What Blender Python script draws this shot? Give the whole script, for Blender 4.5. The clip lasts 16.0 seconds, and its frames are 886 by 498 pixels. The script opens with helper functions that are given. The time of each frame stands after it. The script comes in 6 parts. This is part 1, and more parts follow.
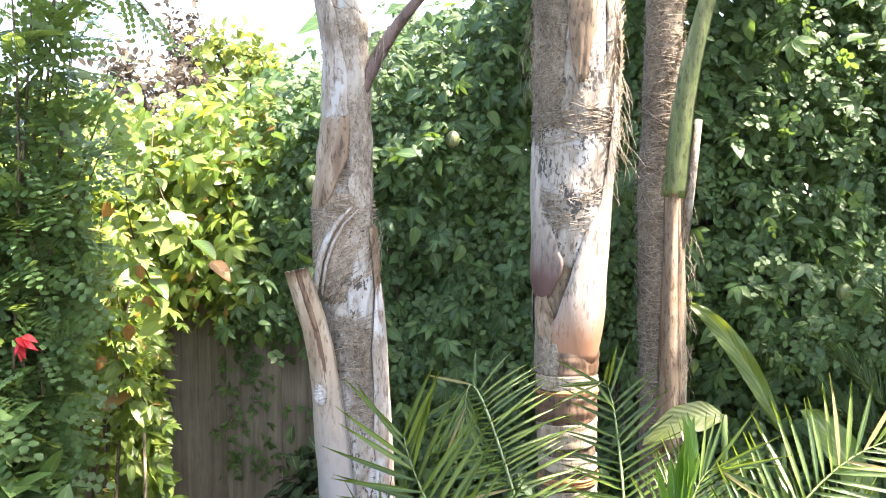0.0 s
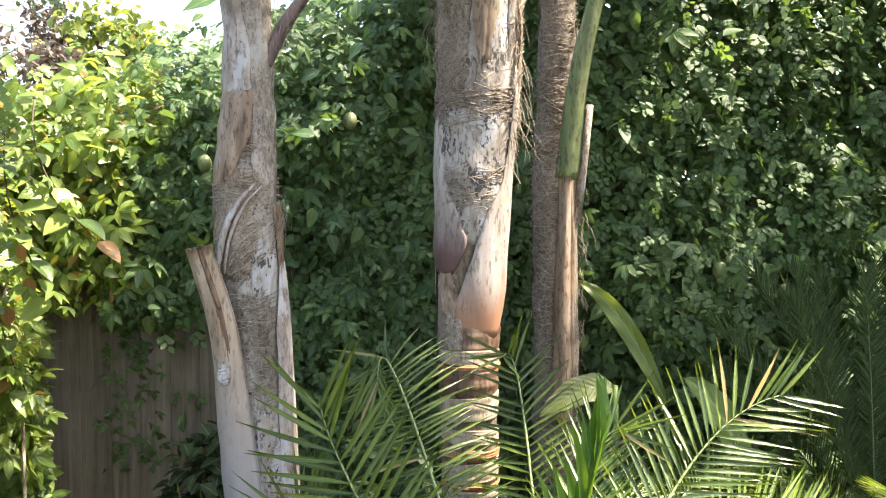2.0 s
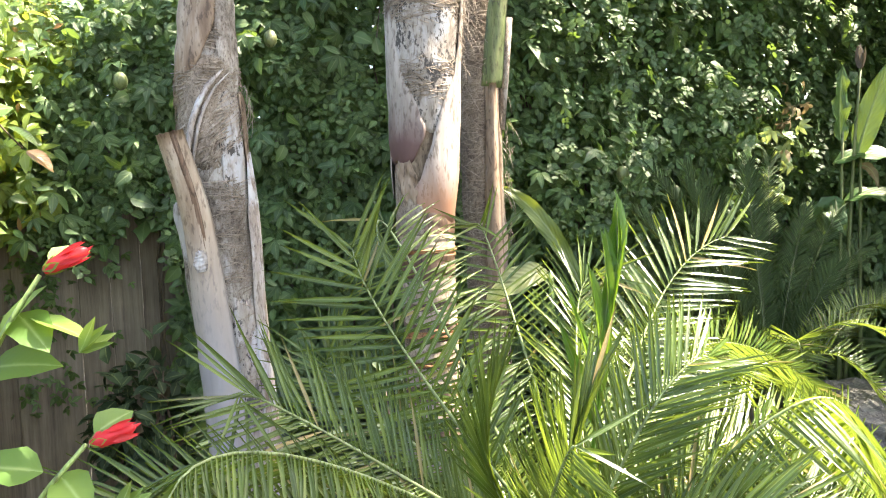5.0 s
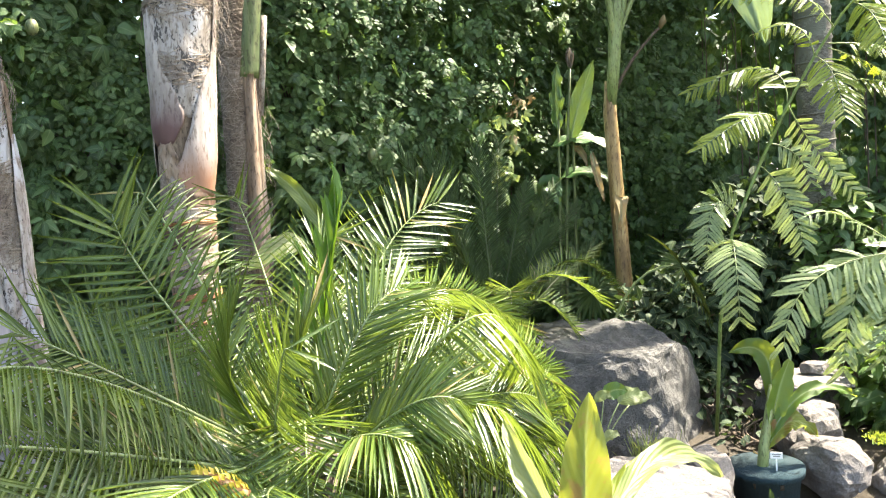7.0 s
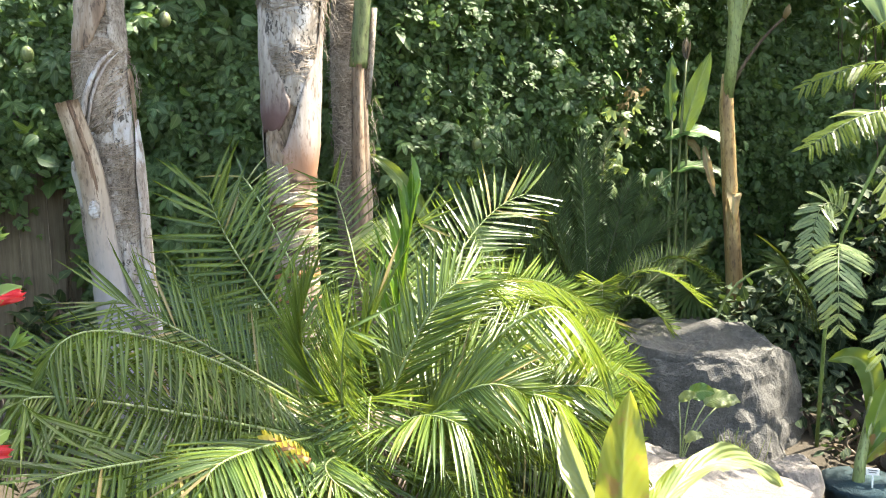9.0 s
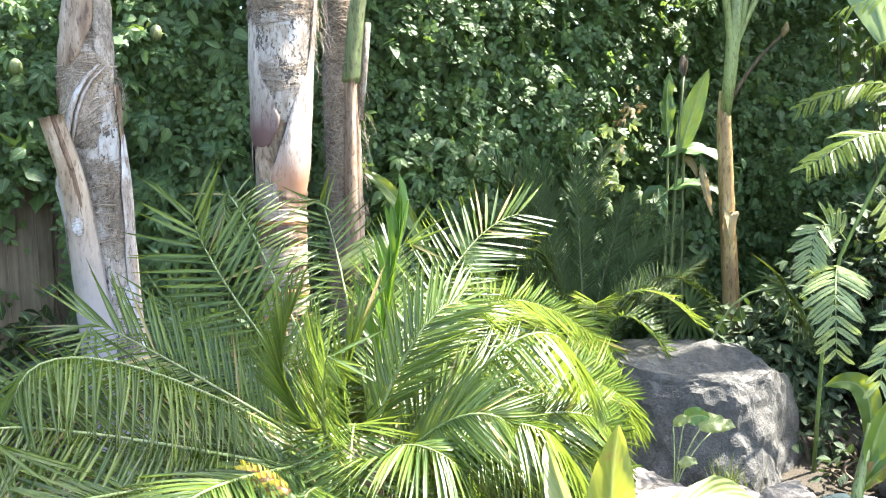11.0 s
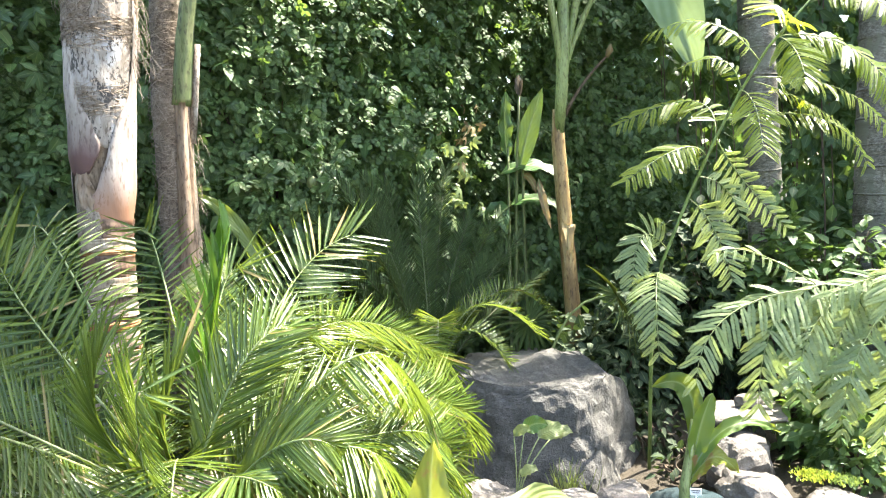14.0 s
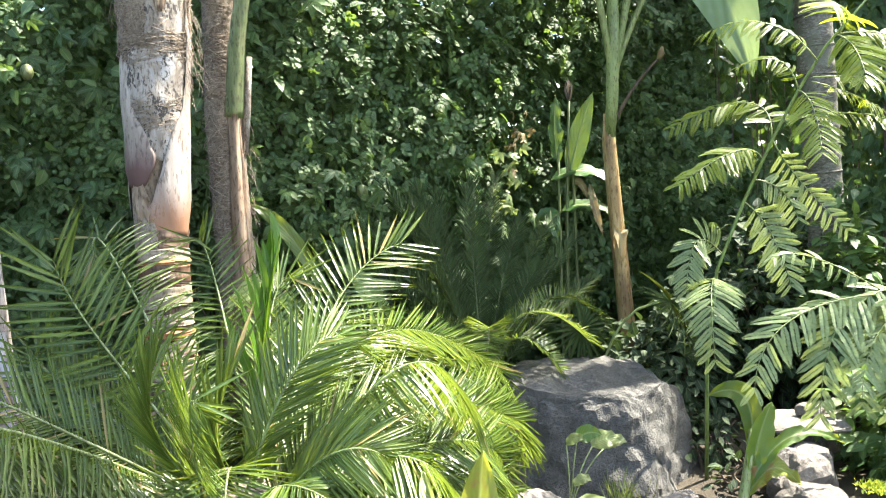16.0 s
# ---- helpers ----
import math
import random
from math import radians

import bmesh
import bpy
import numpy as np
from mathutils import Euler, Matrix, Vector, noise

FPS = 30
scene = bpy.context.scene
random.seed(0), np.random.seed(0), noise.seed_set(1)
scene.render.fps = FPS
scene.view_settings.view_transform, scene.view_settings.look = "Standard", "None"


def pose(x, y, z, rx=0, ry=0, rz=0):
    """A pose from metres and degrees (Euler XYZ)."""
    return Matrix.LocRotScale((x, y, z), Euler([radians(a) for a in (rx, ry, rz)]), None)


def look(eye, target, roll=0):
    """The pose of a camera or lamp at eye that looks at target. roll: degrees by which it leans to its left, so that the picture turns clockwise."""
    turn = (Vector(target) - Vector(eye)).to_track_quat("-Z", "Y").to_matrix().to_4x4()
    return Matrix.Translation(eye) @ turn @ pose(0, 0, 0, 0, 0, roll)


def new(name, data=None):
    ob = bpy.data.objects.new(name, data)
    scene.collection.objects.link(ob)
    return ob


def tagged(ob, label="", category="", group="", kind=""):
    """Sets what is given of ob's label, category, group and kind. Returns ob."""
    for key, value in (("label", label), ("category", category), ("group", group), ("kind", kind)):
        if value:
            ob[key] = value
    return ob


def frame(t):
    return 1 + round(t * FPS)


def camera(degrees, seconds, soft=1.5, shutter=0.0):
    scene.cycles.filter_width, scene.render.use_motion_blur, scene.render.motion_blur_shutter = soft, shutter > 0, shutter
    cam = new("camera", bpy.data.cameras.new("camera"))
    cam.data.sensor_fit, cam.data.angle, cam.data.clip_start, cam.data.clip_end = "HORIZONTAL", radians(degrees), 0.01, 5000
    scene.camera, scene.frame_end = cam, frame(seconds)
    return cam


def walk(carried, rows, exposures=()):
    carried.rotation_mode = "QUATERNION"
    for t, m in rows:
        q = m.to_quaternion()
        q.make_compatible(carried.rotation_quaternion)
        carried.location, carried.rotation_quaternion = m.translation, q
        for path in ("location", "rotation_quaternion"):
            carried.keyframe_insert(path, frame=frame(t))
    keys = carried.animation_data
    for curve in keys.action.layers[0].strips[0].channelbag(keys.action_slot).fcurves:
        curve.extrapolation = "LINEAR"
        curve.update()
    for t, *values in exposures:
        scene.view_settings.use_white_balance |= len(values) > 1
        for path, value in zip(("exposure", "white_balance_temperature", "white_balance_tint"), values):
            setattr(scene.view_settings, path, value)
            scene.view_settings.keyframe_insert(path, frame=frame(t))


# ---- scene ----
cam = camera(56.9, 16.0, soft=1.1)
METRES, EYE, TILT, LEAN, TURN = 2.5, 1.9, -2.0, 0.5, 0.0
ROWS = [
    (0.0, 0.0, 0.0, 0.0, -0.0, 0.0, -0.0),
    (0.5, 0.0168, 0.0062, -0.0026, 0.02, -0.09, 0.08),
    (1.0, 0.0245, 0.0153, -0.0115, -2.03, -0.07, 0.07),
    (1.5, -0.0063, 0.0086, -0.0161, -6.46, -0.18, -0.1),
    (2.0, -0.0394, -0.0078, -0.0212, -8.6, -0.52, 0.11),
    (2.5, -0.0682, -0.0126, -0.0321, -12.24, -1.98, 0.5),
    (3.0, -0.0841, 0.0037, -0.0371, -12.59, -2.45, 1.28),
    (5.5, -0.2682, -0.037, -0.1923, -25.66, -0.74, 2.84),
    (6.0, -0.2529, -0.1395, -0.1997, -30.32, -0.83, 2.88),
    (6.5, -0.2543, -0.2306, -0.2065, -32.6, -1.39, 3.92),
    (7.0, -0.2838, -0.2387, -0.2061, -35.31, -2.83, 4.07),
    (7.5, -0.2996, -0.2627, -0.2033, -32.24, -4.31, 3.61),
    (8.0, -0.2723, -0.3162, -0.2069, -27.04, -4.28, 3.05),
    (10.5, -0.2175, -0.2844, -0.1906, -25.75, -2.8, 1.73),
    (11.0, -0.2085, -0.2892, -0.1886, -25.91, -2.59, 1.61),
    (11.5, -0.2024, -0.2898, -0.1886, -27.26, -2.04, 1.45),
    (12.0, -0.1987, -0.2944, -0.1871, -27.8, -1.88, 1.54),
    (12.5, -0.1989, -0.2941, -0.1881, -31.13, -1.83, 1.47),
    (13.0, -0.1914, -0.298, -0.1871, -31.97, -1.76, 1.81),
    (13.5, -0.1841, -0.3015, -0.1889, -34.85, -1.86, 2.76),
    (14.0, -0.1622, -0.3184, -0.188, -35.18, -1.7, 3.6),
    (14.5, -0.1284, -0.3461, -0.1882, -35.25, -1.59, 4.28),
    (15.0, -0.1243, -0.3495, -0.1922, -34.8, -1.49, 4.55),
    (15.5, -0.1378, -0.3358, -0.1889, -33.99, -1.31, 4.61),
    (16.0, -0.1562, -0.3169, -0.1862, -31.55, -1.01, 4.21),
]
walk(cam, [(t, pose(0, 0, EYE, TILT, LEAN, TURN) @ pose(METRES * x, METRES * y, METRES * z, 90 + pitch, roll, yaw)) for t, x, y, z, yaw, pitch, roll in ROWS],
     [(0.0, 3.17, 7150.0, 14.0), (1.0, 3.0, 7000.0, 13.5), (1.5, 2.52, 7300.0, 13.0), (2.0, 2.6, 7450.0, 12.0), (3.0, 2.9, 7650.0, 10.0), (5.5, 3.25, 7400.0, 12.5), (6.1, 3.42, 7100.0, 12.5), (7.0, 2.92, 7200.0, 10.0), (7.5, 2.92, 7300.0, 8.5), (8.0, 2.75, 7450.0, 8.0), (11.0, 3.3, 6600.0, 9.5), (12.5, 3.05, 6750.0, 9.5), (13.5, 3.03, 7000.0, 9.0), (14.5, 3.2, 6800.0, 9.0), (16.0, 2.9, 6900.0, 8.0)])

# ---- daylight ----
SUN_TO = Vector((0.70, -0.15, 1.15)).normalized()
world = bpy.data.worlds.new("sky")
scene.world = world
world.use_nodes = True
wn = world.node_tree.nodes
sky = wn.new("ShaderNodeTexSky")
sky.sky_type = "NISHITA"
sky.sun_disc = False
sky.sun_elevation = math.asin(SUN_TO.z)
sky.sun_rotation = math.atan2(SUN_TO.x, SUN_TO.y)
sky.air_density, sky.dust_density = 1.0, 2.5
wn["Background"].inputs["Strength"].default_value = 0.13
world.node_tree.links.new(sky.outputs[0], wn["Background"].inputs["Color"])
sun = new("sun", bpy.data.lights.new("sun", "SUN"))
sun.data.energy, sun.data.angle, sun.data.color = 4.0, radians(0.6), (1.0, 0.95, 0.86)
sun.matrix_world = look(SUN_TO * 30, (0, 0, 0))

# ---- materials ----


def material(name):
    m = bpy.data.materials.new(name)
    m.use_nodes = True
    return m, m.node_tree.nodes, m.node_tree.links, m.node_tree.nodes["Principled BSDF"]


def ramp(nodes, stops):
    r = nodes.new("ShaderNodeValToRGB")
    while len(r.color_ramp.elements) < len(stops):
        r.color_ramp.elements.new(0.5)
    for e, (p, c) in zip(r.color_ramp.elements, stops):
        e.position, e.color = p, (*c, 1)
    return r


def mixed(nodes, links, a, b, fac, mode="MIX"):
    m = nodes.new("ShaderNodeMix")
    m.data_type, m.blend_type = "RGBA", mode
    for sock, v in ((m.inputs[0], fac), (m.inputs[6], a), (m.inputs[7], b)):
        if isinstance(v, (int, float)):
            sock.default_value = v
        elif isinstance(v, tuple):
            sock.default_value = (*v, 1)
        else:
            links.new(v, sock)
    return m.outputs[2]


def noise_tex(nodes, links, scale, detail=4, rough=0.6, stretch=None, vec=None):
    n = nodes.new("ShaderNodeTexNoise")
    n.inputs["Scale"].default_value, n.inputs["Detail"].default_value, n.inputs["Roughness"].default_value = scale, detail, rough
    tc = nodes.new("ShaderNodeTexCoord").outputs["Object"] if vec is None else vec
    if stretch:
        mp = nodes.new("ShaderNodeMapping")
        mp.inputs["Scale"].default_value = stretch
        links.new(tc, mp.inputs[0])
        tc = mp.outputs[0]
    links.new(tc, n.inputs["Vector"])
    return n.outputs["Fac"]


def bumped(nodes, links, bsdf, height, strength=0.4, dist=0.01):
    b = nodes.new("ShaderNodeBump")
    b.inputs["Strength"].default_value, b.inputs["Distance"].default_value = strength, dist
    links.new(height, b.inputs["Height"])
    links.new(b.outputs[0], bsdf.inputs["Normal"])


def leaf_mat(name, dark, mid, bright, glow, trans=0.35, rough=0.35, vein=0.25, old=None, oldness=0.06, spots=None, relief=0.002):
    """Leaf: colour varies from leaf to leaf, lighter veins, light shines through."""
    m, n, l, p = material(name)
    geo = n.new("ShaderNodeNewGeometry")
    r = ramp(n, [(0.0, dark), (0.5, mid), (1.0, bright)])
    add, chance = n.new("ShaderNodeMath"), n.new("ShaderNodeMath")
    add.operation, chance.operation = "ADD", "FRACT"
    l.new(geo.outputs["Random Per Island"], add.inputs[0])
    l.new(n.new("ShaderNodeObjectInfo").outputs["Random"], add.inputs[1])
    l.new(add.outputs[0], chance.inputs[0])
    l.new(chance.outputs[0], r.inputs[0])
    col = r.outputs[0]
    blotch = noise_tex(n, l, 14.0, 3)
    col = mixed(n, l, col, mixed(n, l, col, (0.55, 0.62, 0.5), 1.0, "MULTIPLY"), blotch)
    if old:
        rr = ramp(n, [(0.0, (1, 1, 1)), (oldness, (1, 1, 1)), (oldness + 0.01, (0, 0, 0)), (1, (0, 0, 0))])
        l.new(chance.outputs[0], rr.inputs[0])
        col = mixed(n, l, col, old, rr.outputs[0])
    if spots:
        sr = ramp(n, [(0.0, (0, 0, 0)), (0.54, (0, 0, 0)), (0.62, (1, 1, 1)), (1, (1, 1, 1))])
        l.new(noise_tex(n, l, 13.0, 4, 0.6), sr.inputs[0])
        col = mixed(n, l, col, spots, sr.outputs[0])
    at = n.new("ShaderNodeAttribute")
    at.attribute_name = "leafuv"
    sep = n.new("ShaderNodeSeparateXYZ")
    l.new(at.outputs["Vector"], sep.inputs[0])
    ab = n.new("ShaderNodeMath")
    ab.operation = "ABSOLUTE"
    l.new(sep.outputs[0], ab.inputs[0])
    rib = ramp(n, [(0.0, (1, 1, 1)), (0.10, (0.25, 0.25, 0.25)), (0.16, (0, 0, 0)), (1, (0, 0, 0))])
    l.new(ab.outputs[0], rib.inputs[0])
    k = n.new("ShaderNodeMath")
    k.operation = "MULTIPLY"
    k.inputs[1].default_value = vein
    l.new(rib.outputs[0], k.inputs[0])
    col = mixed(n, l, col, (0.42, 0.5, 0.2), k.outputs[0])
    wav = n.new("ShaderNodeMath")
    wav.operation = "MULTIPLY_ADD"
    wav.inputs[1].default_value = 60.0
    l.new(sep.outputs[1], wav.inputs[0])
    ab2 = n.new("ShaderNodeMath")
    ab2.operation = "MULTIPLY"
    ab2.inputs[1].default_value = -18.0
    l.new(ab.outputs[0], ab2.inputs[0])
    l.new(ab2.outputs[0], wav.inputs[2])
    sn = n.new("ShaderNodeMath")
    sn.operation = "SINE"
    l.new(wav.outputs[0], sn.inputs[0])
    bumped(n, l, p, sn.outputs[0], 0.25, relief)
    if relief > 0.005:
        # relief shade in the grooves between side veins, put into the colour
        shade = ramp(n, [(0.0, (0.9, 0.91, 0.87)), (1.0, (1, 1, 1))])
        half = n.new("ShaderNodeMath")
        half.operation = "MULTIPLY_ADD"
        half.inputs[1].default_value, half.inputs[2].default_value = 0.5, 0.5
        l.new(sn.outputs[0], half.inputs[0])
        l.new(half.outputs[0], shade.inputs[0])
        col = mixed(n, l, col, shade.outputs[0], 1.0, "MULTIPLY")
    l.new(col, p.inputs["Base Color"])
    p.inputs["Roughness"].default_value = rough
    p.inputs["Specular IOR Level"].default_value = 0.5
    t = n.new("ShaderNodeBsdfTranslucent")
    l.new(mixed(n, l, col, glow, 0.55), t.inputs["Color"])
    ms = n.new("ShaderNodeMixShader")
    ms.inputs[0].default_value = trans
    l.new(p.outputs[0], ms.inputs[1])
    l.new(t.outputs[0], ms.inputs[2])
    l.new(ms.outputs[0], n["Material Output"].inputs["Surface"])
    return m


def bark_mat(name, stops, fine=60.0, stretch=(1, 1, 0.25), patch=None, rough=0.85, bump=0.6, speck=None, foot=None, specky=0.62, wear=1.0):
    m, n, l, p = material(name)
    big = noise_tex(n, l, 6.0, 4, 0.6, (1, 1, 0.6))
    small = noise_tex(n, l, fine, 5, 0.65, stretch)
    h = mixed(n, l, big, small, 0.62)
    r = ramp(n, [((q - 0.5) * 0.62 + 0.5, c) for q, c in stops])
    l.new(h, r.inputs[0])
    col = r.outputs[0]
    fine_grain = ramp(n, [(0.36, (0.5, 0.47, 0.44)), (0.47, (1, 1, 1)), (1.0, (1, 1, 1))])
    l.new(noise_tex(n, l, fine * 3.0, 3, 0.6, (1, 1, max(0.3, stretch[2]))), fine_grain.inputs[0])
    col = mixed(n, l, col, fine_grain.outputs[0], 1.0, "MULTIPLY")
    crack = ramp(n, [(0.0, (0.5, 0.46, 0.43)), (0.40, (0.6, 0.56, 0.53)), (0.45, (1, 1, 1)), (1.0, (1, 1, 1))])
    l.new(noise_tex(n, l, 75.0, 5, 0.7, (1, 1, 0.3)), crack.inputs[0])
    stain = ramp(n, [(0.0, (0.62, 0.57, 0.53)), (0.38, (0.72, 0.68, 0.64)), (0.54, (1, 1, 1)), (1.0, (1, 1, 1))])
    l.new(noise_tex(n, l, 13.0, 6, 0.72, (1, 1, 0.45)), stain.inputs[0])
    col = mixed(n, l, mixed(n, l, col, crack.outputs[0], 0.4 * wear, "MULTIPLY"), stain.outputs[0], 0.7 * wear, "MULTIPLY")
    if patch:
        pr = ramp(n, [(0.0, (0, 0, 0)), (0.52, (0, 0, 0)), (0.60, (1, 1, 1)), (1, (1, 1, 1))])
        l.new(noise_tex(n, l, 9.0, 5, 0.7, (1, 1, 0.5)), pr.inputs[0])
        col = mixed(n, l, col, patch, pr.outputs[0])
    if speck:
        pr = ramp(n, [(0.0, (0, 0, 0)), (specky, (0, 0, 0)), (specky + 0.03, (1, 1, 1)), (1, (1, 1, 1))])
        l.new(mixed(n, l, noise_tex(n, l, 85.0, 4, 0.65, (1, 1, 0.5)), noise_tex(n, l, 9.0, 3, 0.5), 0.45), pr.inputs[0])
        col = mixed(n, l, col, speck, pr.outputs[0])
    if foot:
        at, sep = n.new("ShaderNodeAttribute"), n.new("ShaderNodeSeparateXYZ")
        at.attribute_name = "leafuv"
        l.new(at.outputs["Vector"], sep.inputs[0])
        sm = n.new("ShaderNodeMath")
        sm.operation = "ADD"
        l.new(sep.outputs[1], sm.inputs[0])
        l.new(mixed(n, l, (-0.2, -0.2, -0.2), (0.2, 0.2, 0.2), big), sm.inputs[1])
        fr = ramp(n, [(0.0, (1, 1, 1)), (foot[1] * 0.5, (1, 1, 1)), (foot[1], (0, 0, 0)), (1, (0, 0, 0))])
        l.new(sm.outputs[0], fr.inputs[0])
        col = mixed(n, l, col, mixed(n, l, foot[0], mixed(n, l, foot[0], (0.55, 0.55, 0.55), 1.0, "MULTIPLY"), small), fr.outputs[0])
    l.new(col, p.inputs["Base Color"])
    p.inputs["Roughness"].default_value = rough
    bumped(n, l, p, small, bump, 0.006)
    return m


IVY = leaf_mat("vine leaf", (0.036, 0.082, 0.036), (0.068, 0.14, 0.05), (0.12, 0.2, 0.068), (0.3, 0.46, 0.06), 0.34, 0.5, 0.3)
# brighter, yellower copy of the vine leaf: sunlight put into its colour
IVY_SUN = leaf_mat("sunlit vine leaf", (0.06, 0.12, 0.03), (0.14, 0.22, 0.045), (0.29, 0.36, 0.09), (0.6, 0.68, 0.06), 0.4, 0.32, 0.3, (0.28, 0.13, 0.04), 0.03)
FROND = leaf_mat("date palm leaflet", (0.024, 0.058, 0.014), (0.066, 0.115, 0.021), (0.145, 0.2, 0.034), (0.42, 0.56, 0.06), 0.31, 0.27, 0.35, (0.32, 0.24, 0.1), 0.02)
FROND.node_tree.nodes["Principled BSDF"].inputs["Coat Weight"].default_value = 0.12
FROND.node_tree.nodes["Principled BSDF"].inputs["Coat Roughness"].default_value = 0.18
# paler copy of the feathery leaflet: sheen and sunlight put into its colour
PALEFERN = leaf_mat("light-paled feathery leaflet", (0.19, 0.255, 0.13), (0.24, 0.31, 0.155), (0.29, 0.36, 0.18), (0.52, 0.62, 0.12), 0.4, 0.36, 0.15)
CROWN = leaf_mat("palm crown leaflet", (0.03, 0.07, 0.02), (0.05, 0.1, 0.03), (0.08, 0.14, 0.04), (0.3, 0.4, 0.04), 0.3, 0.35, 0.3)
# shade is put into this leaflet colour, darker than the front fronds
CYCAD = leaf_mat("shaded cycad leaflet", (0.016, 0.036, 0.01), (0.024, 0.05, 0.013), (0.045, 0.075, 0.018), (0.2, 0.24, 0.02), 0.2, 0.65, 0.12)
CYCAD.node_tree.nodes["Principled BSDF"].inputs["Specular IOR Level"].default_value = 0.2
# darkened shrub leaf: the shade it stands in is put into its colour
SHADELEAF = leaf_mat("shaded shrub leaf", (0.014, 0.034, 0.014), (0.022, 0.05, 0.019), (0.036, 0.07, 0.025), (0.12, 0.19, 0.03), 0.2, 0.72, 0.3)
MIMOSA = leaf_mat("feathery leaflet", (0.13, 0.2, 0.05), (0.17, 0.245, 0.065), (0.22, 0.3, 0.085), (0.72, 0.8, 0.03), 0.6, 0.34, 0.15)
BROAD = leaf_mat("broad soft leaf", (0.06, 0.16, 0.04), (0.09, 0.2, 0.045), (0.14, 0.26, 0.06), (0.45, 0.56, 0.08), 0.3, 0.33, 0.5, relief=0.006)
CANNALEAF = leaf_mat("canna leaf", (0.1, 0.17, 0.03), (0.13, 0.2, 0.035), (0.16, 0.23, 0.045), (0.5, 0.62, 0.08), 0.4, 0.4, 0.5, relief=0.004)
DEEPCANNA = leaf_mat("deep green canna leaf", (0.045, 0.11, 0.03), (0.06, 0.135, 0.034), (0.085, 0.165, 0.042), (0.3, 0.4, 0.05), 0.25, 0.42, 0.4, relief=0.004)
YOUNGGREEN = leaf_mat("fresh green leaflet", (0.06, 0.15, 0.022), (0.08, 0.185, 0.026), (0.11, 0.22, 0.034), (0.4, 0.62, 0.04), 0.36, 0.32, 0.3)
BANANA = leaf_mat("banana leaf", (0.13, 0.2, 0.085), (0.15, 0.225, 0.1), (0.18, 0.26, 0.12), (0.42, 0.54, 0.2), 0.36, 0.33, 0.6, relief=0.006)
YELLOWING = leaf_mat("yellowing leaf", (0.22, 0.26, 0.04), (0.2, 0.25, 0.045), (0.28, 0.3, 0.06), (0.55, 0.56, 0.06), 0.4, 0.4, 0.5, spots=(0.22, 0.12, 0.05), relief=0.006)
CREAM = leaf_mat("cream leaf", (0.2, 0.25, 0.09), (0.25, 0.3, 0.12), (0.31, 0.34, 0.16), (0.55, 0.6, 0.16), 0.4, 0.4, 0.3, spots=(0.2, 0.24, 0.07), relief=0.006)
HIB = leaf_mat("hibiscus leaf", (0.05, 0.13, 0.025), (0.1, 0.2, 0.04), (0.2, 0.3, 0.05), (0.6, 0.68, 0.06), 0.42, 0.5, 0.5, relief=0.0002)
LEFTLEAF = leaf_mat("small round leaflet", (0.055, 0.115, 0.05), (0.09, 0.17, 0.07), (0.14, 0.23, 0.1), (0.45, 0.56, 0.08), 0.42, 0.35, 0.2)
DRYORANGE = leaf_mat("withered orange leaf", (0.24, 0.1, 0.03), (0.34, 0.15, 0.04), (0.42, 0.2, 0.06), (0.6, 0.25, 0.05), 0.35, 0.6, 0.2)
DRY = leaf_mat("dry leaf", (0.2, 0.14, 0.07), (0.3, 0.22, 0.12), (0.42, 0.33, 0.2), (0.5, 0.35, 0.15), 0.25, 0.7, 0.3)
FARGREEN = leaf_mat("far foliage", (0.1, 0.15, 0.04), (0.16, 0.22, 0.06), (0.24, 0.29, 0.09), (0.5, 0.55, 0.1), 0.35, 0.5, 0.0)
FARPINK = leaf_mat("far dry foliage", (0.09, 0.07, 0.055), (0.14, 0.11, 0.09), (0.2, 0.16, 0.13), (0.25, 0.2, 0.15), 0.2, 0.6, 0.0)
RED = leaf_mat("red petal", (0.6, 0.02, 0.03), (0.7, 0.03, 0.05), (0.75, 0.06, 0.07), (0.9, 0.08, 0.06), 0.4, 0.4, 0.0)
YELLOWBUD = leaf_mat("yellow bract", (0.6, 0.5, 0.05), (0.7, 0.58, 0.08), (0.75, 0.62, 0.15), (0.9, 0.7, 0.1), 0.3, 0.5, 0.0)
STEM = bark_mat("green stem", [(0.3, (0.1, 0.17, 0.04)), (0.7, (0.2, 0.28, 0.08))], 30, (1, 1, 0.1), None, 0.45, 0.2)
CYCADRIB = bark_mat("shaded green rib", [(0.3, (0.04, 0.06, 0.015)), (0.7, (0.08, 0.11, 0.03))], 30, (1, 1, 0.1), None, 0.5, 0.2)
PALESTEM = bark_mat("pale stem", [(0.3, (0.15, 0.21, 0.07)), (0.7, (0.28, 0.34, 0.14))], 30, (1, 1, 0.1), None, 0.45, 0.2)
TWIG = bark_mat("twig", [(0.3, (0.06, 0.045, 0.03)), (0.7, (0.16, 0.12, 0.08))], 40, (1, 1, 0.2))
TRUNKGREY = bark_mat("grey palm trunk", [(0.32, (0.14, 0.115, 0.095)), (0.5, (0.26, 0.225, 0.19)), (0.68, (0.39, 0.355, 0.315))], 55, (1, 1, 0.5), (0.36, 0.34, 0.315), 0.9, 0.9)
TRUNKPALE = bark_mat("bleached sheath", [(0.32, (0.18, 0.14, 0.11)), (0.48, (0.3, 0.26, 0.23)), (0.66, (0.41, 0.38, 0.36))], 26, (1, 1, 0.28), (0.4, 0.4, 0.405), 0.75, 0.5, (0.05, 0.04, 0.036))
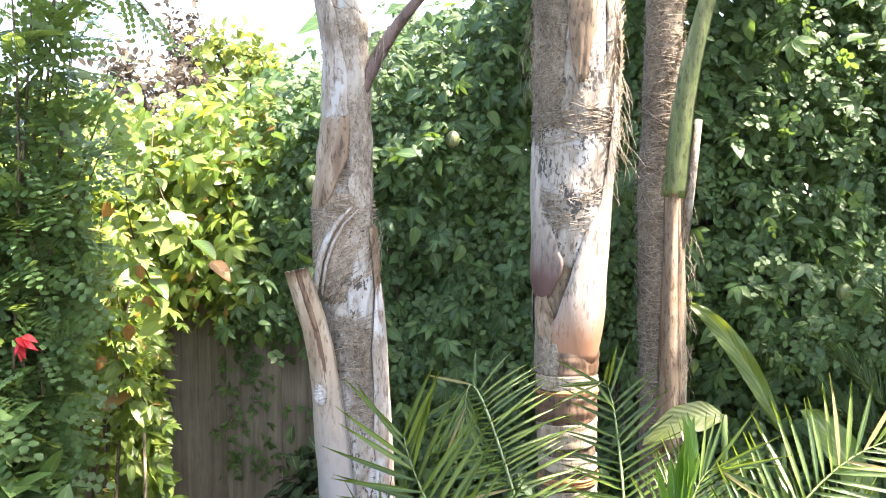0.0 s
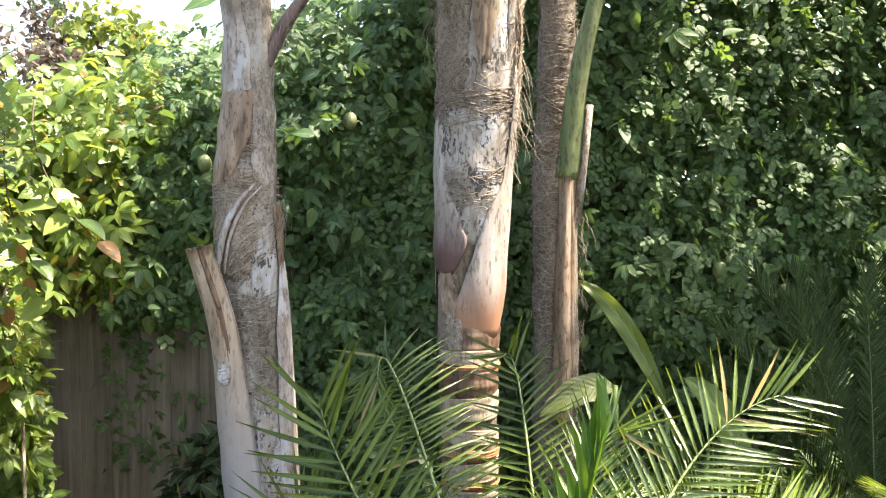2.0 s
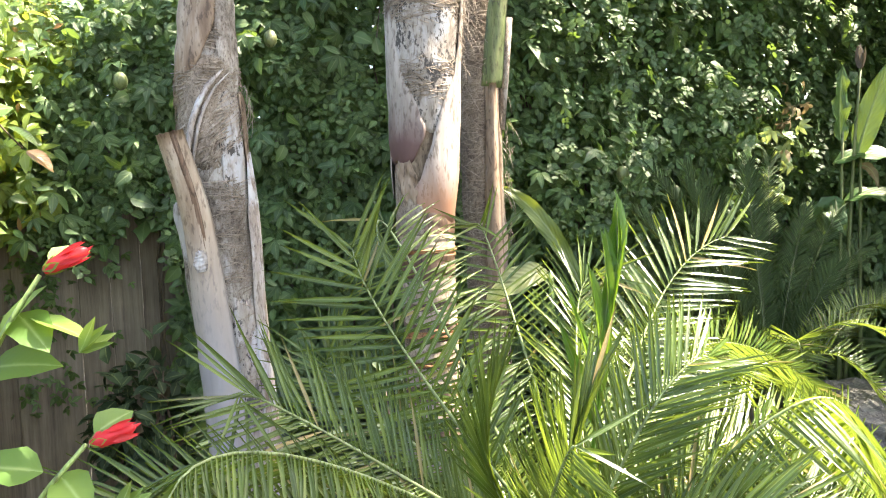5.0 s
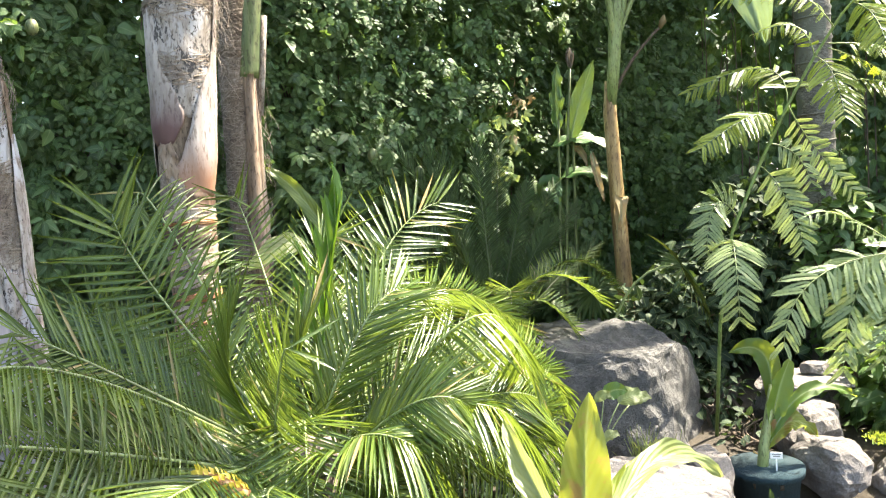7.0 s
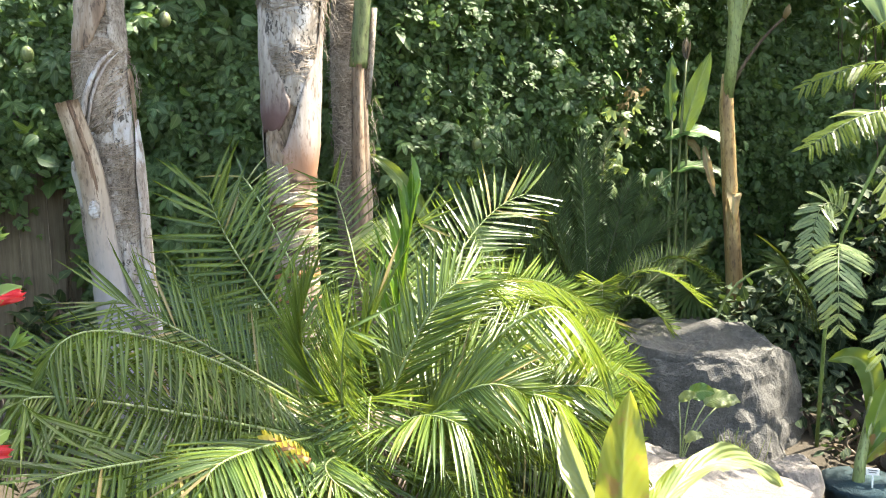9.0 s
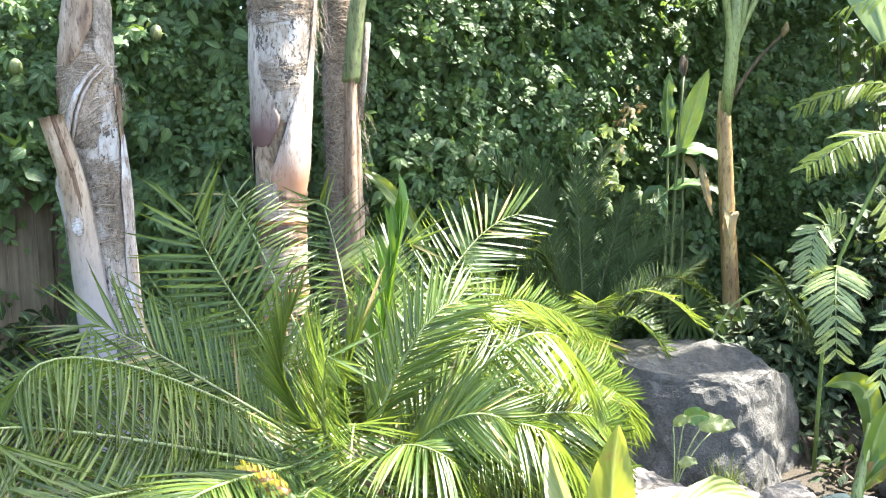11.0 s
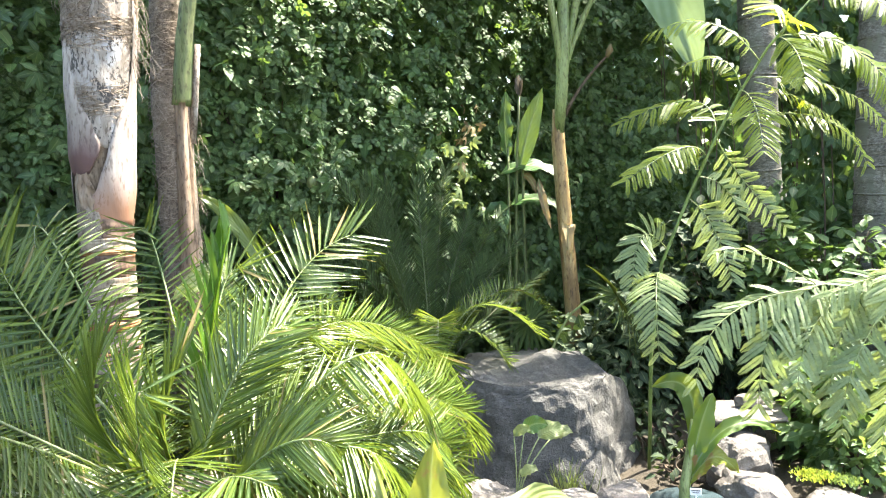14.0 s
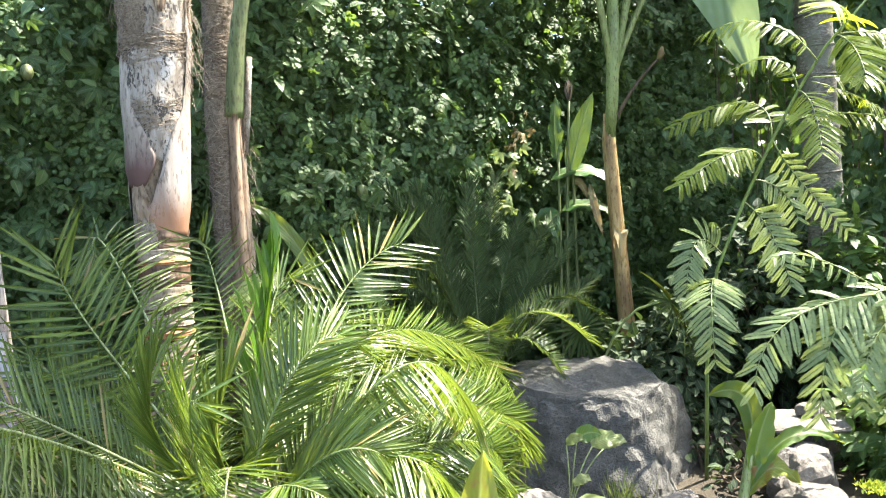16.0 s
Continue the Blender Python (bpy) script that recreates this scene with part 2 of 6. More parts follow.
SPECKLED = bark_mat("speckled bleached sheath", [(0.32, (0.19, 0.162, 0.135)), (0.5, (0.29, 0.26, 0.23)), (0.68, (0.36, 0.345, 0.335))], 30, (1, 1, 0.3), (0.34, 0.34, 0.345), 0.8, 0.4, (0.05, 0.045, 0.042), specky=0.53, wear=0.5)
PINKFOOT = bark_mat("pinkish sheath", [(0.3, (0.2, 0.165, 0.14)), (0.5, (0.29, 0.255, 0.225)), (0.7, (0.36, 0.33, 0.3))], 22, (1, 1, 0.12), None, 0.7, 0.3, foot=((0.13, 0.07, 0.066), 0.45), wear=0.4)
ORANGEFOOT = bark_mat("pale sheath with orange foot", [(0.3, (0.22, 0.175, 0.145)), (0.5, (0.3, 0.262, 0.235)), (0.7, (0.36, 0.335, 0.315))], 22, (1, 1, 0.1), None, 0.65, 0.25, (0.07, 0.055, 0.045), ((0.34, 0.17, 0.1), 0.36), 0.6, wear=0.35)
LILACFOOT = bark_mat("tan sheath with lilac foot", [(0.3, (0.17, 0.115, 0.072)), (0.5, (0.29, 0.215, 0.15)), (0.7, (0.42, 0.345, 0.265))], 24, (1, 1, 0.08), None, 0.6, 0.2, foot=((0.37, 0.35, 0.35), 0.84), wear=0.15)
SHEATHTAN = bark_mat("tan sheath", [(0.3, (0.12, 0.075, 0.045)), (0.5, (0.22, 0.155, 0.105)), (0.7, (0.32, 0.26, 0.2))], 25, (1, 1, 0.16), None, 0.65, 0.3)
SHEATHRED = bark_mat("red-brown sheath", [(0.3, (0.06, 0.032, 0.02)), (0.5, (0.12, 0.068, 0.04)), (0.7, (0.2, 0.13, 0.085))], 25, (1, 1, 0.08), None, 0.6, 0.3)
RINGED = bark_mat("ringed trunk", [(0.3, (0.05, 0.034, 0.023)), (0.5, (0.12, 0.085, 0.056)), (0.7, (0.21, 0.16, 0.11))], 50, (1, 1, 0.2), None, 0.85, 0.6)
STALKGREEN = bark_mat("dull green stalk", [(0.3, (0.06, 0.085, 0.03)), (0.5, (0.115, 0.15, 0.05)), (0.7, (0.2, 0.22, 0.1))], 26, (1, 1, 0.06), None, 0.5, 0.2)
PURPLE = bark_mat("purple-brown stalk", [(0.3, (0.07, 0.045, 0.042)), (0.7, (0.2, 0.145, 0.135))], 25, (1, 1, 0.1), None, 0.6, 0.3)
PALEWOOD = bark_mat("pale trunk ring", [(0.3, (0.22, 0.165, 0.11)), (0.5, (0.32, 0.26, 0.19)), (0.7, (0.42, 0.36, 0.28))], 40, (1, 1, 0.4), None, 0.8, 0.4)
ORANGE = bark_mat("orange scar", [(0.3, (0.2, 0.08, 0.03)), (0.5, (0.36, 0.16, 0.06)), (0.7, (0.45, 0.27, 0.13))], 40, (1, 1, 1), None, 0.7, 0.3)
DARKTRUNK = bark_mat("dark fibrous trunk", [(0.3, (0.1, 0.078, 0.06)), (0.5, (0.2, 0.162, 0.125)), (0.7, (0.31, 0.26, 0.21))], 60, (1, 1, 0.8), None, 0.9, 0.9)
FIBRE = bark_mat("dry fibre", [(0.3, (0.19, 0.15, 0.115)), (0.7, (0.37, 0.315, 0.255))], 40, (1, 1, 1), None, 0.85, 0.2)
BANSTEM = bark_mat("banana stem", [(0.3, (0.17, 0.1, 0.04)), (0.5, (0.32, 0.215, 0.09)), (0.7, (0.46, 0.36, 0.18))], 22, (1, 1, 0.07), None, 0.55, 0.3)
SMOOTHTRUNK = bark_mat("smooth ringed trunk", [(0.35, (0.06, 0.058, 0.044)), (0.5, (0.115, 0.11, 0.085)), (0.65, (0.2, 0.195, 0.165))], 40, (1, 1, 2.5), (0.10, 0.105, 0.075), 0.8, 0.5)


def rock_mat(name, stops, scale=7.0, pits=0.0):
    m, n, l, p = material(name)
    a = noise_tex(n, l, scale, 6, 0.7)
    b = noise_tex(n, l, 70, 5, 0.7)
    r = ramp(n, stops)
    l.new(mixed(n, l, a, b, 0.4), r.inputs[0])
    col, h = r.outputs[0], mixed(n, l, a, b, 0.6)
    if pits:
        v = n.new("ShaderNodeTexVoronoi")
        v.inputs["Scale"].default_value = 95.0
        l.new(n.new("ShaderNodeTexCoord").outputs["Object"], v.inputs["Vector"])
        pr = ramp(n, [(0.0, (0.35, 0.35, 0.35)), (0.35, (1, 1, 1)), (1.0, (1, 1, 1))])
        l.new(v.outputs["Distance"], pr.inputs[0])
        col = mixed(n, l, col, pr.outputs[0], pits, "MULTIPLY")
        h = mixed(n, l, h, pr.outputs[0], 0.5)
    l.new(col, p.inputs["Base Color"])
    p.inputs["Roughness"].default_value = 0.9
    bumped(n, l, p, h, 1.0 if pits else 0.9, 0.03 if pits else 0.02)
    return m


ROCK = rock_mat("dark grey rock", [(0.3, (0.036, 0.036, 0.033)), (0.5, (0.08, 0.078, 0.073)), (0.68, (0.16, 0.155, 0.145))], 9, 0.45)
STONE = rock_mat("pale field stone", [(0.34, (0.1, 0.088, 0.08)), (0.5, (0.145, 0.132, 0.121)), (0.66, (0.24, 0.222, 0.208))], 7)
SOIL = rock_mat("garden soil", [(0.3, (0.022, 0.017, 0.011)), (0.55, (0.05, 0.04, 0.026)), (0.75, (0.11, 0.09, 0.06))], 3)


def wood_mat():
    m, n, l, p = material("weathered fence wood")
    info = n.new("ShaderNodeObjectInfo")
    off = n.new("ShaderNodeVectorMath")
    off.operation = "ADD"
    l.new(n.new("ShaderNodeTexCoord").outputs["Object"], off.inputs[0])
    k = n.new("ShaderNodeCombineXYZ")
    sc = n.new("ShaderNodeMath")
    sc.operation = "MULTIPLY"
    sc.inputs[1].default_value = 40
    l.new(info.outputs["Random"], sc.inputs[0])
    l.new(sc.outputs[0], k.inputs[2])
    l.new(k.outputs[0], off.inputs[1])
    g = noise_tex(n, l, 55, 5, 0.7, (1, 1, 0.05), off.outputs[0])
    b = noise_tex(n, l, 3, 3, 0.6, None, off.outputs[0])
    r = ramp(n, [(0.35, (0.115, 0.092, 0.067)), (0.5, (0.21, 0.175, 0.13)), (0.65, (0.3, 0.255, 0.195))])
    l.new(mixed(n, l, g, b, 0.4), r.inputs[0])
    l.new(mixed(n, l, r.outputs[0], mixed(n, l, r.outputs[0], (0.7, 0.68, 0.66), 1.0, "MULTIPLY"), info.outputs["Random"]), p.inputs["Base Color"])
    p.inputs["Roughness"].default_value = 0.9
    bumped(n, l, p, g, 0.5, 0.004)
    return m


WOOD = wood_mat()
TAGWHITE = material("white plastic tag")[0]
TAGWHITE.node_tree.nodes["Principled BSDF"].inputs["Base Color"].default_value = (0.8, 0.8, 0.78, 1)
TAGINK = material("tag ink")[0]
TAGINK.node_tree.nodes["Principled BSDF"].inputs["Base Color"].default_value = (0.1, 0.1, 0.1, 1)

# ---- geometry helpers ----
RNG = np.random.default_rng(7)


class Geo:
    """Collects triangles, with a place on the leaf (across, along) for every corner."""

    def __init__(self):
        self.v, self.f, self.u, self.n = [], [], [], 0

    def add(self, v, f, u=None):
        v = np.asarray(v, float)
        self.v.append(v)
        self.f.append(np.asarray(f, int) + self.n)
        self.u.append(np.full((len(v), 2), 0.5) if u is None else u)
        self.n += len(v)
        return self

    def tube(self, pts, radii, sides=7, wob=0.0):
        pts = np.asarray(pts, float)
        k = len(pts)
        radii = np.full(k, radii) if np.isscalar(radii) else np.asarray(radii, float)
        tan = np.gradient(pts, axis=0)
        tan /= np.linalg.norm(tan, axis=1)[:, None] + 1e-9
        ref = np.array((0.0, 1.0, 0.0)) if abs(tan[0][1]) < 0.8 else np.array((1.0, 0.0, 0.0))
        a = np.cross(tan, ref)
        a /= np.linalg.norm(a, axis=1)[:, None]
        b = np.cross(tan, a)
        th = np.linspace(0, 2 * np.pi, sides, endpoint=False)
        ring = np.cos(th)[None, :, None] * a[:, None] + np.sin(th)[None, :, None] * b[:, None]
        r = radii[:, None] * (1 + wob * RNG.standard_normal((k, sides)))
        v = (pts[:, None] + r[..., None] * ring).reshape(-1, 3)
        v = np.vstack([v, pts[:1], pts[-1:]])
        i, j = np.meshgrid(np.arange(k - 1), np.arange(sides), indexing="ij")
        p, q = i * sides + j, i * sides + (j + 1) % sides
        f = np.concatenate([np.stack([p, q, q + sides], -1).reshape(-1, 3), np.stack([p, q + sides, p + sides], -1).reshape(-1, 3)])
        j = np.arange(sides)
        f = np.vstack([f, np.stack([(j + 1) % sides, j, np.full(sides, k * sides)], -1), np.stack([(k - 1) * sides + j, (k - 1) * sides + (j + 1) % sides, np.full(sides, k * sides + 1)], -1)])
        return self.add(v, f)

    def leaves(self, tpl, pos, way, nrm, size, wide=None):
        """Many copies of one leaf: at pos, pointing along way, its face towards nrm."""
        tv, tf, tu = tpl
        pos, way, nrm = (np.atleast_2d(np.asarray(q, float)) for q in (pos, way, nrm))
        way = way / (np.linalg.norm(way, axis=1)[:, None] + 1e-9)
        x = np.cross(way, nrm)
        x /= np.linalg.norm(x, axis=1)[:, None] + 1e-9
        z = np.cross(x, way)
        size = np.broadcast_to(np.asarray(size, float), (len(pos),))
        wide = size if wide is None else np.broadcast_to(np.asarray(wide, float), (len(pos),))
        v = pos[:, None] + (wide[:, None] * tv[:, 0])[..., None] * x[:, None] + (size[:, None] * tv[:, 1])[..., None] * way[:, None] + (size[:, None] * tv[:, 2])[..., None] * z[:, None]
        f = tf[None] + (np.arange(len(pos)) * len(tv))[:, None, None]
        return self.add(v.reshape(-1, 3), f.reshape(-1, 3), np.tile(tu, (len(pos), 1)))

    def mesh(self, name, mat, smooth=True):
        v, f, u = np.vstack(self.v), np.vstack(self.f), np.vstack(self.u)
        me = bpy.data.meshes.new(name)
        me.vertices.add(len(v))
        me.vertices.foreach_set("co", v.ravel())
        me.loops.add(f.size)
        me.loops.foreach_set("vertex_index", f.ravel().astype(np.int32))
        me.polygons.add(len(f))
        me.polygons.foreach_set("loop_start", np.arange(0, f.size, 3, dtype=np.int32))
        me.update(calc_edges=True)
        at = me.attributes.new("leafuv", "FLOAT2", "POINT")
        at.data.foreach_set("vector", u.ravel())
        me.materials.append(mat)
        if smooth:
            me.shade_smooth()
        return me


def part(name, geo, mat, parent=None, label="", smooth=True):
    ob = new(name, geo.mesh(name, mat, smooth) if isinstance(geo, Geo) else geo)
    if parent:
        ob.parent = parent
    if label:
        ob["label"] = label
    return ob


def thing(name, label, category, group="", kind=""):
    return tagged(new(name), label, category, group, kind)


def leaf(segs=4, width=0.5, peak=0.4, fold=0.12, droop=0.15, curl=0.0, notch=0.0, tip=1.0):
    """A leaf one long, along +y, face to +z; returns corners, triangles, place on the leaf."""
    t = np.linspace(0, 1, segs + 1)
    w = width / 2 * np.sin(np.pi * t ** (math.log(0.5) / math.log(peak))) ** 0.8 * tip
    w[0], w[-1] = max(w[0], width * 0.03), 0.004
    z = -droop * t ** 2
    v, u = [], []
    for k in range(segs + 1):
        side = w[k] * (1 - (notch if k % 2 else 0))
        v += [(-side, t[k], z[k] + fold * side + curl * side * side), (0, t[k], z[k]), (side, t[k], z[k] + fold * side + curl * side * side)]
        u += [(-1, t[k]), (0, t[k]), (1, t[k])]
    f = []
    for k in range(segs):
        a = 3 * k
        for c in (0, 1):
            f += [(a + c, a + c + 1, a + c + 4), (a + c, a + c + 4, a + c + 3)]
    return np.array(v, float), np.array(f), np.array(u, float)


def blade(segs=4, fold=0.5, droop=0.25):
    """A narrow palm leaflet, folded along its rib."""
    t = np.linspace(0, 1, segs + 1)
    w = 0.5 * np.minimum(1, (0.35 + 3 * t)) * np.clip((1 - t) * 2.2, 0.03, 1)
    v, u = [], []
    for k in range(segs + 1):
        z = -droop * t[k] ** 2
        v += [(-w[k], t[k], z), (0, t[k], z - 0), (w[k], t[k], z)]
        u += [(-1, t[k]), (0, t[k]), (1, t[k])]
    v = np.array(v, float)
    v[0::3, 2] += fold * 0.03
    v[2::3, 2] += fold * 0.03
    f = []
    for k in range(segs):
        a = 3 * k
        for c in (0, 1):
            f += [(a + c, a + c + 1, a + c + 4), (a + c, a + c + 4, a + c + 3)]
    return v, np.array(f), np.array(u, float)


def bezier(a, b, c, n=16):
    a, b, c = (np.asarray(q, float) for q in (a, b, c))
    t = np.linspace(0, 1, n)[:, None]
    return (1 - t) ** 2 * a + 2 * t * (1 - t) * b + t * t * c


def along(pts, s):
    """Places and directions at shares s of a polyline."""
    d = np.r_[0, np.cumsum(np.linalg.norm(np.diff(pts, axis=0), axis=1))]
    d /= d[-1]
    p = np.stack([np.interp(s, d, pts[:, k]) for k in range(3)], -1)
    q = np.stack([np.interp(np.clip(s + 0.02, 0, 1), d, pts[:, k]) - np.interp(np.clip(s - 0.02, 0, 1), d, pts[:, k]) for k in range(3)], -1)
    return p, q / (np.linalg.norm(q, axis=1)[:, None] + 1e-9)


def unit(v):
    return v / (np.linalg.norm(v, axis=-1, keepdims=True) + 1e-9)


BLADE, BLADE_LONG, BLADE_ARC = blade(4, 0.5, 0.08), blade(5, 0.5, 0.3), blade(5, 0.5, 0.2)
OVATE, OVATE_FINE = leaf(3, 0.62, 0.38, 0.25, 0.2), leaf(6, 0.6, 0.36, 0.25, 0.25)


def scatter(name, me, pos, way, nrm, size, width, parent):
    """Single leaves: objects of their own on one mesh."""
    way = unit(np.asarray(way, float))
    x = unit(np.cross(way, nrm))
    z = np.cross(x, way)
    size = np.broadcast_to(size, (len(pos),))
    width = size if width is None else np.broadcast_to(width, (len(pos),))
    for k in range(len(pos)):
        ob = part(name, me, None, parent)
        m = Matrix.Identity(4)
        for c, (v, q) in enumerate(((x[k], width[k]), (way[k], size[k]), (z[k], size[k]))):
            for r in range(3):
                m[r][c] = v[r] * q
        m.translation = pos[k]
        ob.matrix_basis = m


def frond(name, parent, a, b, c, pairs, length, width, mat, stem_mat, r0=0.009, start=0.22, lift=0.35, sweep=0.55, tpl=BLADE, droopy=0.0, seed=0, rough=0.10, single=None, roll=0.0, face=None, hang=0.0):
    """A feather leaf: its rib from a over b to c, with leaflets in two ranks."""
    rng = np.random.default_rng(seed)
    pts = bezier(a, b, c)
    rib = part(name, Geo().tube(pts, np.linspace(r0, r0 * 0.2, len(pts)), 5), stem_mat, parent)
    s = np.linspace(start, 1.0, pairs)
    p, t = along(pts, s)
    up = np.array((0, 0, 1.0) if face is None else face, float) + 0 * t
    side = unit(np.cross(t, up))
    nrm = unit(np.cross(side, t))
    side, nrm = math.cos(roll) * side + math.sin(roll) * nrm, math.cos(roll) * nrm - math.sin(roll) * side
    g = Geo()
    prof = np.interp((s - start) / (1 - start), [0, 0.15, 0.5, 0.85, 1], [0.45, 0.85, 1, 0.9, 0.75])
    for sg in (-1, 1):
        way = side * sg * (1 - 0.35 * (s[:, None] > 0.9)) + t * (sweep + 0.6 * ((s - start) / (1 - start))[:, None] ** 3) + nrm * lift + rng.normal(0, rough, t.shape)
        way[:, 2] -= droopy * 0.5 + hang * np.clip((s - start) / (1 - start), 0, 1)
        ok = rng.random(pairs) > 0.03
        top = (nrm + 0.35 * side * -sg + rng.normal(0, 0.12, t.shape))[ok]
        long = (length * prof * rng.uniform(0.88, 1.08, pairs))[ok]
        if single:
            scatter("leaflet", single, p[ok], way[ok], top, long, width, rib)
        else:
            g.leaves(tpl, p[ok], way[ok], top, long, np.full(pairs, width)[ok])
    if single:
        return rib
    tagged(part("leaflets", g, mat, rib), kind="stuff")
    return rib


# ---- ground ----
def ground_sheet():
    n = 90
    r = np.concatenate([np.linspace(-9, 9, n), []])
    x = np.concatenate([[-900, -200, -50, -18], r, [18, 50, 200, 900]])
    X, Y = np.meshgrid(x, x, indexing="ij")
    Z = np.zeros_like(X)
    for i in range(len(x)):
        for j in range(len(x)):
            if abs(x[i]) < 12 and abs(x[j]) < 12:
                Z[i, j] = -0.24 * math.exp(-((x[i] - 2.42) ** 2 + (x[j] - 1.34) ** 2) / 0.13) + 0.05 * noise.noise(Vector((x[i] * 1.1, x[j] * 1.1, 0))) + 0.02 * noise.noise(Vector((x[i] * 5, x[j] * 5, 3)))
    k = len(x)
    v = np.stack([X, Y, Z], -1).reshape(-1, 3)
    i, j = np.meshgrid(np.arange(k - 1), np.arange(k - 1), indexing="ij")
    p = i * k + j
    f = np.concatenate([np.stack([p, p + k, p + k + 1], -1).reshape(-1, 3), np.stack([p, p + k + 1, p + 1], -1).reshape(-1, 3)])
    tagged(part("ground", Geo().add(v, f), SOIL), "dark garden soil with dry litter", "ground", kind="structure")


ground_sheet()

# ---- hedge of climbing vine over the fence ----
PLAN = np.array([(-3.4, 2.2), (-2.7, 2.9), (-2.1, 3.5), (-1.75, 3.88), (-1.4, 4.1), (-1.0, 4.14), (-0.2, 4.08), (0.6, 3.92), (1.4, 3.68), (2.2, 3.72), (2.9, 3.85), (4.2, 3.95), (5.3, 3.4), (6.0, 2.2), (6.3, 0.5), (6.5, -2.0)], float)
PLAN_D = np.r_[0, np.cumsum(np.linalg.norm(np.diff(PLAN, axis=0), axis=1))]


def hedge_at(u):
    x, y = np.interp(u, PLAN_D, PLAN[:, 0]), np.interp(u, PLAN_D, PLAN[:, 1])
    e = 0.25
    tx, ty = np.interp(u + e, PLAN_D, PLAN[:, 0]) - np.interp(u - e, PLAN_D, PLAN[:, 0]), np.interp(u + e, PLAN_D, PLAN[:, 1]) - np.interp(u - e, PLAN_D, PLAN[:, 1])
    n = np.stack([ty, -tx], -1)
    return x, y, n / (np.linalg.norm(n, axis=1)[:, None] + 1e-9)


def bulge(x, z, y=0.0):
    return np.array([0.20 * noise.noise(Vector((a * 1.3, b * 1.3, c * 1.3))) + 0.10 * noise.noise(Vector((a * 3.7, b * 3.7, 5 + c))) + 0.05 * noise.noise(Vector((a * 9, b * 9, 9 + c))) for a, b, c in zip(x, z, y + 0 * x)])


def hedge_top(x):
    # the 5.4 m rise is out of view, added to shade the planting
    return np.interp(x, [-5, -2.4, -1.6, -1.1, -0.5, 0.2, 0.8, 1.6, 4.9, 5.3, 5.8, 6.05, 9], [2.15, 2.2, 2.3, 2.5, 2.7, 3.05, 3.6, 4.0, 4.1, 5.4, 5.4, 4.1, 4.1])


def sprig(n=5, spread=75, segs=2, seed=0, wide=0.5):
    """A hand-shaped leaf: n leaflets from one point, hanging."""
    rng = np.random.default_rng(seed)
    vs, fs, us, k = [], [], [], 0
    tv, tf, tu = leaf(segs, wide, 0.45, 0.25, 0.35)
    for i in range(n):
        a = radians(spread) * (2 * i / (n - 1) - 1)
        l = 0.62 * (1 - 0.3 * abs(2 * i / (n - 1) - 1)) * rng.uniform(0.9, 1.1)
        c, sn = math.cos(a), math.sin(a)
        w = tv * l
        v = np.stack([w[:, 0] * c + w[:, 1] * sn, -w[:, 0] * sn + w[:, 1] * c + 0.3, w[:, 2] + rng.normal(0, 0.03)], -1)
        vs.append(v)
        fs.append(tf + k)
        us.append(tu)
        k += len(tv)
    return np.vstack(vs), np.vstack(fs), np.vstack(us)


BIG = leaf(2, 0.7, 0.42, 0.15, 0.2)
PALMATE, TRIO = sprig(5, 80, 2, 1, 0.44), sprig(3, 60, 2, 2)


ROUND = (np.array([(0, 0, 0), (0.3, 0.28, 0.04), (0.31, 0.66, 0.02), (0, 1, -0.08), (-0.31, 0.66, 0.02), (-0.3, 0.28, 0.04), (0, 0.5, 0)], float), np.array([(0, 1, 6), (1, 2, 6), (2, 3, 6), (3, 4, 6), (4, 5, 6), (5, 0, 6)]), np.array([(0, 0), (1, 0.3), (1, 0.7), (0, 1), (-1, 0.7), (-1, 0.3), (0, 0.5)], float))


def pinnate(pairs=2, seed=5):
    """A leaf of small rounded leaflets in pairs, one at the end, one long along +y."""
    rng = np.random.default_rng(seed)
    tv, tf, tu = ROUND
    vs, fs, us, k = [], [], [], 0
    for i in range(pairs + 1):
        for sg in ((-1, 1) if i < pairs else (0,)):
            a = radians(68) * sg + rng.normal(0, 0.12)
            c, sn = math.cos(a), math.sin(a)
            w = tv * (0.36 if sg else 0.42) * rng.uniform(0.85, 1.1)
            vs.append(np.stack([w[:, 0] * c + w[:, 1] * sn, -w[:, 0] * sn + w[:, 1] * c + 0.18 + 0.42 * i / pairs, w[:, 2] - 0.12 * (i / pairs) ** 2 + rng.normal(0, 0.02)], -1))
            fs.append(tf + k)
            us.append(tu)
            k += len(tv)
    return np.vstack(vs), np.vstack(fs), np.vstack(us)


PINNATE, PINNATE_LONG = pinnate(2, 5), pinnate(3, 6)
SPRAY, LOBED = sprig(5, 88, 4, 3, 0.4), sprig(3, 70, 4, 4, 0.42)


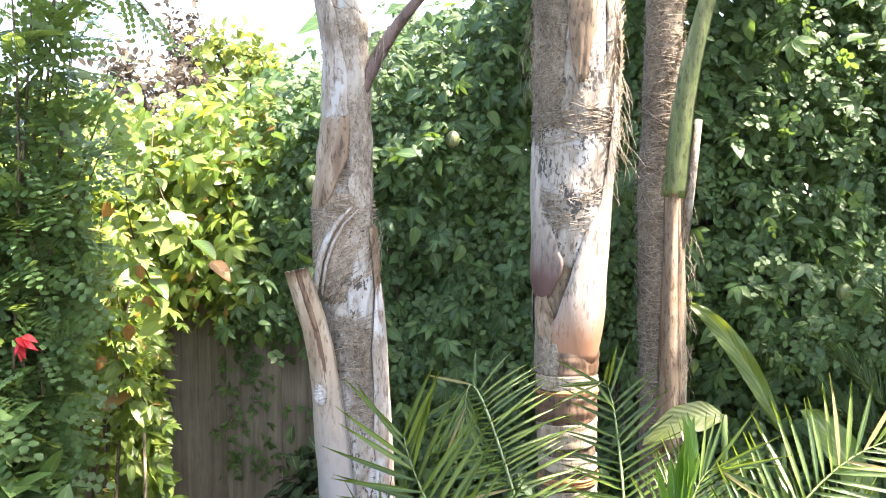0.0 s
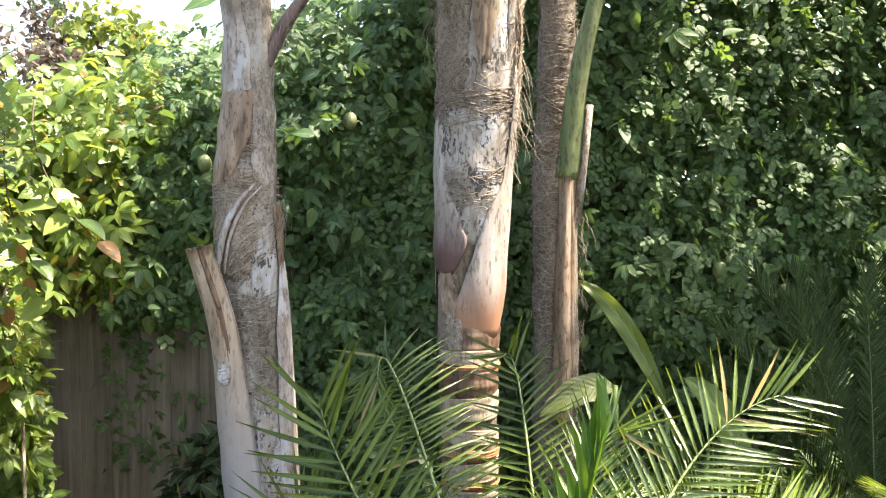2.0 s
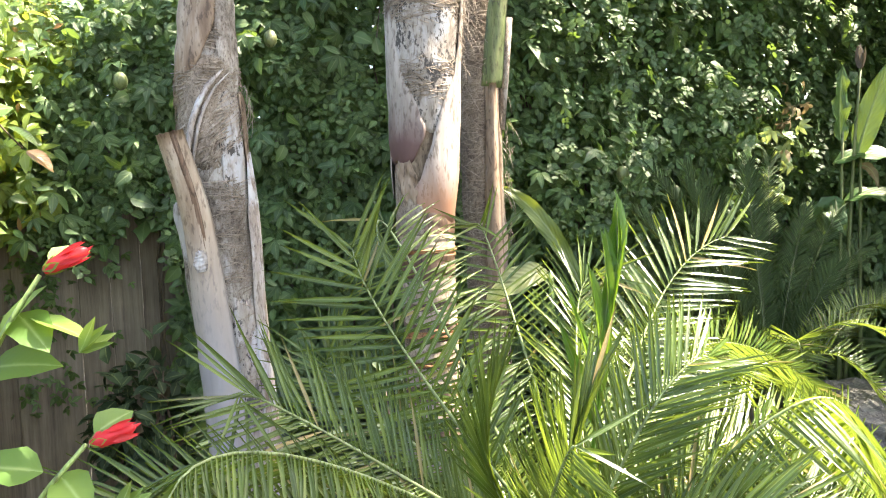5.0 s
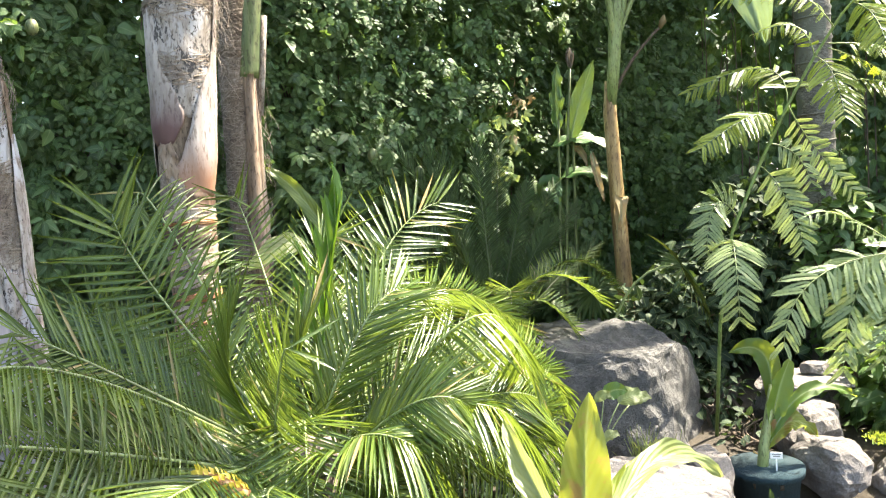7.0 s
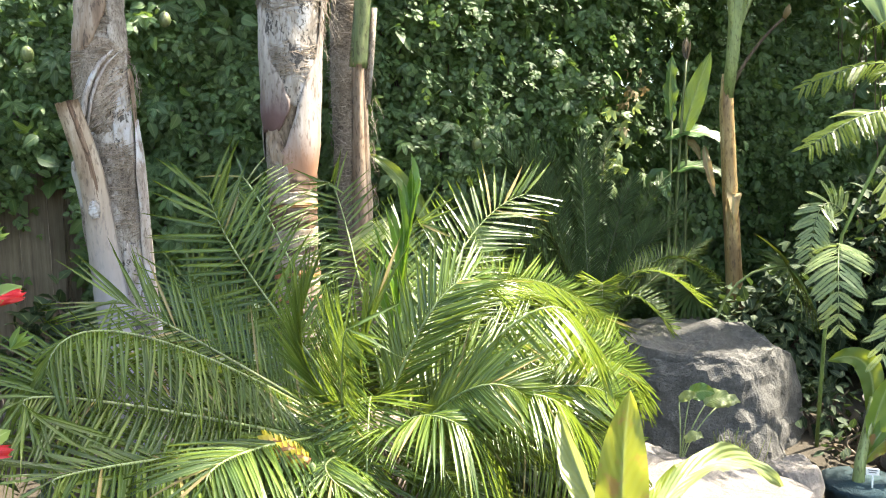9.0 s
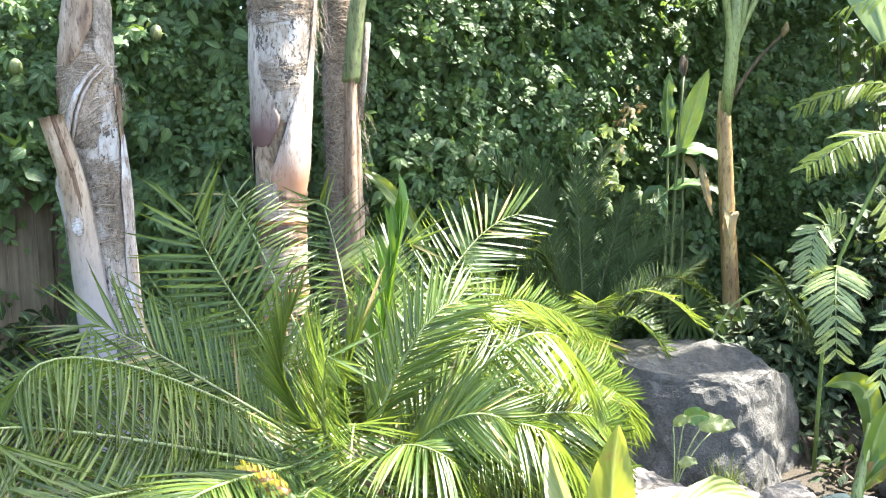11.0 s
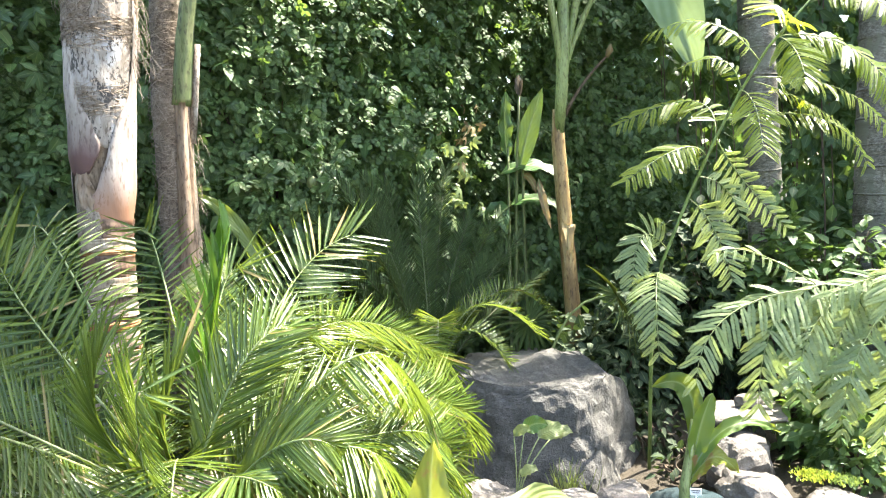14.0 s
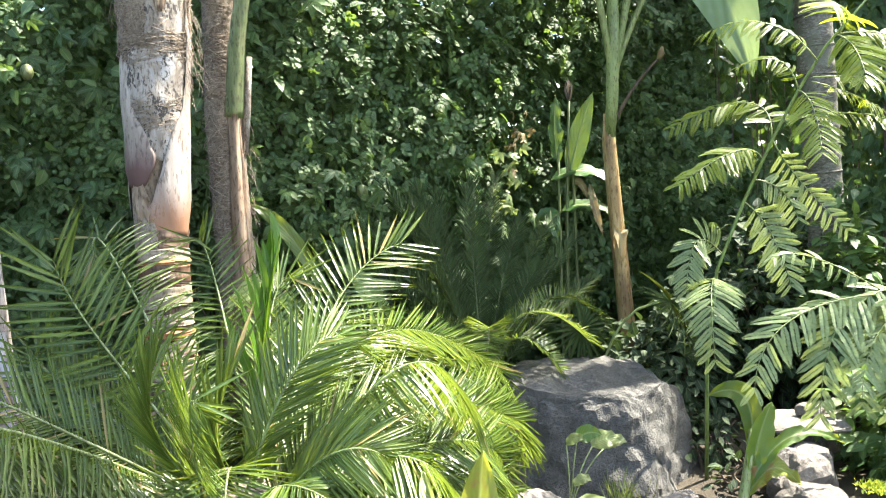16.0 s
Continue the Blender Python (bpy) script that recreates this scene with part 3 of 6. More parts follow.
def hedge_points(rng, n, u0, u1, deep, floor=0.0):
    u = rng.uniform(u0, u1, n)
    x, y, nr = hedge_at(u)
    z = floor + rng.uniform(0.0, 1.0, n) * (hedge_top(x) + 0.1 - floor)
    d = bulge(x, z, y * 0.5)
    low = (x > -1.42) & (x < -0.42) & (z < 1.45 + 0.12 * np.sin(x * 9) + rng.normal(0, 0.06, n)) & (y > 3)
    keep = ~low
    x, y, z, d, nr = x[keep], y[keep], z[keep], d[keep], nr[keep]
    m = len(x)
    off = d - np.abs(rng.normal(0, 0.07, m)) - deep
    top = np.clip((z - hedge_top(x) + 0.3) / 0.3, 0, 1)
    off = off - 0.3 * top ** 2
    pos = np.stack([x + nr[:, 0] * off, y + nr[:, 1] * off, z + 0.12 * top * rng.normal(0, 1, m)], -1)
    out = np.concatenate([nr, np.full((m, 1), 0.5)], 1)
    nrm = unit(out + rng.normal(0, 0.42, (m, 3)) + top[:, None] * np.array((0, 0, 0.6)))
    way = np.stack([rng.normal(0, 0.9, m), rng.normal(0, 0.3, m), rng.normal(-0.7, 0.6, m)], -1) + 0.3 * out * np.array((1, 1, 0))
    way -= nrm * np.sum(way * nrm, 1)[:, None] * 0.85
    return x, y, z, pos, way, nrm


def hedge():
    h = thing("vine_hedge", "dense dark green climbing vine covering a garden fence", "hedge", kind="stuff")
    rng = np.random.default_rng(3)
    u0, u1, ue = 0.5, 9.2, PLAN_D[-1]
    for n, tpl, s0, s1, a, b, deep in ((3600, PALMATE, 0.09, 0.17, u0, u1, 0.0), (13000, PINNATE, 0.07, 0.115, u0, u1, -0.02), (6500, PINNATE_LONG, 0.09, 0.13, u0, u1, -0.05), (6000, TRIO, 0.055, 0.11, u0, u1, -0.03), (8000, OVATE, 0.04, 0.085, u0, u1, -0.02), (19000, BIG, 0.09, 0.15, u0, ue, 0.085), (7000, OVATE, 0.07, 0.13, u1, ue, 0.0), (2000, PALMATE, 0.12, 0.18, u1, ue, 0.0), (9000, BIG, 0.14, 0.22, 8.0, ue, 0.16)):
        x, y, z, pos, way, nrm = hedge_points(rng, n, a, b, deep)
        size = rng.uniform(s0, s1, len(x))
        # mask of the hedge's sunlit part, painted with the brighter leaf copy
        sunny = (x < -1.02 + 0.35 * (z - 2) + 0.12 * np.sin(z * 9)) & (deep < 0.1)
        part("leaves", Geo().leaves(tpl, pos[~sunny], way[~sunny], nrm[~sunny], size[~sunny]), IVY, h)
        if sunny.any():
            part("leaves", Geo().leaves(tpl, pos[sunny], way[sunny], nrm[sunny], size[sunny]), IVY_SUN, h, "yellow-green leaves with sunlight painted into their colour")
    one = Geo().leaves(OVATE_FINE, [(0, 0, 0)], [(0, 1, 0)], [(0, 0, 1)], 1.0).mesh("leaf", IVY)
    x, y, z, pos, way, nrm = hedge_points(rng, 330, 5.2, 8.2, -0.06, 0.8)
    scatter("leaf", one, pos[:300], way[:300], nrm[:300], rng.uniform(0.06, 0.13, len(pos))[:300], None, h)
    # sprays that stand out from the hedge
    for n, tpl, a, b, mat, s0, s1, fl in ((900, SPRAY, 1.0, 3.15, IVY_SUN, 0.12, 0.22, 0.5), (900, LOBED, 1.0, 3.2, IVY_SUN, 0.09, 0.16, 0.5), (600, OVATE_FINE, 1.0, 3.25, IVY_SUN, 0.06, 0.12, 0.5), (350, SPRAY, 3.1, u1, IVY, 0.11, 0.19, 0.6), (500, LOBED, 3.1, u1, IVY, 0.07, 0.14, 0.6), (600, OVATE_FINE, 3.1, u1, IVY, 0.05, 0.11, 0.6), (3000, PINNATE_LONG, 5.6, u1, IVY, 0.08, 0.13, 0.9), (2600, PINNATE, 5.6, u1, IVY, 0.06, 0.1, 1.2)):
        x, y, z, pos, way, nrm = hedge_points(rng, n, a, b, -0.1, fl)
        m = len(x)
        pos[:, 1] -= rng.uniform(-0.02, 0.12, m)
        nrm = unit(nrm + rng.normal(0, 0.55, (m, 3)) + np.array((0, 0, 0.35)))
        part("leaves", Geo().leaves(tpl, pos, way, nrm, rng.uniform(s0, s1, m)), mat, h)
    # a gap in the hedge, its sunlight put into pale leaves, with withered leaves
    m = 30
    pos = np.array((2.82, 3.6, 1.62)) + rng.normal(0, 1, (m, 3)) * np.array((0.09, 0.05, 0.16))
    part("leaves", Geo().leaves(SPRAY, pos, rng.normal(0, 0.6, (m, 3)) + np.array((0, 0, -0.4)), unit(np.array((0.3, -0.6, 0.8)) + rng.normal(0, 0.4, (m, 3))), rng.uniform(0.09, 0.18, m)), PALEFERN, h, "pale leaves with sunlight put into their colour")
    m = 16
    pos = np.array((2.95, 3.62, 1.93)) + rng.normal(0, 1, (m, 3)) * np.array((0.07, 0.03, 0.08))
    part("leaves", Geo().leaves(LOBED, pos, rng.normal(0, 0.4, (m, 3)) + np.array((0, 0, -0.9)), unit(np.array((0.2, -0.9, 0.3)) + rng.normal(0, 0.4, (m, 3))), rng.uniform(0.07, 0.12, m)), DRY, h, "withered brown leaves")
    # creepers on the bare boards
    m = 130
    cx = rng.choice([-1.12, -0.98, -0.72], m, p=[0.45, 0.35, 0.2])
    pos = np.stack([cx + rng.normal(0, 0.06, m), 4.3 - np.abs(rng.normal(0, 0.03, m)), rng.uniform(0.55, 1.35, m)], -1)
    part("leaves", Geo().leaves(TRIO, pos, rng.normal(0, 0.6, (m, 3)) + np.array((0, 0, -0.7)), unit(np.array((0, -1, 0.3)) + rng.normal(0, 0.3, (m, 3))), rng.uniform(0.05, 0.1, m)), IVY, h)
    # the back of the hedge
    x, y, z, pos, way, nrm = hedge_points(rng, 8500, u0, ue, 0.42)
    part("leaves", Geo().leaves(BIG, pos, way, nrm, rng.uniform(0.2, 0.28, len(x))), IVY, h)
    g = Geo()
    for k in range(200):
        uu = rng.uniform(0.6, PLAN_D[-1] - 0.5)
        xx, yy, nn = hedge_at(np.array([uu]))
        if -1.45 < xx[0] < -0.5:
            continue
        hgt = hedge_top(xx)[0]
        zz = np.linspace(0, hgt * rng.uniform(0.5, 0.95), 9)
        px = xx[0] + np.cumsum(rng.normal(0, 0.06, 9)) - nn[0, 0] * 0.15
        py = yy[0] - nn[0, 1] * rng.uniform(0.1, 0.2) + np.cumsum(rng.normal(0, 0.015, 9))
        g.tube(np.stack([px, py, zz], -1), np.linspace(0.008, 0.003, 9), 4)
    part("stems", g, TWIG, h)
    return h


hedge()


def fence():
    f = thing("fence", "weathered grey-brown wooden board fence overgrown with vine", "fence", kind="structure")
    bm = bmesh.new()
    bmesh.ops.create_cube(bm, size=1)
    bmesh.ops.scale(bm, vec=(0.1475, 0.019, 1.86), verts=bm.verts)
    bmesh.ops.bevel(bm, geom=bm.edges[:], offset=0.003, segments=1, affect="EDGES")
    me = bpy.data.meshes.new("board")
    bm.to_mesh(me)
    bm.free()
    me.materials.append(WOOD)
    rng = np.random.default_rng(5)
    for k in range(64):
        x = -4.5 + k * 0.148
        b = part("board", me, None, f)
        b.matrix_basis = pose(x, 4.36 + rng.normal(0, 0.002), 0.94 + rng.normal(0, 0.006), 0, rng.normal(0, 0.15), 0)
    for z in (0.4, 1.5):
        bm = bmesh.new()
        bmesh.ops.create_cube(bm, size=1)
        bmesh.ops.scale(bm, vec=(9.6, 0.04, 0.09), verts=bm.verts)
        me2 = bpy.data.meshes.new("rail")
        bm.to_mesh(me2)
        bm.free()
        me2.materials.append(WOOD)
        part("rail", me2, None, f).matrix_basis = pose(0.2, 4.392, z)


fence()


def fruit(at, r):
    p = thing("passion_fruit", "unripe green passion fruit hanging from the vine", "fruit", "fruits on the vine")
    a = np.array(at)
    q = np.linspace(0, np.pi, 9)
    part("rind", Geo().tube(np.stack([a[0] + 0 * q, a[1] + 0 * q, a[2] - 1.3 * r * np.cos(q)], -1), np.maximum(0.002, r * np.sin(q)), 12), STALKGREEN, p)
    part("stalk", Geo().tube([a + (0, 0, 1.25 * r), a + (0.01, 0.06, 0.09), a + (0.0, 0.2, 0.1)], 0.003, 5), STEM, p)


for at in ((1.69, 3.44, 1.58), (2.02, 3.46, 1.47), (-0.62, 3.9, 2.08), (0.05, 3.86, 2.28)):
    fruit(at, 0.032)

# ---- palm trunks ----


def column(zs, cx, rs, cy, mat, name, parent, bump=0.006, sides=28, label=""):
    zz = np.linspace(zs[0], zs[-1], 90)
    X, R = np.interp(zz, zs, cx), np.interp(zz, zs, rs)
    th = np.linspace(0, 2 * np.pi, sides, endpoint=False)
    v = []
    for z, x, r in zip(zz, X, R):
        for a in th:
            q = r + bump * noise.noise(Vector((math.cos(a) * 3 + x * 7, math.sin(a) * 3, z * 9))) + 0.5 * bump * noise.noise(Vector((math.cos(a) * 9, math.sin(a) * 9 + cy, z * 30)))
            v.append((x + q * math.cos(a), cy + q * math.sin(a), z))
    k = len(zz)
    i, j = np.meshgrid(np.arange(k - 1), np.arange(sides), indexing="ij")
    p, q = i * sides + j, i * sides + (j + 1) % sides
    f = np.concatenate([np.stack([p, q, q + sides], -1).reshape(-1, 3), np.stack([p, q + sides, p + sides], -1).reshape(-1, 3)])
    return part(name, Geo().add(v, f), mat, parent, label)


def shell(name, parent, mat, axis, z0, z1, a0, a1, grow=0.012, slant=0.0, taper0=0.5, taper1=0.15, flare=0.0, thick=0.007, label="", rag=0.01, tilt=0.0):
    """A dead leaf base: a curved plate round a trunk from z0 to z1, spanning the angles a0 to a1 in degrees (270 faces -y)."""
    zs, cx, rs, cy = axis
    nz, na = 22, 14
    v = []
    for k in range(nz):
        t = k / (nz - 1)
        z = z0 + (z1 - z0) * t
        mid, half = (a0 + a1) / 2 + slant * t, (a1 - a0) / 2
        half *= min(1, taper0 + (1 - taper0) * min(1, t * 3)) * min(1, taper1 + (1 - taper1) * min(1, (1 - t) * 1.6))
        x, r = np.interp(z, zs, cx), np.interp(z, zs, rs)
        for o in (0, 1):
            for j in range(na):
                s = j / (na - 1) * 2 - 1
                a = radians(mid + half * s)
                e = grow + flare * t ** 3 + rag * noise.noise(Vector((s * 2 + z0 * 9, t * 5, a0))) + (thick if o else 0) - 0.008 * abs(s) ** 3
                v.append((x + (r + e) * math.cos(a), cy + (r + e) * math.sin(a), z + tilt * s + 2.0 * rag * noise.noise(Vector((s * 3, z0 * 5, 1.0))) * (1 if k in (0, nz - 1) else 0.4)))
    f = []
    w = 2 * na

    def quad(a, b, c, d):
        f.extend([(a, b, c), (a, c, d)])

    for k in range(nz - 1):
        for j in range(na - 1):
            quad(k * w + j + 1, k * w + j, (k + 1) * w + j, (k + 1) * w + j + 1)
            quad(k * w + na + j, k * w + na + j + 1, (k + 1) * w + na + j + 1, (k + 1) * w + na + j)
        quad(k * w, k * w + na, (k + 1) * w + na, (k + 1) * w)
        quad(k * w + na - 1, (k + 1) * w + na - 1, (k + 1) * w + 2 * na - 1, k * w + 2 * na - 1)
    for j in range(na - 1):
        quad(j, j + 1, na + j + 1, na + j)
        b = (nz - 1) * w
        quad(b + j + 1, b + j, b + na + j, b + na + j + 1)
    return part(name, Geo().add(v, f), mat, parent, label)


def sheath(name, parent, mat, axis, keys, thick=0.007, rag=0.008, label="", cut=0.015):
    """A leaf base wrapped on a trunk: keys of height, the two edges' angles in degrees and how far it stands off."""
    zs, cx, rs, cy = axis
    kz = np.array([k[0] for k in keys], float)
    nz, na = 30, 18
    t = np.linspace(0, 1, nz)
    z = kz[0] + (kz[-1] - kz[0]) * t
    lo, hi, off = (np.interp(z, kz, [k[c] for k in keys]) for c in (1, 2, 3))
    for q in (lo, hi, off):
        q[1:-1] = (q[:-2] + 2 * q[1:-1] + q[2:]) / 4
    v, u = [], []
    for k in range(nz):
        x, r = np.interp(z[k], zs, cx), np.interp(z[k], zs, rs)
        edge = 1.0 - 0.5 * t[k] * (1 - t[k])
        for o in (0, 1):
            for j in range(na):
                w = j / (na - 1)
                b = 2 * w - 1
                torn = 5.0 * noise.noise(Vector((z[k] * 22, kz[0] * 7, 3.0 if b > 0 else 9.0))) * abs(b) ** 3
                a = radians(lo[k] + (hi[k] - lo[k]) * w + torn)
                e = off[k] + rag * noise.noise(Vector((b * 2 + kz[0] * 9, t[k] * 4, lo[0]))) * edge + (thick if o else -0.004) * (1 - 0.85 * abs(b) ** 4) * min(1.0, 0.15 + 5 * t[k], 0.3 + 8 * (1 - t[k]))
                end = 1.0 if k in (0, nz - 1) else 0.5 if k in (1, nz - 2) else 0.0
                v.append((x + (r + e) * math.cos(a), cy + (r + e) * math.sin(a), z[k] + end * cut * (noise.noise(Vector((b * 2.5, kz[0] * 5, t[k]))) + 0.4 * noise.noise(Vector((b * 11, kz[0] * 5, t[k]))))))
                u.append((b, t[k]))
    w = 2 * na
    f = []

    def quad(a, b, c, d):
        f.extend([(a, b, c), (a, c, d)])

    for k in range(nz - 1):
        for j in range(na - 1):
            quad(k * w + j + 1, k * w + j, (k + 1) * w + j, (k + 1) * w + j + 1)
            quad(k * w + na + j, k * w + na + j + 1, (k + 1) * w + na + j + 1, (k + 1) * w + na + j)
        quad(k * w, k * w + na, (k + 1) * w + na, (k + 1) * w)
        quad(k * w + na - 1, (k + 1) * w + na - 1, (k + 1) * w + 2 * na - 1, k * w + 2 * na - 1)
    b = (nz - 1) * w
    for j in range(na - 1):
        quad(j, j + 1, na + j + 1, na + j)
        quad(b + j + 1, b + j, b + na + j, b + na + j + 1)
    return part(name, Geo().add(v, f, np.array(u, float)), mat, parent, label)


def trough(name, parent, mat, path, half, bulge=0.5, thick=0.009, label=""):
    """A leaf stalk cut off short: a curved plate along a path, arched towards the front."""
    path, half = np.asarray(path, float), np.asarray(half, float)
    d = np.r_[0, np.cumsum(np.linalg.norm(np.diff(path, axis=0), axis=1))]
    t = np.linspace(0, 1, 30)
    c = np.stack([np.interp(t, d / d[-1], path[:, k]) for k in range(3)], -1)
    c[1:-1] = (c[:-2] + 2 * c[1:-1] + c[2:]) / 4
    w = np.interp(t, d / d[-1], half)
    tan = unit(np.gradient(c, axis=0))
    side = unit(np.cross(tan, np.array((-0.25, -1.0, 0.0)) + 0 * tan))
    out = np.cross(side, tan)
    na = 13
    v, u = [], []
    for k in range(30):
        for o in (0, 1):
            for j in range(na):
                q = 2 * j / (na - 1) - 1
                e = bulge * w[k] * (1 - q * q) - (thick if o else 0.0) * (1 - 0.6 * q ** 4) + 0.004 * noise.noise(Vector((q * 2, t[k] * 9, half[0] * 50)))
                rag = 0.006 * noise.noise(Vector((q * 4, half[0] * 70, 2.0))) if k == 29 else 0.0
                v.append(c[k] + side[k] * w[k] * q * (1 + 0.05 * noise.noise(Vector((t[k] * 14, q, 1.0)))) + out[k] * e + tan[k] * rag)
                u.append((q, t[k]))
    f, m = [], 2 * na
    for k in range(29):
        for j in range(na - 1):
            for a, b, g, h in ((k * m + j, k * m + j + 1, (k + 1) * m + j + 1, (k + 1) * m + j), (k * m + na + j + 1, k * m + na + j, (k + 1) * m + na + j, (k + 1) * m + na + j + 1)):
                f += [(a, b, g), (a, g, h)]
        for j in (0, na - 1):
            a, b = k * m + j, k * m + na + j
            f += [(a, a + m, b), (b, a + m, b + m)]
    for k in (0, 29):
        for j in range(na - 1):
            a, b = k * m + j, k * m + na + j
            f += [(a, b, a + 1), (a + 1, b, b + 1)]
    return part(name, Geo().add(v, f, np.array(u, float)), mat, parent, label)


def fibres(parent, axis, n, z0, z1, slope, spread, seed, length=0.22, out=0.02, thick=0.0016, a0=180, a1=360, mat=None):
    """Loose dry threads lying round a trunk."""
    zs, cx, rs, cy = axis
    rng = np.random.default_rng(seed)
    g = Geo()
    for _ in range(n):
        z, a = rng.uniform(z0, z1), radians(rng.uniform(a0, a1))
        m = rng.normal(slope, spread)
        l = length * rng.uniform(0.4, 1.2)
        k = 6
        pts = []
        lift = rng.uniform(0.002, out)
        for t in np.linspace(-0.5, 0.5, k):
            zz = z + l * t * math.sin(m)
            x, r = np.interp(zz, zs, cx), np.interp(zz, zs, rs)
            aa = a + l * t * math.cos(m) / r
            e = r + 0.009 + lift * (0.2 + 3.0 * t * t) + rng.normal(0, 0.0006)
            pts.append((x + e * math.cos(aa), cy + e * math.sin(aa), zz))
        g.tube(pts, thick * rng.uniform(0.5, 1.2), 3)
    tagged(part("fibres", g, mat or FIBRE, parent, "dry fibres"), kind="stuff")


def hanging(parent, n, centre, spread, length, seed, mat=None):
    rng = np.random.default_rng(seed)
    g = Geo()
    for _ in range(n):
        p = np.array(centre) + rng.normal(0, 1, 3) * np.array(spread)
        d = np.array((rng.normal(0, 0.25), rng.normal(0, 0.3), -1.0))
        l = length * rng.uniform(0.4, 1.3)
        pts = [p + d * l * t + np.array((rng.normal(0, 0.002), rng.normal(0, 0.002), 0)) + np.array((0.12 * l * math.sin(3 * t + p[0] * 50), 0, 0)) for t in np.linspace(0, 1, 6)]
        g.tube(pts, 0.0009, 3)
    tagged(part("fibres", g, mat or FIBRE, parent), kind="stuff")


def crown(parent, top, n, seed, length=2.0, e0=35, e1=80, skip=()):
    rng = np.random.default_rng(seed)
    for k in range(n):
        a = 2 * math.pi * (k + rng.uniform(-0.3, 0.3)) / n
        if any(lo < math.degrees(a) % 360 < hi for lo, hi in skip):
            continue
        e = radians(rng.uniform(e0, e1))
        d = np.array((math.cos(a), math.sin(a), 0))
        l = length * rng.uniform(0.8, 1.1)
        b = np.array(top) + d * l * 0.45 * math.cos(e) + np.array((0, 0, l * 0.6 * math.sin(e)))
        c = np.array(top) + d * l * (0.55 + 0.4 * math.cos(e)) + np.array((0, 0, l * (0.55 * math.sin(e) - 0.25)))
        frond("frond", parent, top, b, c, 46, 0.42, 0.026, CROWN, STEM, 0.014, 0.25, 0.15, 0.5, tpl=BLADE_LONG, droopy=0.7, seed=seed * 50 + k)


def palm_one():
    p = thing("palm_tree", "slender palm with ragged pale grey leaf bases and a cut stub", "palm tree", "palm trunks by the fence")
    ax = ([0, 0.93, 1.25, 1.49, 1.73, 1.94, 2.2, 2.47, 2.66, 3.6], [-0.27, -0.30, -0.319, -0.33, -0.343, -0.349, -0.335, -0.335, -0.35, -0.36], [0.12, 0.098, 0.105, 0.106, 0.1, 0.098, 0.076, 0.066, 0.07, 0.06], 2.87)
    column(*ax, TRUNKGREY, "trunk", p, 0.012)
    sheath("leaf_base", p, TRUNKPALE, ax, [(0.1, 285, 390, 0.012), (0.95, 308, 385, 0.012), (1.25, 309, 380, 0.014), (1.45, 314, 378, 0.016), (1.58, 320, 372, 0.016), (1.68, 338, 362, 0.016)], 0.009)
    sheath("leaf_base", p, SPECKLED, ax, [(0.1, 240, 312, 0.004), (1.0, 258, 312, 0.004), (1.18, 270, 310, 0.004)], 0.006)
    sheath("leaf_base", p, SPECKLED, ax, [(1.5, 285, 300, 0.004), (1.58, 276, 316, 0.005), (1.75, 275, 340, 0.006), (1.9, 280, 345, 0.006), (1.94, 300, 330, 0.004)], 0.005)
    sheath("leaf_base", p, DARKTRUNK, ax, [(1.62, 205, 275, 0.004), (1.75, 195, 270, 0.008), (1.9, 192, 300, 0.010), (2.0, 192, 320, 0.010)], 0.006)
    sheath("leaf_base", p, SHEATHTAN, ax, [(1.92, 196, 230, 0.012), (2.0, 194, 258, 0.014), (2.12, 194, 282, 0.012), (2.26, 194, 290, 0.010)], 0.009)
    sheath("leaf_base", p, TRUNKGREY, ax, [(1.88, 296, 330, 0.012), (2.0, 285, 350, 0.010), (2.3, 282, 372, 0.010)], 0.007)
    sheath("leaf_base", p, TRUNKPALE, ax, [(2.22, 196, 285, 0.011), (2.4, 192, 282, 0.010), (2.6, 190, 262, 0.010), (2.75, 190, 235, 0.016)], 0.008)
    sheath("leaf_base", p, TRUNKGREY, ax, [(2.25, 268, 372, 0.008), (2.62, 262, 372, 0.012)], 0.008)
    sheath("leaf_base", p, SHEATHTAN, ax, [(1.55, 340, 376, 0.012), (1.75, 330, 374, 0.014), (1.88, 326, 366, 0.014)], 0.007)
    path = [(-0.35, 2.78, 0.60), (-0.36, 2.777, 0.84), (-0.375, 2.77, 1.0), (-0.388, 2.762, 1.15), (-0.398, 2.755, 1.30), (-0.413, 2.75, 1.435), (-0.435, 2.74, 1.55), (-0.467, 2.725, 1.66), (-0.489, 2.715, 1.742)]
    trough("cut_stub", p, LILACFOOT, path, [0.07, 0.068, 0.064, 0.06, 0.054, 0.05, 0.047, 0.045, 0.044], 0.55, label="tan sawn-off leaf stub with a pale lilac foot")
    trough("cut_face", p, SHEATHRED, [(x + 0.006, y - 0.026 + 0.006 * (z < 1.4), z) for x, y, z in path[4:]], [0.006, 0.009, 0.010, 0.010, 0.009], 0.5, 0.004, "brown groove")
    sheath("cut_stub", p, TRUNKGREY, ax, [(1.05, 160, 206, 0.008), (1.4, 160, 204, 0.02), (1.51, 164, 200, 0.038)], 0.016)
    trough("peeled_patch", p, TRUNKPALE, [(-0.412, 2.722, 1.285), (-0.416, 2.72, 1.31), (-0.414, 2.718, 1.335), (-0.418, 2.718, 1.355)], [0.016, 0.024, 0.02, 0.012], 0.25, 0.002, "small pale peeled patch")
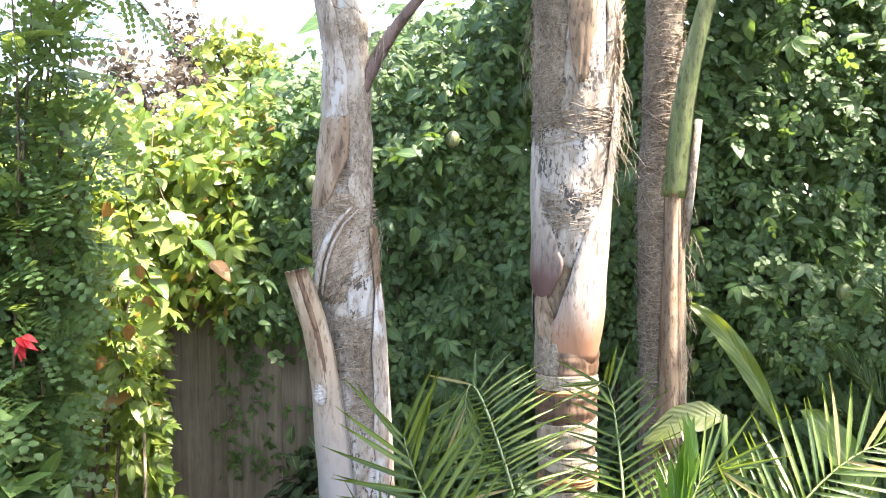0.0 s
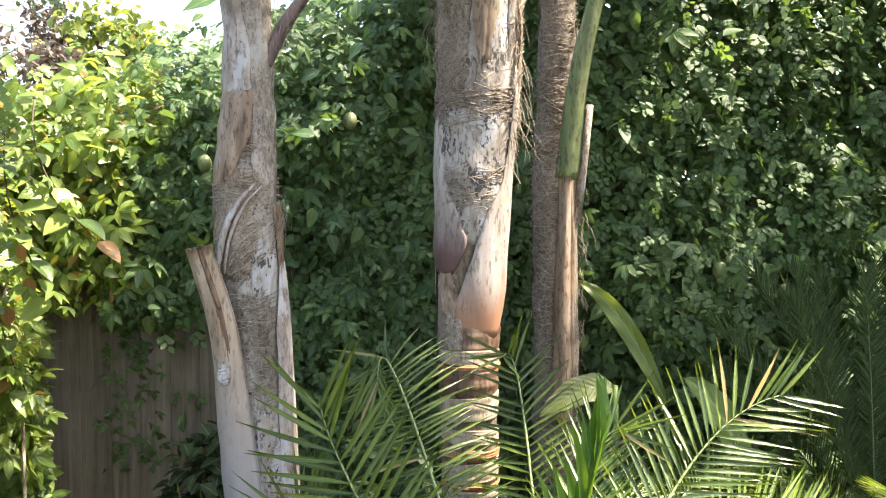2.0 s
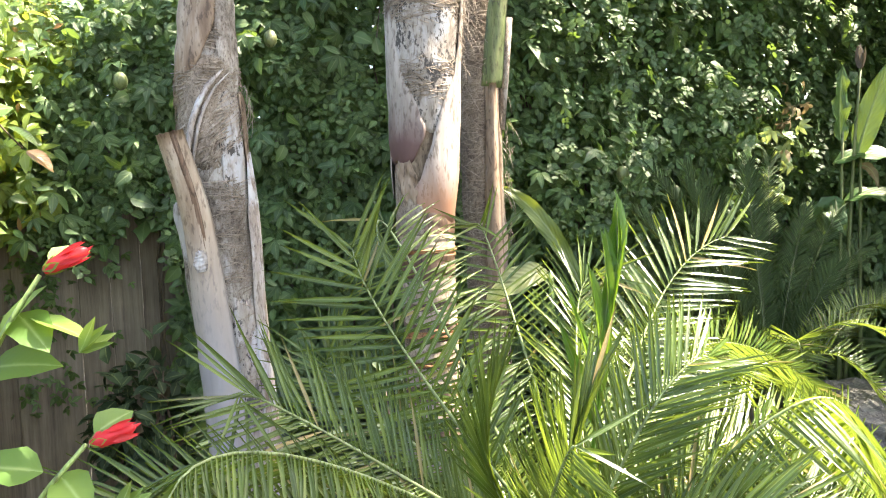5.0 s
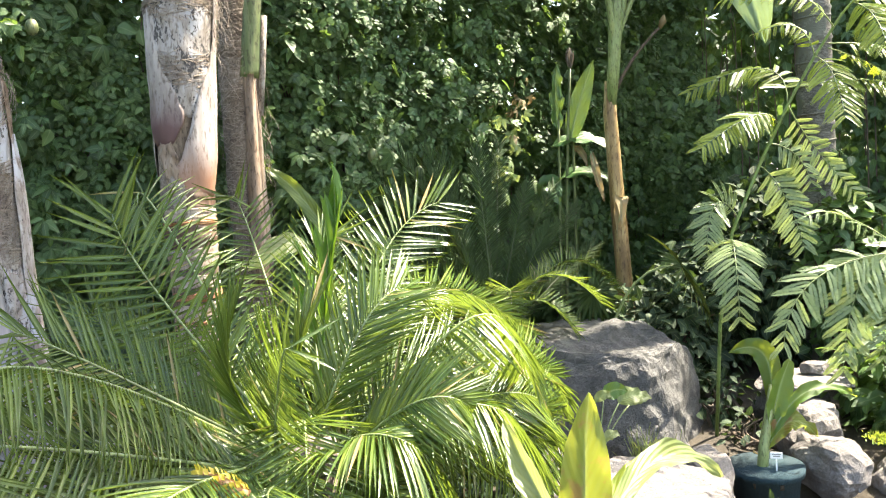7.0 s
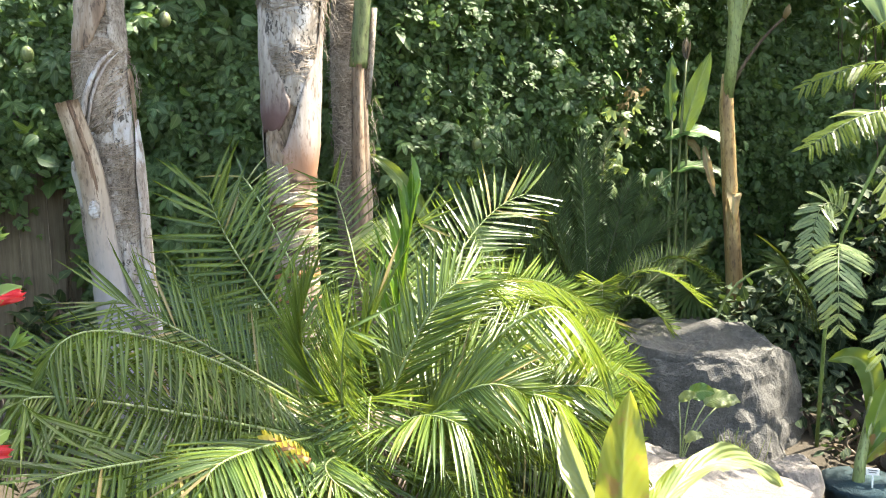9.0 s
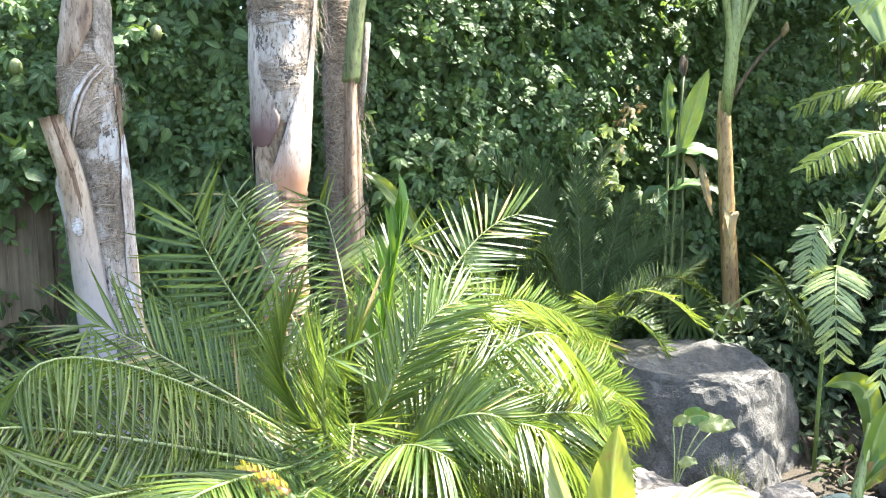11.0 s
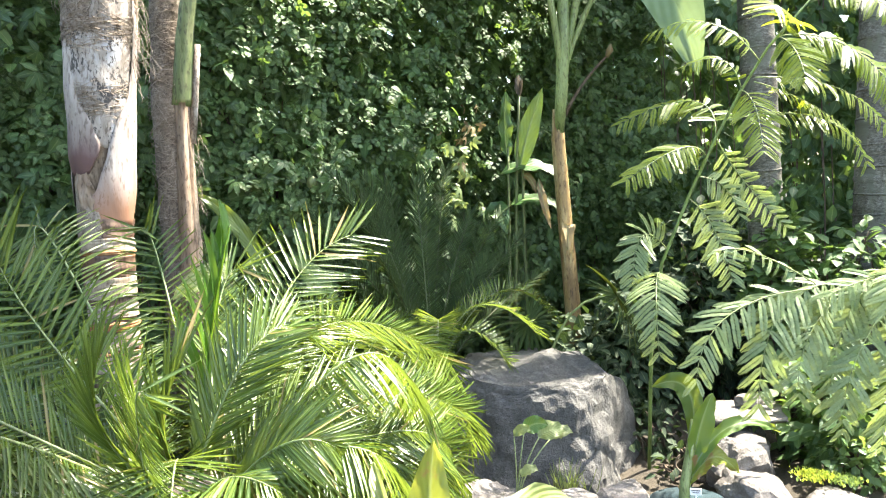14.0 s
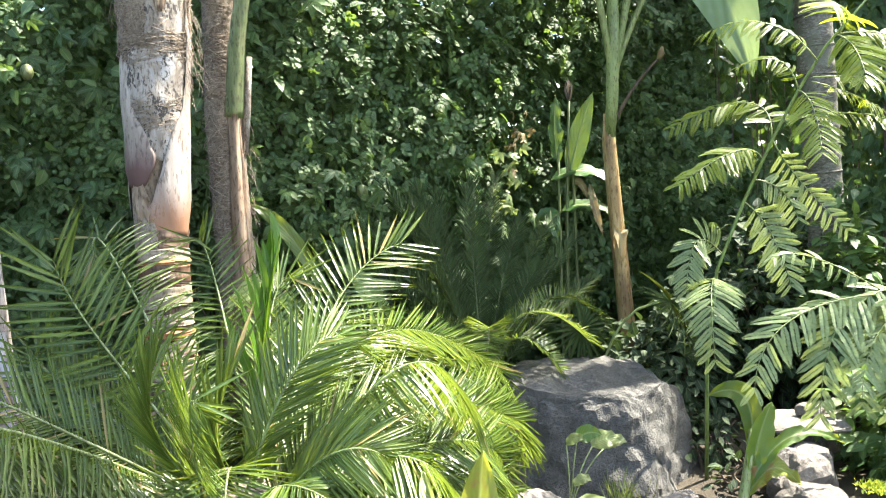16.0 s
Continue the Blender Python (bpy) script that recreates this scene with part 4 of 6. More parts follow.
    fibres(p, ax, 150, 1.68, 1.95, 0.6, 0.1, 11, 0.22, 0.008, 0.0034, 195, 300)
    for rise, r in ((0.0, 0.011), (0.02, 0.006)):
        part("torn_edge", Geo().tube(np.array([(-0.436, 2.785, 1.64), (-0.431, 2.768, 1.69), (-0.415, 2.757, 1.77), (-0.392, 2.752, 1.834), (-0.354, 2.752, 1.90), (-0.305, 2.758, 1.95)]) + (rise, 0.0, -rise * 0.5), np.array((0.5, 0.9, 1.0, 1.0, 0.7, 0.3)) * r, 7, 0.08), TRUNKPALE, p)
    fibres(p, ax, 60, 1.62, 1.76, 1.0, 0.3, 18, 0.1, 0.009, 0.0016, 215, 280)
    fibres(p, ax, 90, 1.9, 1.96, 0.05, 0.15, 17, 0.16, 0.014, 0.0026, 230, 330)
    fibres(p, ax, 110, 1.22, 1.58, 0.15, 0.4, 12, 0.12, 0.010, 0.0018, a0=255, a1=322)
    fibres(p, ax, 260, 2.02, 2.62, -0.3, 0.25, 13, 0.15, 0.008, 0.0022, 272, 372)
    fibres(p, ax, 60, 0.3, 1.25, 0.1, 0.4, 14, 0.08, 0.004, 0.0014, 262, 318)
    hanging(p, 25, (-0.24, 2.82, 1.86), (0.02, 0.03, 0.05), 0.1, 15)
    hanging(p, 25, (-0.24, 2.82, 2.6), (0.03, 0.03, 0.06), 0.15, 16)
    g = Geo().tube(bezier((-0.30, 2.85, 2.30), (-0.19, 2.83, 2.58), (0.04, 2.80, 2.76), 14), np.linspace(0.03, 0.014, 14), 7)
    part("petiole", g, PURPLE, p, "purple-brown bent leaf stalk")
    for tip, r, m in (((-0.50, 2.82, 2.95), 0.035, TRUNKGREY), ((-0.37, 2.84, 3.0), 0.032, SHEATHTAN), ((-0.29, 2.84, 3.0), 0.036, TRUNKPALE)):
        part("petiole", Geo().tube(bezier((-0.345, 2.84, 2.42), (-0.35, 2.83, 2.65), tip, 8), np.linspace(r * 1.25, r, 8), 9), m, p)
    crown(p, (-0.36, 2.87, 3.5), 10, 21, 1.2, 40, 62, skip=((290, 360), (0, 205)))
    return p


def palm_two():
    p = thing("palm_tree", "stout palm with peeling pale sheaths above orange-edged trunk rings", "palm tree", "palm trunks by the fence")
    ax = ([0, 0.6, 0.98, 1.28, 1.48, 1.72, 1.98, 2.23, 2.66, 3.6], [0.42, 0.43, 0.436, 0.431, 0.44, 0.4425, 0.45, 0.462, 0.47, 0.48], [0.13, 0.105, 0.1, 0.106, 0.110, 0.116, 0.124, 0.13, 0.135, 0.10], 2.9)
    column(*ax, RINGED, "trunk", p, 0.006)
    sheath("leaf_base", p, SPECKLED, ax, [(1.74, 240, 290, 0.004), (1.86, 215, 330, 0.005), (1.98, 190, 345, 0.006), (2.23, 185, 345, 0.006)], 0.005)
    sheath("leaf_base", p, PINKFOOT, ax, [(1.625, 168, 226, 0.002), (1.67, 168, 246, 0.010), (1.76, 168, 254, 0.012), (1.86, 168, 236, 0.010), (1.96, 168, 212, 0.008), (2.2, 168, 205, 0.006)], 0.009)
    sheath("leaf_base", p, ORANGEFOOT, ax, [(1.40, 236, 392, 0.000), (1.5, 226, 392, 0.006), (1.6, 250, 390, 0.012), (1.72, 268, 388, 0.013), (1.86, 286, 386, 0.014), (1.96, 314, 384, 0.015), (2.2, 322, 376, 0.018), (2.36, 326, 366, 0.02)], 0.009)
    sheath("leaf_base", p, SHEATHTAN, ax, [(1.47, 196, 240, 0.003), (1.56, 190, 240, 0.006), (1.64, 186, 226, 0.003)], 0.007, 0.012)
    sheath("leaf_base", p, SPECKLED, ax, [(2.2, 246, 318, 0.007), (2.4, 246, 314, 0.008), (2.6, 252, 306, 0.010), (3.2, 250, 300, 0.012)], 0.007)
    sheath("leaf_base", p, SHEATHTAN, ax, [(2.36, 262, 276, 0.017), (2.55, 254, 290, 0.018), (3.2, 250, 300, 0.02)], 0.008)
    sheath("leaf_base", p, DARKTRUNK, ax, [(2.2, 165, 250, 0.005), (3.2, 165, 256, 0.008)], 0.006)
    sheath("leaf_base", p, TRUNKGREY, ax, [(2.24, 314, 376, 0.006), (3.2, 300, 380, 0.012)], 0.008)
    sheath("leaf_base", p, SHEATHTAN, ax, [(2.12, 350, 366, 0.008), (2.3, 340, 372, 0.024), (2.5, 335, 372, 0.03), (2.62, 338, 366, 0.012)], 0.005)
    sheath("leaf_base", p, TRUNKGREY, ax, [(1.5, 60, 172, 0.008), (2.3, 60, 172, 0.008)], 0.007)
    for z0, z1, m, t, a0, a1 in ((0.28, 0.36, PALEWOOD, 0.02, 170, 400), (0.45, 0.55, PALEWOOD, -0.015, 170, 400), (0.64, 0.73, PALEWOOD, 0.015, 175, 390), (0.78, 0.85, PALEWOOD, -0.012, 190, 380), (0.885, 0.955, PALEWOOD, 0.01, 175, 400), (1.02, 1.072, PALEWOOD, -0.008, 180, 395), (1.108, 1.192, PALEWOOD, 0.008, 175, 395), (1.305, 1.355, PALEWOOD, -0.01, 178, 395)):
        shell("trunk_ring", p, m, ax, z0, z1, a0, a1, 0.003, 0, 1, 1, rag=0.004, thick=0.005, tilt=t)
    for z, h, t, a0, a1 in ((0.985, 0.03, 0.008, 185, 390), (0.868, 0.012, 0.0, 190, 380), (1.297, 0.016, -0.014, 182, 392)):
        sheath("ring_scar", p, ORANGE, ax, [(z - h * 0.6, a0, a1, 0.005), (z + h * 0.4, a0 + 4, a1 - 4, 0.009)], 0.005, 0.005, cut=0.02)
    sheath("leaf_base", p, SHEATHRED, ax, [(1.195, 174, 398, 0.001), (1.288, 172, 398, 0.004)], 0.004, 0.004, cut=0.03)
    sheath("leaf_base", p, SHEATHRED, ax, [(1.352, 172, 398, 0.001), (1.44, 172, 398, 0.002)], 0.004, 0.004)
    sheath("leaf_base", p, DARKTRUNK, ax, [(1.36, 172, 250, 0.005), (1.6, 172, 232, 0.002)], 0.004, 0.006)
    fibres(p, ax, 220, 2.22, 2.85, 0.0, 0.6, 31, 0.2, 0.014, 0.0016, 168, 252)
    fibres(p, ax, 700, 2.1, 2.6, 1.2, 0.5, 36, 0.2, 0.035, 0.0013, 330, 385)
    fibres(p, ax, 130, 2.16, 2.27, 0.0, 0.25, 32, 0.26, 0.016, 0.0017)
    fibres(p, ax, 90, 1.87, 2.0, 0.0, 0.35, 33, 0.17, 0.012, 0.0016, a0=215, a1=325)
    hanging(p, 40, (0.605, 2.84, 2.3), (0.012, 0.03, 0.12), 0.16, 34)
    hanging(p, 25, (0.315, 2.86, 2.5), (0.012, 0.03, 0.1), 0.12, 35)
    crown(p, (0.48, 2.9, 3.5), 8, 22, 1.5, 40, 80, skip=((90, 360), (0, 20)))
    # extra fronds out of view, added to shade the left of the bed
    crown(p, (0.48, 2.9, 3.55), 20, 24, 2.2, 25, 60, skip=((280, 360), (0, 236)))
    # dense unseen fronds, placed to keep sun off the date palm's left side
    for k, a in enumerate((284, 290, 296, 302, 308, 314)):
        d, top = np.array((math.cos(radians(a)), math.sin(radians(a)), 0)), np.array((0.48, 2.9, 3.5))
        frond("frond", p, top, top + d * 1.1 + (0, 0, 0.85), top + d * (2.3 + 0.15 * (k % 2) - 0.09 * k) + (0, 0, 0.25), 84, 0.44, 0.044, CROWN, STEM, 0.016, 0.2, 0.15, 0.5, tpl=BLADE_LONG, droopy=0.5, seed=2200 + k)
    return p


def palm_three():
    p = thing("palm_tree", "dark fibrous palm trunk with one green leaf stalk", "palm tree", "palm trunks by the fence")
    ax = ([0, 1.16, 1.99, 2.79, 3.8], [0.92, 0.91, 0.90, 0.93, 0.96], [0.1, 0.085, 0.085, 0.075, 0.07], 3.42)
    column(*ax, DARKTRUNK, "trunk", p, 0.01)
    fibres(p, ax, 700, 0.4, 2.9, 0.1, 0.5, 41, 0.15, 0.012, 0.0015)
    hanging(p, 60, (1.0, 3.34, 1.6), (0.012, 0.03, 0.3), 0.09, 42)
    trough("petiole", p, STALKGREEN, [(0.935, 3.325, 1.985), (0.945, 3.315, 2.1), (0.962, 3.30, 2.3), (0.99, 3.28, 2.5), (1.04, 3.26, 2.72), (1.12, 3.22, 3.0)], [0.048, 0.047, 0.044, 0.04, 0.034, 0.028], 0.5, 0.02, "thick green leaf stalk")
    trough("leaf_base", p, SHEATHTAN, [(0.915, 3.325, 0.95), (0.915, 3.32, 1.3), (0.92, 3.318, 1.6), (0.928, 3.315, 1.9), (0.932, 3.31, 2.0)], [0.05, 0.042, 0.034, 0.026, 0.022], 0.9, 0.01, "tan split leaf stalk")
    shell("leaf_base", p, SHEATHTAN, ax, 1.1, 2.02, 268, 312, 0.012, 0, 0.8, 0.9, thick=0.015)
    shell("leaf_base", p, DARKTRUNK, ax, 1.0, 2.0, 300, 365, 0.014, 0, 0.9, 0.9)
    part("cut_stub", Geo().tube([(0.99, 3.36, 1.8), (1.02, 3.34, 2.1), (1.045, 3.34, 2.3)], [0.02, 0.02, 0.014], 6, 0.1), TRUNKGREY, p)
    # unseen crown, thickened to shade the hedge
    crown(p, (0.96, 3.42, 3.7), 14, 23, 1.7, 20, 75, skip=((95, 340),))
    return p


palm_one()
palm_two()
palm_three()

# ---- date palm clump ----


def passing(a, m, c):
    """The bend of a curve from a to c that passes through m half-way."""
    return 2 * np.asarray(m, float) - 0.5 * (np.asarray(a, float) + np.asarray(c, float))


TOWARDS, ABOVE, HALF = (-0.45, -0.85, 0.25), (-0.05, -0.25, 1.0), (-0.3, -0.6, 0.6)


def date_palm():
    p = thing("date_palm", "low bushy date palm with many arching glossy green fronds", "palm")
    base = np.array((0.37, 1.70, 0.56))
    part("trunk", Geo().tube([(0.40, 1.74, 0), (0.385, 1.72, 0.3), (0.37, 1.70, 0.62)], [0.13, 0.12, 0.08], 12, 0.1), DARKTRUNK, p)
    # tip, half-way, face of the leaf, pairs, leaflet length and width, rise, forward sweep, sag
    key = [((-0.10, 1.98, 1.372), (0.03, 1.93, 1.072), TOWARDS, 27, 0.30, 0.015, 0.0, 0.5, 0.0),
           ((1.18, 2.10, 1.326), (0.84, 2.03, 1.106), TOWARDS, 34, 0.28, 0.0145, 0.05, 0.7, 0.0),
           ((0.436, 2.5, 1.496), (0.52, 2.42, 1.218), TOWARDS, 34, 0.22, 0.0125, 0.05, 0.5, 0.0),
           ((1.84, 2.22, 0.66), (1.0, 2.05, 0.98), HALF, 58, 0.31, 0.0135, 0.0, 1.15, 0.05),
           ((-0.05, 2.3, 1.40), (0.132, 2.25, 1.33), HALF, 40, 0.24, 0.0125, 0.0, 0.4, 0.5),
           ((1.86, 2.3, 0.62), (1.29, 2.2, 0.90), HALF, 50, 0.30, 0.013, 0.0, 1.2, 0.05),
           ((1.154, 1.5, 0.72), (0.769, 1.38, 0.985), ABOVE, 40, 0.25, 0.016, -0.1, 0.35, 0.55),
           ((1.70, 1.92, 0.40), (1.238, 1.75, 0.73), HALF, 52, 0.31, 0.013, 0.0, 1.1, 0.1),
           ((1.40, 1.6, 0.38), (0.973, 1.5, 0.69), HALF, 50, 0.30, 0.013, 0.0, 1.0, 0.1),
           ((0.90, 1.15, 0.60), (0.602, 1.22, 0.783), ABOVE, 50, 0.25, 0.0125, 0.0, 0.4, 0.45),
           ((0.60, 1.10, 0.53), (0.354, 1.27, 0.743), ABOVE, 42, 0.28, 0.014, 0.0, 0.85, 0.2),
           ((0.72, 1.12, 0.75), (0.467, 1.25, 0.808), HALF, 40, 0.24, 0.013, 0.0, 1.0, 0.15),
           ((0.055, 1.50, 1.19), (0.10, 1.57, 0.82), TOWARDS, 15, 0.26, 0.015, 0.1, 9.0, 0.0),
           ((0.306, 1.45, 1.18), (0.23, 1.52, 0.80), TOWARDS, 15, 0.26, 0.015, 0.1, 8.0, 0.0),
           ((0.80, 1.55, 1.10), (0.476, 1.5, 1.007), HALF, 36, 0.25, 0.0145, 0.05, 1.3, 0.0),
           ((0.187, 1.2, 1.026), (0.111, 1.3, 0.966), HALF, 34, 0.20, 0.0135, 0.1, 0.7, 0.1),
           ((-0.72, 1.2, 1.00), (-0.36, 1.45, 1.016), ABOVE, 60, 0.27, 0.0105, -0.1, 0.35, 0.75),
           ((-0.536, 1.75, 1.12), (-0.284, 1.75, 1.0), HALF, 40, 0.26, 0.012, 0.2, 0.9, 0.0),
           ((-0.213, 2.1, 1.187), (-0.078, 2.0, 0.957), HALF, 36, 0.26, 0.0125, 0.2, 1.0, 0.0),
           ((-0.734, 1.1, 0.93), (-0.498, 1.3, 0.906), HALF, 48, 0.27, 0.0115, 0.0, 0.5, 0.3),
           ((-0.695, 1.0, 0.80), (-0.467, 1.2, 0.776), HALF, 46, 0.27, 0.0125, 0.0, 0.6, 0.1),
           ((-0.80, 1.32, 0.93), (-0.494, 1.5, 0.90), HALF, 46, 0.28, 0.0115, 0.05, 0.6, 0.2),
           ((-0.376, 0.95, 0.70), (-0.189, 1.2, 0.754), HALF, 44, 0.26, 0.012, 0.0, 0.6, 0.2),
           ((0.096, 1.05, 0.56), (0.051, 1.3, 0.652), ABOVE, 42, 0.25, 0.012, 0.0, 0.5, 0.4),
           ((1.30, 1.45, 0.42), (0.744, 1.5, 0.638), HALF, 52, 0.30, 0.0125, 0.0, 1.0, 0.1),
           ((1.58, 1.75, 0.58), (0.835, 1.65, 0.82), HALF, 56, 0.31, 0.0125, 0.0, 1.1, 0.05),
           ((0.81, 2.2, 1.325), (0.617, 2.1, 1.08), TOWARDS, 32, 0.26, 0.014, 0.1, 1.4, 0.0),
           ((0.234, 2.3, 0.957), (0.28, 2.1, 0.808), HALF, 36, 0.22, 0.012, 0.1, 0.6, 0.1),
           ((1.02, 2.45, 1.02), (0.75, 2.2, 0.95), HALF, 36, 0.26, 0.013, 0.0, 1.0, 0.0),
           ((1.50, 2.5, 0.94), (0.95, 2.25, 0.98), HALF, 44, 0.28, 0.0125, 0.0, 1.1, 0.05)]
    rng = np.random.default_rng(2)
    for k in range(20):
        a = 2 * math.pi * k / 20 + rng.uniform(-0.12, 0.12)
        rad = rng.uniform(0.5, 0.95)
        d = np.array((math.cos(a), 0.85 * math.sin(a), 0))
        tip = base + d * rad + (0, 0, rng.uniform(-0.42, 0.15))
        mid = base + d * rad * 0.52 + (0, 0, rng.uniform(0.0, 0.22))
        key.append((tip, mid, HALF if d[1] < 0.3 else ABOVE, 40, 0.24, 0.012, 0.0, rng.uniform(0.4, 0.9), rng.uniform(0.0, 0.4)))
    one = Geo().leaves(BLADE, [(0, 0, 0)], [(0, 1, 0)], [(0, 0, 1)], 1.0, 1.0).mesh("leaflet", FROND)
    for k, (tip, mid, face, pairs, length, width, rise, sweep, sag) in enumerate(key):
        tip, mid = np.asarray(tip, float), np.asarray(mid, float)
        if k > 1:
            tip = tip - 0.5 * length * unit(tip - mid)
        start = base + rng.normal(0, 0.05, 3) * np.array((1, 1, 0.5)) + 0.12 * (np.asarray(mid, float) - base) * np.array((1, 1, 0))
        frond("frond", p, start, passing(start, mid, tip), tip, int(pairs * (1.1 if k < 3 else 1.45)), length, width * (0.88 if k < 3 else 0.7), FROND, PALESTEM, 0.0062, 0.2, rise, sweep, seed=300 + k, droopy=sag, tpl=BLADE if sag < 0.12 else BLADE_ARC, rough=0.09, single=one if k < 4 else None, face=face, hang=0.15 if sag < 0.12 else 0.3)
    return p


date_clump = date_palm()

# ---- stones ----


def boulder(name, label, centre, size, mat, seed, rot=0.0, rough=0.12, cuts=(), group=""):
    bm = bmesh.new()
    bmesh.ops.create_icosphere(bm, subdivisions=5 if cuts else 4, radius=1)
    rng = random.Random(seed)
    planes = []
    for _ in range(9):
        n = Vector((rng.gauss(0, 1), rng.gauss(0, 1), rng.gauss(0, 0.6))).normalized()
        planes.append((n, rng.uniform(0.62, 0.9)))
    planes.append((Vector((0.05, -0.1, 1)).normalized(), 0.72))
    if cuts:
        planes = [(Vector(c[:3]).normalized(), c[3]) for c in cuts]
    for v in bm.verts:
        for n, d in planes:
            k = v.co.dot(n) - d
            if k > 0:
                v.co -= n * k * 0.95
        q = Vector(v.co)
        v.co += v.co.normalized() * rough * (noise.noise(q * 2.2 + Vector((seed, 0, 0))) + 0.45 * noise.noise(q * 6 + Vector((0, seed, 0))) + 0.3 * noise.noise(q * 14) + 0.2 * noise.noise(q * 34))
    bmesh.ops.scale(bm, vec=size, verts=bm.verts)
    me = bpy.data.meshes.new(name)
    bm.to_mesh(me)
    bm.free()
    me.materials.append(mat)
    ob = new(name, me)
    ob.matrix_basis = pose(*centre, 0, 0, rot)
    return tagged(ob, label, "rock", group)


boulder("boulder", "large rough dark grey boulder with a sloping flat top", (2.36, 2.40, 0.125), (0.60, 0.45, 0.635), ROCK, 4, -40, 0.085,
        ((0.05, -0.1, 1, 0.66), (0.0, -1, 0.38, 0.74), (1, -0.35, 0.12, 0.72), (0.7, -1, 0.5, 0.82), (-1, -0.2, 0.1, 0.72), (-0.6, -1, 0.36, 0.80), (0, 1, 0, 0.8), (0.8, 0, 1, 0.87)))
EDGE = "edging stones"
PALE = "pale flat stone at the edge of the bed"
for k, (c, sz, r) in enumerate((((1.72, 1.95, 0.06), (0.24, 0.18, 0.17), 20), ((1.92, 1.70, 0.05), (0.22, 0.19, 0.15), -30), ((2.16, 1.60, 0.07), (0.16, 0.13, 0.13), 40), ((2.34, 1.75, 0.04), (0.12, 0.1, 0.1), 10), ((2.74, 1.36, 0.04), (0.2, 0.16, 0.15), 70), ((3.0, 1.12, -0.03), (0.22, 0.18, 0.12), 30), ((3.0, 1.62, 0.05), (0.22, 0.14, 0.2), 0))):
    boulder("stone", PALE, c, sz, STONE, 15 + k, r, group=EDGE)
boulder("stone", "broad pale stone with a worn flat top", (1.58, 1.42, 0.0), (0.46, 0.34, 0.36), STONE, 9, -35, 0.05, ((0.1, -0.12, 1, 0.6), (1, -0.3, 0.1, 0.72), (0.1, -1, 0.2, 0.75), (-1, 0.1, 0.1, 0.8), (0.3, 1, 0.1, 0.8), (-0.7, -1, 0.1, 0.85)), group=EDGE)
boulder("stone", "dark upright stone under the flagstone", (3.28, 1.86, 0.06), (0.25, 0.2, 0.2), ROCK, 31, 30, group=EDGE)
boulder("flagstone", "flat grey-brown flagstone laid on a stone", (3.27, 1.78, 0.255), (0.34, 0.2, 0.045), STONE, 32, -40, 0.06)
boulder("pebble", "small rounded striped stone on the flagstone", (3.30, 1.74, 0.315), (0.085, 0.06, 0.045), STONE, 33, -40, 0.05)

# ---- trees and tall plants ----


def smooth_palm(centre, top, r, z1, label, skip=(), spread=1.7):
    p = thing("palm_tree", label, "palm tree", "smooth grey palms")
    zs = np.linspace(0, z1, int(z1 * 50))
    g = Geo()
    cx, cy = np.interp(zs, [0, z1], [centre[0], top[0]]), np.interp(zs, [0, z1], [centre[1], top[1]])
    ring = np.where((np.arange(len(zs)) % 9) == 0, 1.07, 1.0)
    g.tube(np.stack([cx, cy, zs], -1), r * ring * np.interp(zs, [0, 0.4, z1], [1.3, 1.0, 0.92]), 20, 0.008)
    part("trunk", g, SMOOTHTRUNK, p)
    rng = np.random.default_rng(int(r * 999))
    z = 0.3
    while z < 3.6:
        x, y = np.interp(z, [0, z1], [centre[0], top[0]]), np.interp(z, [0, z1], [centre[1], top[1]])
        th = np.linspace(0, 2 * np.pi, 25)
        rr = r * float(np.interp(z, [0, 0.4, z1], [1.3, 1.0, 0.92])) * 0.985
        part("trunk_ring", Geo().tube(np.stack([x + rr * np.cos(th), y + rr * np.sin(th), z + 0.006 * np.sin(th + z * 9) + rng.normal(0, 0.0015, 25)], -1), rng.uniform(0.006, 0.010), 5), SMOOTHTRUNK, p)
        z += rng.uniform(0.11, 0.19)
    crown(p, (top[0], top[1], z1 - 0.05), 10 if skip else 8, int(r * 1000), spread, 35, 75, skip=skip)
    return p


# its unseen crown is set low to shade the cycad and boulder
smooth_palm((4.33, 2.27, 0), (4.12, 2.27, 0), 0.11, 5.4, "grey palm trunk behind feathery leaves", skip=((168, 355),), spread=1.15)
smooth_palm((4.95, 1.98, 0), (4.95, 1.18, 0), 0.127, 16.0, "stout grey palm trunk with rings")
smooth_palm((5.48, 1.68, 0), (5.5, 1.44, 0), 0.11, 16.5, "grey palm trunk with rings in the corner")


TEAL = rock_mat("teal plastic", [(0.3, (0.008, 0.026, 0.034)), (0.55, (0.011, 0.038, 0.048)), (0.75, (0.018, 0.055, 0.062))], 5)


